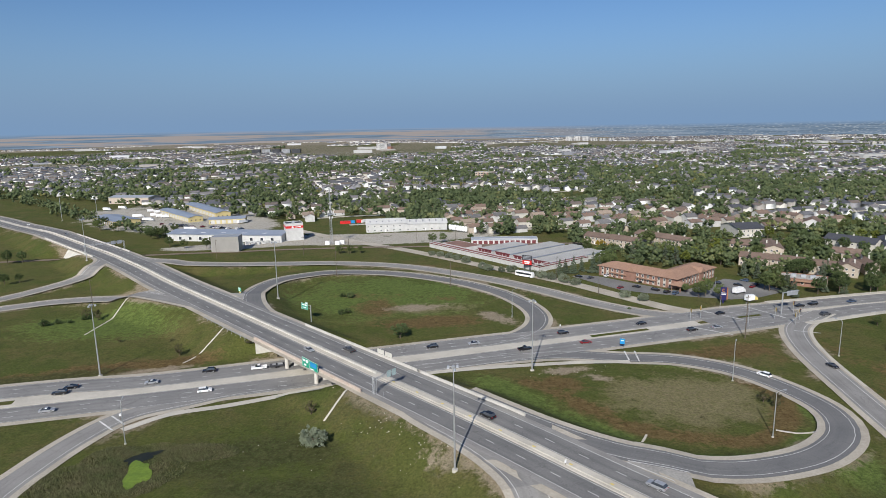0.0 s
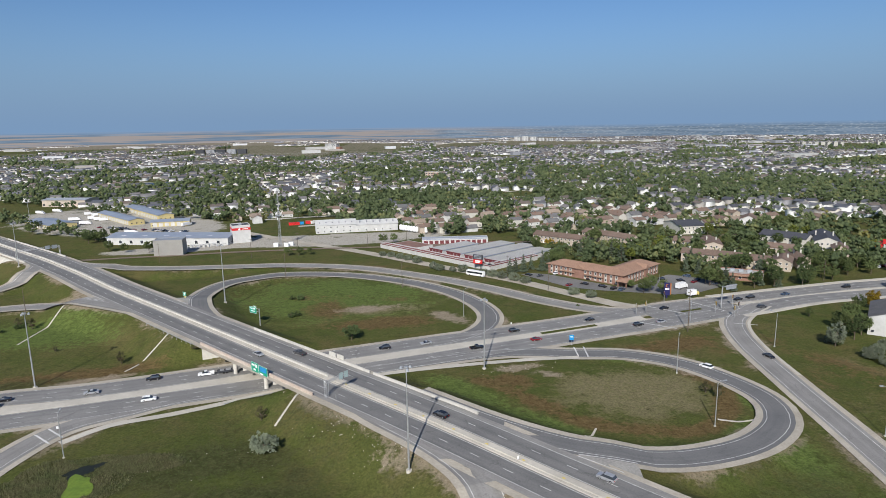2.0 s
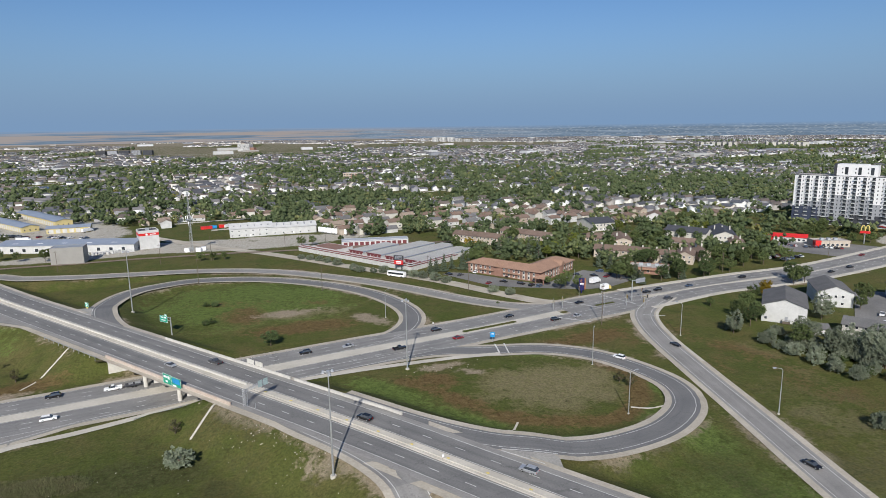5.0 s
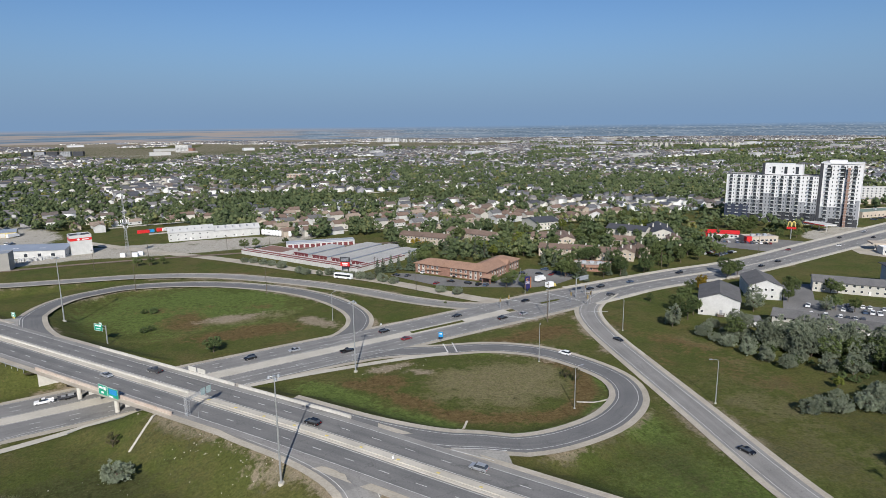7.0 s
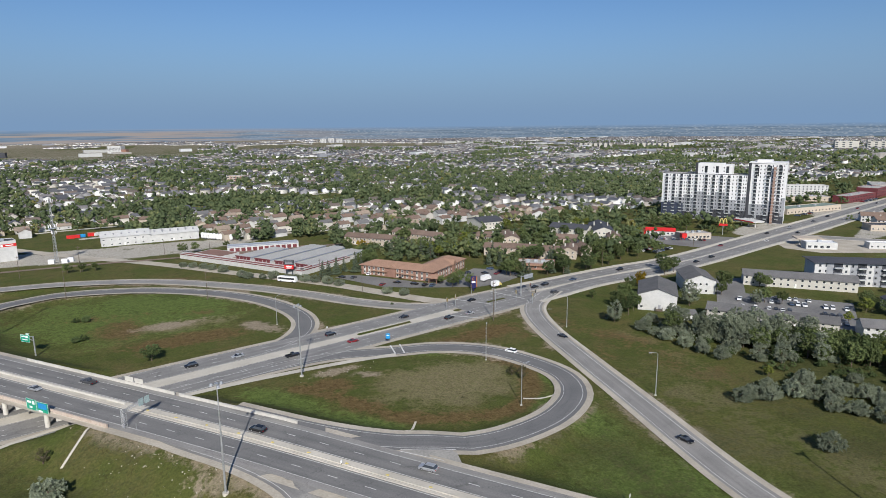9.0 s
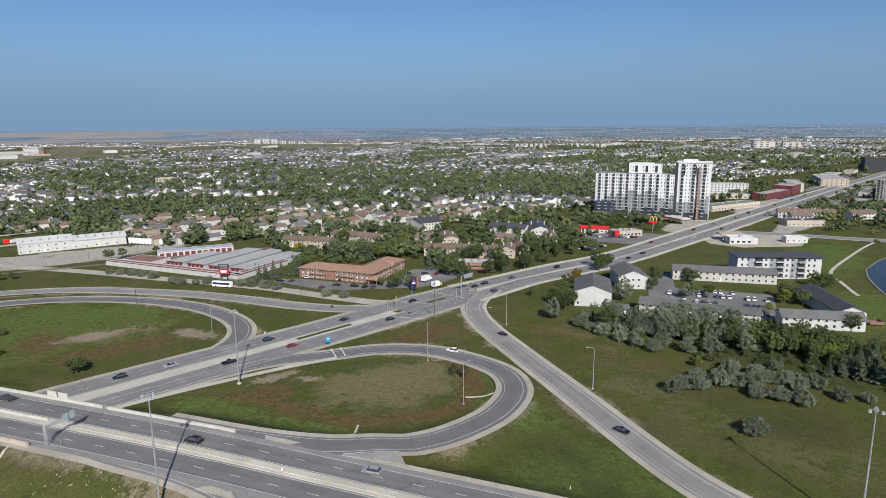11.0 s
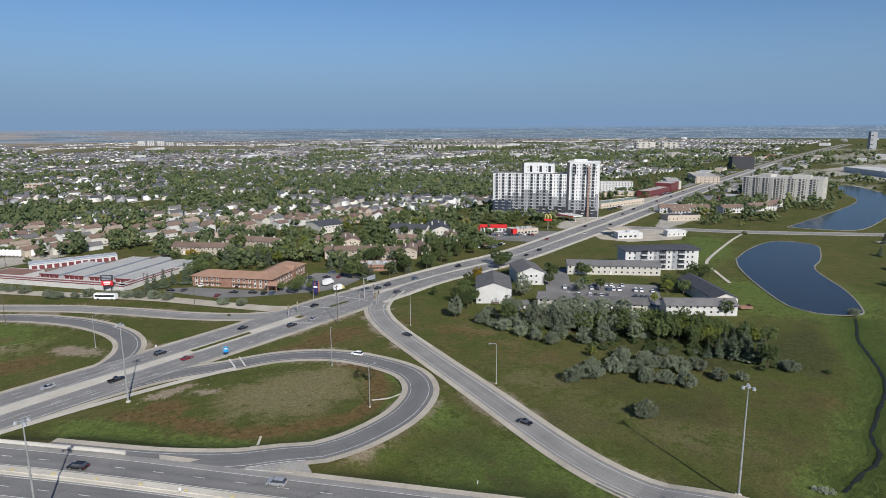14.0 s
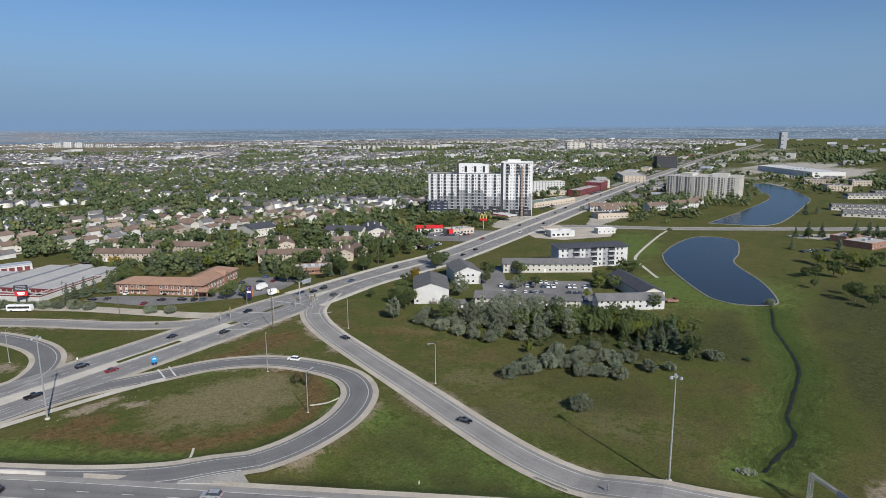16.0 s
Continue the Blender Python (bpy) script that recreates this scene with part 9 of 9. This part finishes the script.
# in the works yard
for x0, y0, dx, dy, n_, turn in ((-275, 602, 3.6, -1.6, 10, 60), (-250, 586, 3.4, -1.0, 14, 60), (-215, 573, 3.4, -1.2, 12, 60), (-320, 640, 3.4, -2.4, 8, 20), (-350, 745, 3.4, -2.6, 8, 20)):
    for k in range(n_):
        if pr_.random() < 0.35:
            continue
        park(pr_.choice(("sedan", "suv", "pickup")), pr_.choice(("black", "white", "silver", "grey", "red", "blue", "black")), x0 + dx * k, y0 + dy * k, turn + pr_.uniform(-8, 8), -0.1)


def box_truck(m, label, length=8.0, cab=M_SIGN_W):
    g = thing("box_truck", m, label, "truck", "trucks")
    part("cargo_box", Shape().box(-length / 2, -1.2, 0.9, length / 2 - 2, 1.2, 3.5), M_SIGN_W, g)
    part("cab", Shape().prism([(length / 2 - 1.9, 0.6), (length / 2, 0.6), (length / 2, 1.5), (length / 2 - 0.5, 2.4), (length / 2 - 1.9, 2.5)], -1.1, 1.1), cab, g)
    part("windscreen", Shape().box(length / 2 - 0.32, -0.95, 1.6, length / 2 - 0.2, 0.95, 2.2), M_GLASS, g)
    for x in (-length / 2 + 1.4, length / 2 - 1.2):
        for y in (-1.0, 1.0):
            part("wheel", Shape().tube((0, -0.14, 0), (0, 0.14, 0), 0.45, 0.45, 12), M_RUBBER, g, m=pose(x, y, 0.45))
    return g


box_truck(pose(155, 315, -0.1, 0, 0, 30), "white box truck parked beside the motel")
box_truck(pose(154, 300, -0.1, 0, 0, 20), "small truck with a yellow-orange cab on the lot", 6.5, M_YELLOW)
for x, y, t_ in ((-324, 657, 10), (-391, 721, -20), (-300, 628, 0), (-230, 560, 10), (-195, 600, 60), (-380, 735, -20), (-340, 752, -30), (-330, 748, -30)):
    box_truck(pose(x, y, -0.1, 0, 0, t_), "white trailer truck standing in the works yard", 11.0)
bus = thing("coach", pose(48.5, 360, 0.02, 0, 0, -42), "white coach with dark windows on the frontage road", "bus")
part("body", Shape().prism([(-6, 0.4), (6, 0.4), (6, 1.8), (5.6, 3.2), (-5.9, 3.3), (-6, 3.0)], -1.25, 1.25), M_SIGN_W, bus)
part("window_band", Shape().box(-5.4, -1.28, 1.6, 5.3, 1.28, 2.7), M_GLASS, bus)
for x in (-3.8, 4.0):
    for y in (-1.1, 1.1):
        part("wheel", Shape().tube((0, -0.16, 0), (0, 0.16, 0), 0.48, 0.48, 12), M_RUBBER, bus, m=pose(x, y, 0.48))
trl = thing("flat_trailer", pose(-64, 222.7, 0.07, 0, 0, ART_A + 180), "dark flat trailer behind the white pickup", "trailer")
part("bed", Shape().box(-3, -1.0, 0.6, 2.4, 1.0, 0.75).box(-3, -1.0, 0.75, 2.4, -0.92, 1.2).box(-3, 0.92, 0.75, 2.4, 1.0, 1.2), M_TOWER_D, trl)
part("load", Shape().box(-2.4, -0.7, 0.75, -0.6, 0.7, 1.5).box(0.0, -0.6, 0.75, 1.4, 0.6, 1.3), M_TOWER_G, trl)
for x in (-0.9, 0.1):
    for y in (-1.0, 1.0):
        part("wheel", Shape().tube((0, -0.1, 0), (0, 0.1, 0), 0.33, 0.33, 10), M_RUBBER, trl, m=pose(x, y, 0.33))

# ---- junction furniture ----
ov = thing("junction_sign_gantry", pose(157, 277.5, 0, 0, 0, 18), "steel cantilever carrying a grey sign over the junction", "sign gantry")
part("post", Shape().tube((0, 0, -0.3), (0, 0, 10.6), 0.32, 0.28, 10), M_STEEL, ov)
part("arm", Shape().tube((0, 0, 10.3), (9.5, 0, 10.5), 0.2, 0.16, 8), M_STEEL, ov)
part("sign_back", Shape().box(2.6, 0.1, 8.6, 9.2, 0.2, 10.9), M_GREYMETAL, ov)


def signal(m, label="traffic signal on a grey post"):
    g = thing("traffic_signal", m, label, "traffic light", "traffic signals")
    part("post", Shape().tube((0, 0, -0.3), (0, 0, 6.0), 0.13, 0.1, 8), M_STEEL, g)
    hd = part("head", Shape().box(-0.3, -0.35, 3.9, 0.3, -0.1, 5.4), M_TOWER_D, g)
    part("backboard", Shape().box(-0.5, -0.12, 3.7, 0.5, -0.08, 5.6), M_SIGNAL, hd)
    for z in (4.2, 4.65, 5.1):
        part("lens", Shape().tube((0, -0.36, z), (0, -0.39, z), 0.13, 0.13, 10), M_TAIL if z > 5 else M_TOWER_G, hd)
    return g


sg_m = signal(pose(155, 262, 0, 0, 0, 200))
for x, y, t_ in ((160, 268, 20), (150, 270, 110), (118, 274, 200), (164, 280, 20), (134, 290, 290), (112, 271, 110)):
    copy_thing(sg_m, pose(x, y, 0, 0, 0, t_))
bs = thing("info_sign", pose(71, 236, 0, 0, 0, -20), "blue information sign in the road nose", "road sign")
part("post", Shape().tube((0, 0, -0.2), (0, 0, 3.0), 0.07, 0.07, 6), M_STEEL, bs)
bp_ = part("panel", Shape().box(-0.9, -0.12, 2.0, 0.9, -0.05, 4.2), M_SIGN_B, bs)
part("text_bar", Shape().box(-0.5, -0.15, 3.2, 0.5, -0.12, 3.6), M_SIGN_W, bp_)
es = thing("exit_sign", pose(-105.1, 310.4, height_at(-105.1, 310.4), 0, 0, -40), "small green exit sign in the gore", "road sign")
for x in (-0.7, 0.7):
    part("post", Shape().box(x - 0.06, -0.06, -0.3, x + 0.06, 0.06, 2.4), M_STEEL, es)
sign_panel(es, -1.3, 1.3, 1.6, 3.6, -0.12, M_SIGN_G, [(0.2, 0.8, 0.55, 0.8), (0.3, 0.7, 0.2, 0.4)])
part("lower_plate", Shape().box(-0.8, -0.12, 0.8, 0.8, -0.06, 1.5), M_YELLOW, es)
for x, y, lab in ((90, 106, "slim white marker post in the grass"), (122, 73, "dark marker post beside the slip road"), (29, 139, "grey sign post at the gore"), (-102, 181, "small pale sign at the junction nose"), (51, 262, "small white sign beside the road"), (-246, 430, "grey sign post beside the highway")):
    z = height_at(x, y)
    g = thing("marker_post", pose(x, y, z, 0, 0, 30), lab, "post", "marker posts")
    part("post", Shape().tube((0, 0, -0.4), (0, 0, 2.2), 0.06, 0.06, 6), M_WOOD, g)
    part("plate", Shape().box(-0.3, -0.09, 1.4, 0.3, -0.05, 2.3), M_SIGN_W, g)

# concrete drain channels down the banks
for q in (((-160, 314), (-161, 290), (-161, 266)), ((-90, 261), (-96, 245), (-102, 229)), ((52, 157), (55, 161), (58, 166)), ((96, 167), (101, 165), (107, 165)), ((-27, 195), (-32, 185), (-37, 175)), ((-190, 212), (-182, 222), (-176, 232)), ((-78, 258), (-68, 252), (-60, 250))):
    pts = smooth_line([(x, y, 0) for x, y in q], 2.0)
    pts[:, 2] = ground_height(pts[:, :2])
    tagged(ribbon("drain_channel", pts, -0.32, 0.32, 0.14, M_CONC, thick=0.25), "narrow pale concrete drain channel in the grass", "drain", kind="structure")
# stop lines and noses at the slip roads
mk_lines = thing("road_stop_lines", Matrix(), "white stop lines painted on the slip roads", "road marking", kind="structure")
for (x0, y0), (x1, y1) in (((-108, 180), (-101, 174)), ((-106, 183.5), (-99, 177.5)), ((71, 233), (70, 223)), ((75, 233), (73.5, 222)), ((108, 262), (122, 250)), ((122, 286), (136, 270)), ((150, 254), (159, 250)), ((146, 292), (156, 272))):
    dx_, dy_ = x1 - x0, y1 - y0
    k_ = 0.28 / math.hypot(dx_, dy_)
    part("stop_line", Shape().add([(x0 - dy_ * k_, y0 + dx_ * k_, 0.1), (x0 + dy_ * k_, y0 - dx_ * k_, 0.1), (x1 + dy_ * k_, y1 - dx_ * k_, 0.1), (x1 - dy_ * k_, y1 + dx_ * k_, 0.1)], [(0, 1, 2, 3)]), M_PAINT, mk_lines)


def patch(name, outline, z, material, label, category="paved lot"):
    line = np.array([(x, y, 0.0) for x, y in outline + outline[:1]])
    ob = sheet(name, line, z, material, label)
    ob["category"] = category
    return ob


# stacked goods in front of the warehouse
stack_me = Shape()
for k in range(4):
    stack_me.box(-0.9, -0.7, 0.15 + 0.42 * k, 0.9, 0.7, 0.5 + 0.42 * k, 0.03)
stack_me = stack_me.box(-1.0, -0.8, -0.1, 1.0, 0.8, 0.12).mesh("pallet_stack")
sr = random.Random(8)
for k in range(34):
    u = sr.random()
    x, y = -157.9 + u * 28.3 + sr.uniform(-3, 3), 483.1 + u * 10.4 + sr.uniform(-3, 4)
    tagged(part("pallet_stack", stack_me, M_WHITEWALL, m=pose(x, y, -0.1, 0, 0, sr.uniform(0, 90))), "pallet stacked with pale wrapped goods in the yard", "pallet", "pallet stacks")
for x, y, turn in ((-300, 655, 20), (-292, 649, 20), (-310, 664, 22), (-262, 640, 60), (-330, 700, 30), (-318, 690, 30)):
    box_truck(pose(x, y, -0.1, 0, 0, turn), "white box truck parked in the works yard")
M_LOT = mk("lot_asphalt", (0.15, 0.147, 0.145), (0.215, 0.21, 0.203), 0.9, 0.06, 1.2, 0.2)
patch("pavement_motel_lot", [(76, 360), (84, 362), (92, 358), (121, 325), (128, 322), (162, 347), (178, 334), (182, 318), (160, 306), (146, 304), (124, 312), (110, 318), (96, 326)], -0.08, M_LOT, "grey asphalt motel car park")
patch("pavement_terrace_lot", [(226, 206), (262, 240), (300, 198), (262, 168)], -0.08, M_LOT, "asphalt car park between terraces")
patch("pavement_terrace_entry", [(282, 268), (292, 258), (250, 216), (240, 226)], -0.07, M_LOT, "asphalt lane into the car park")
patch("pavement_diner_lot", [(318, 372), (340, 394), (380, 378), (400, 352), (340, 340)], -0.07, M_LOT, "asphalt car park round the restaurants")
patch("pavement_fuel_lot", [(392, 312), (410, 340), (470, 330), (480, 290), (440, 272), (400, 290)], -0.07, M_SHOULDER, "pale gravelly forecourt of the petrol station")
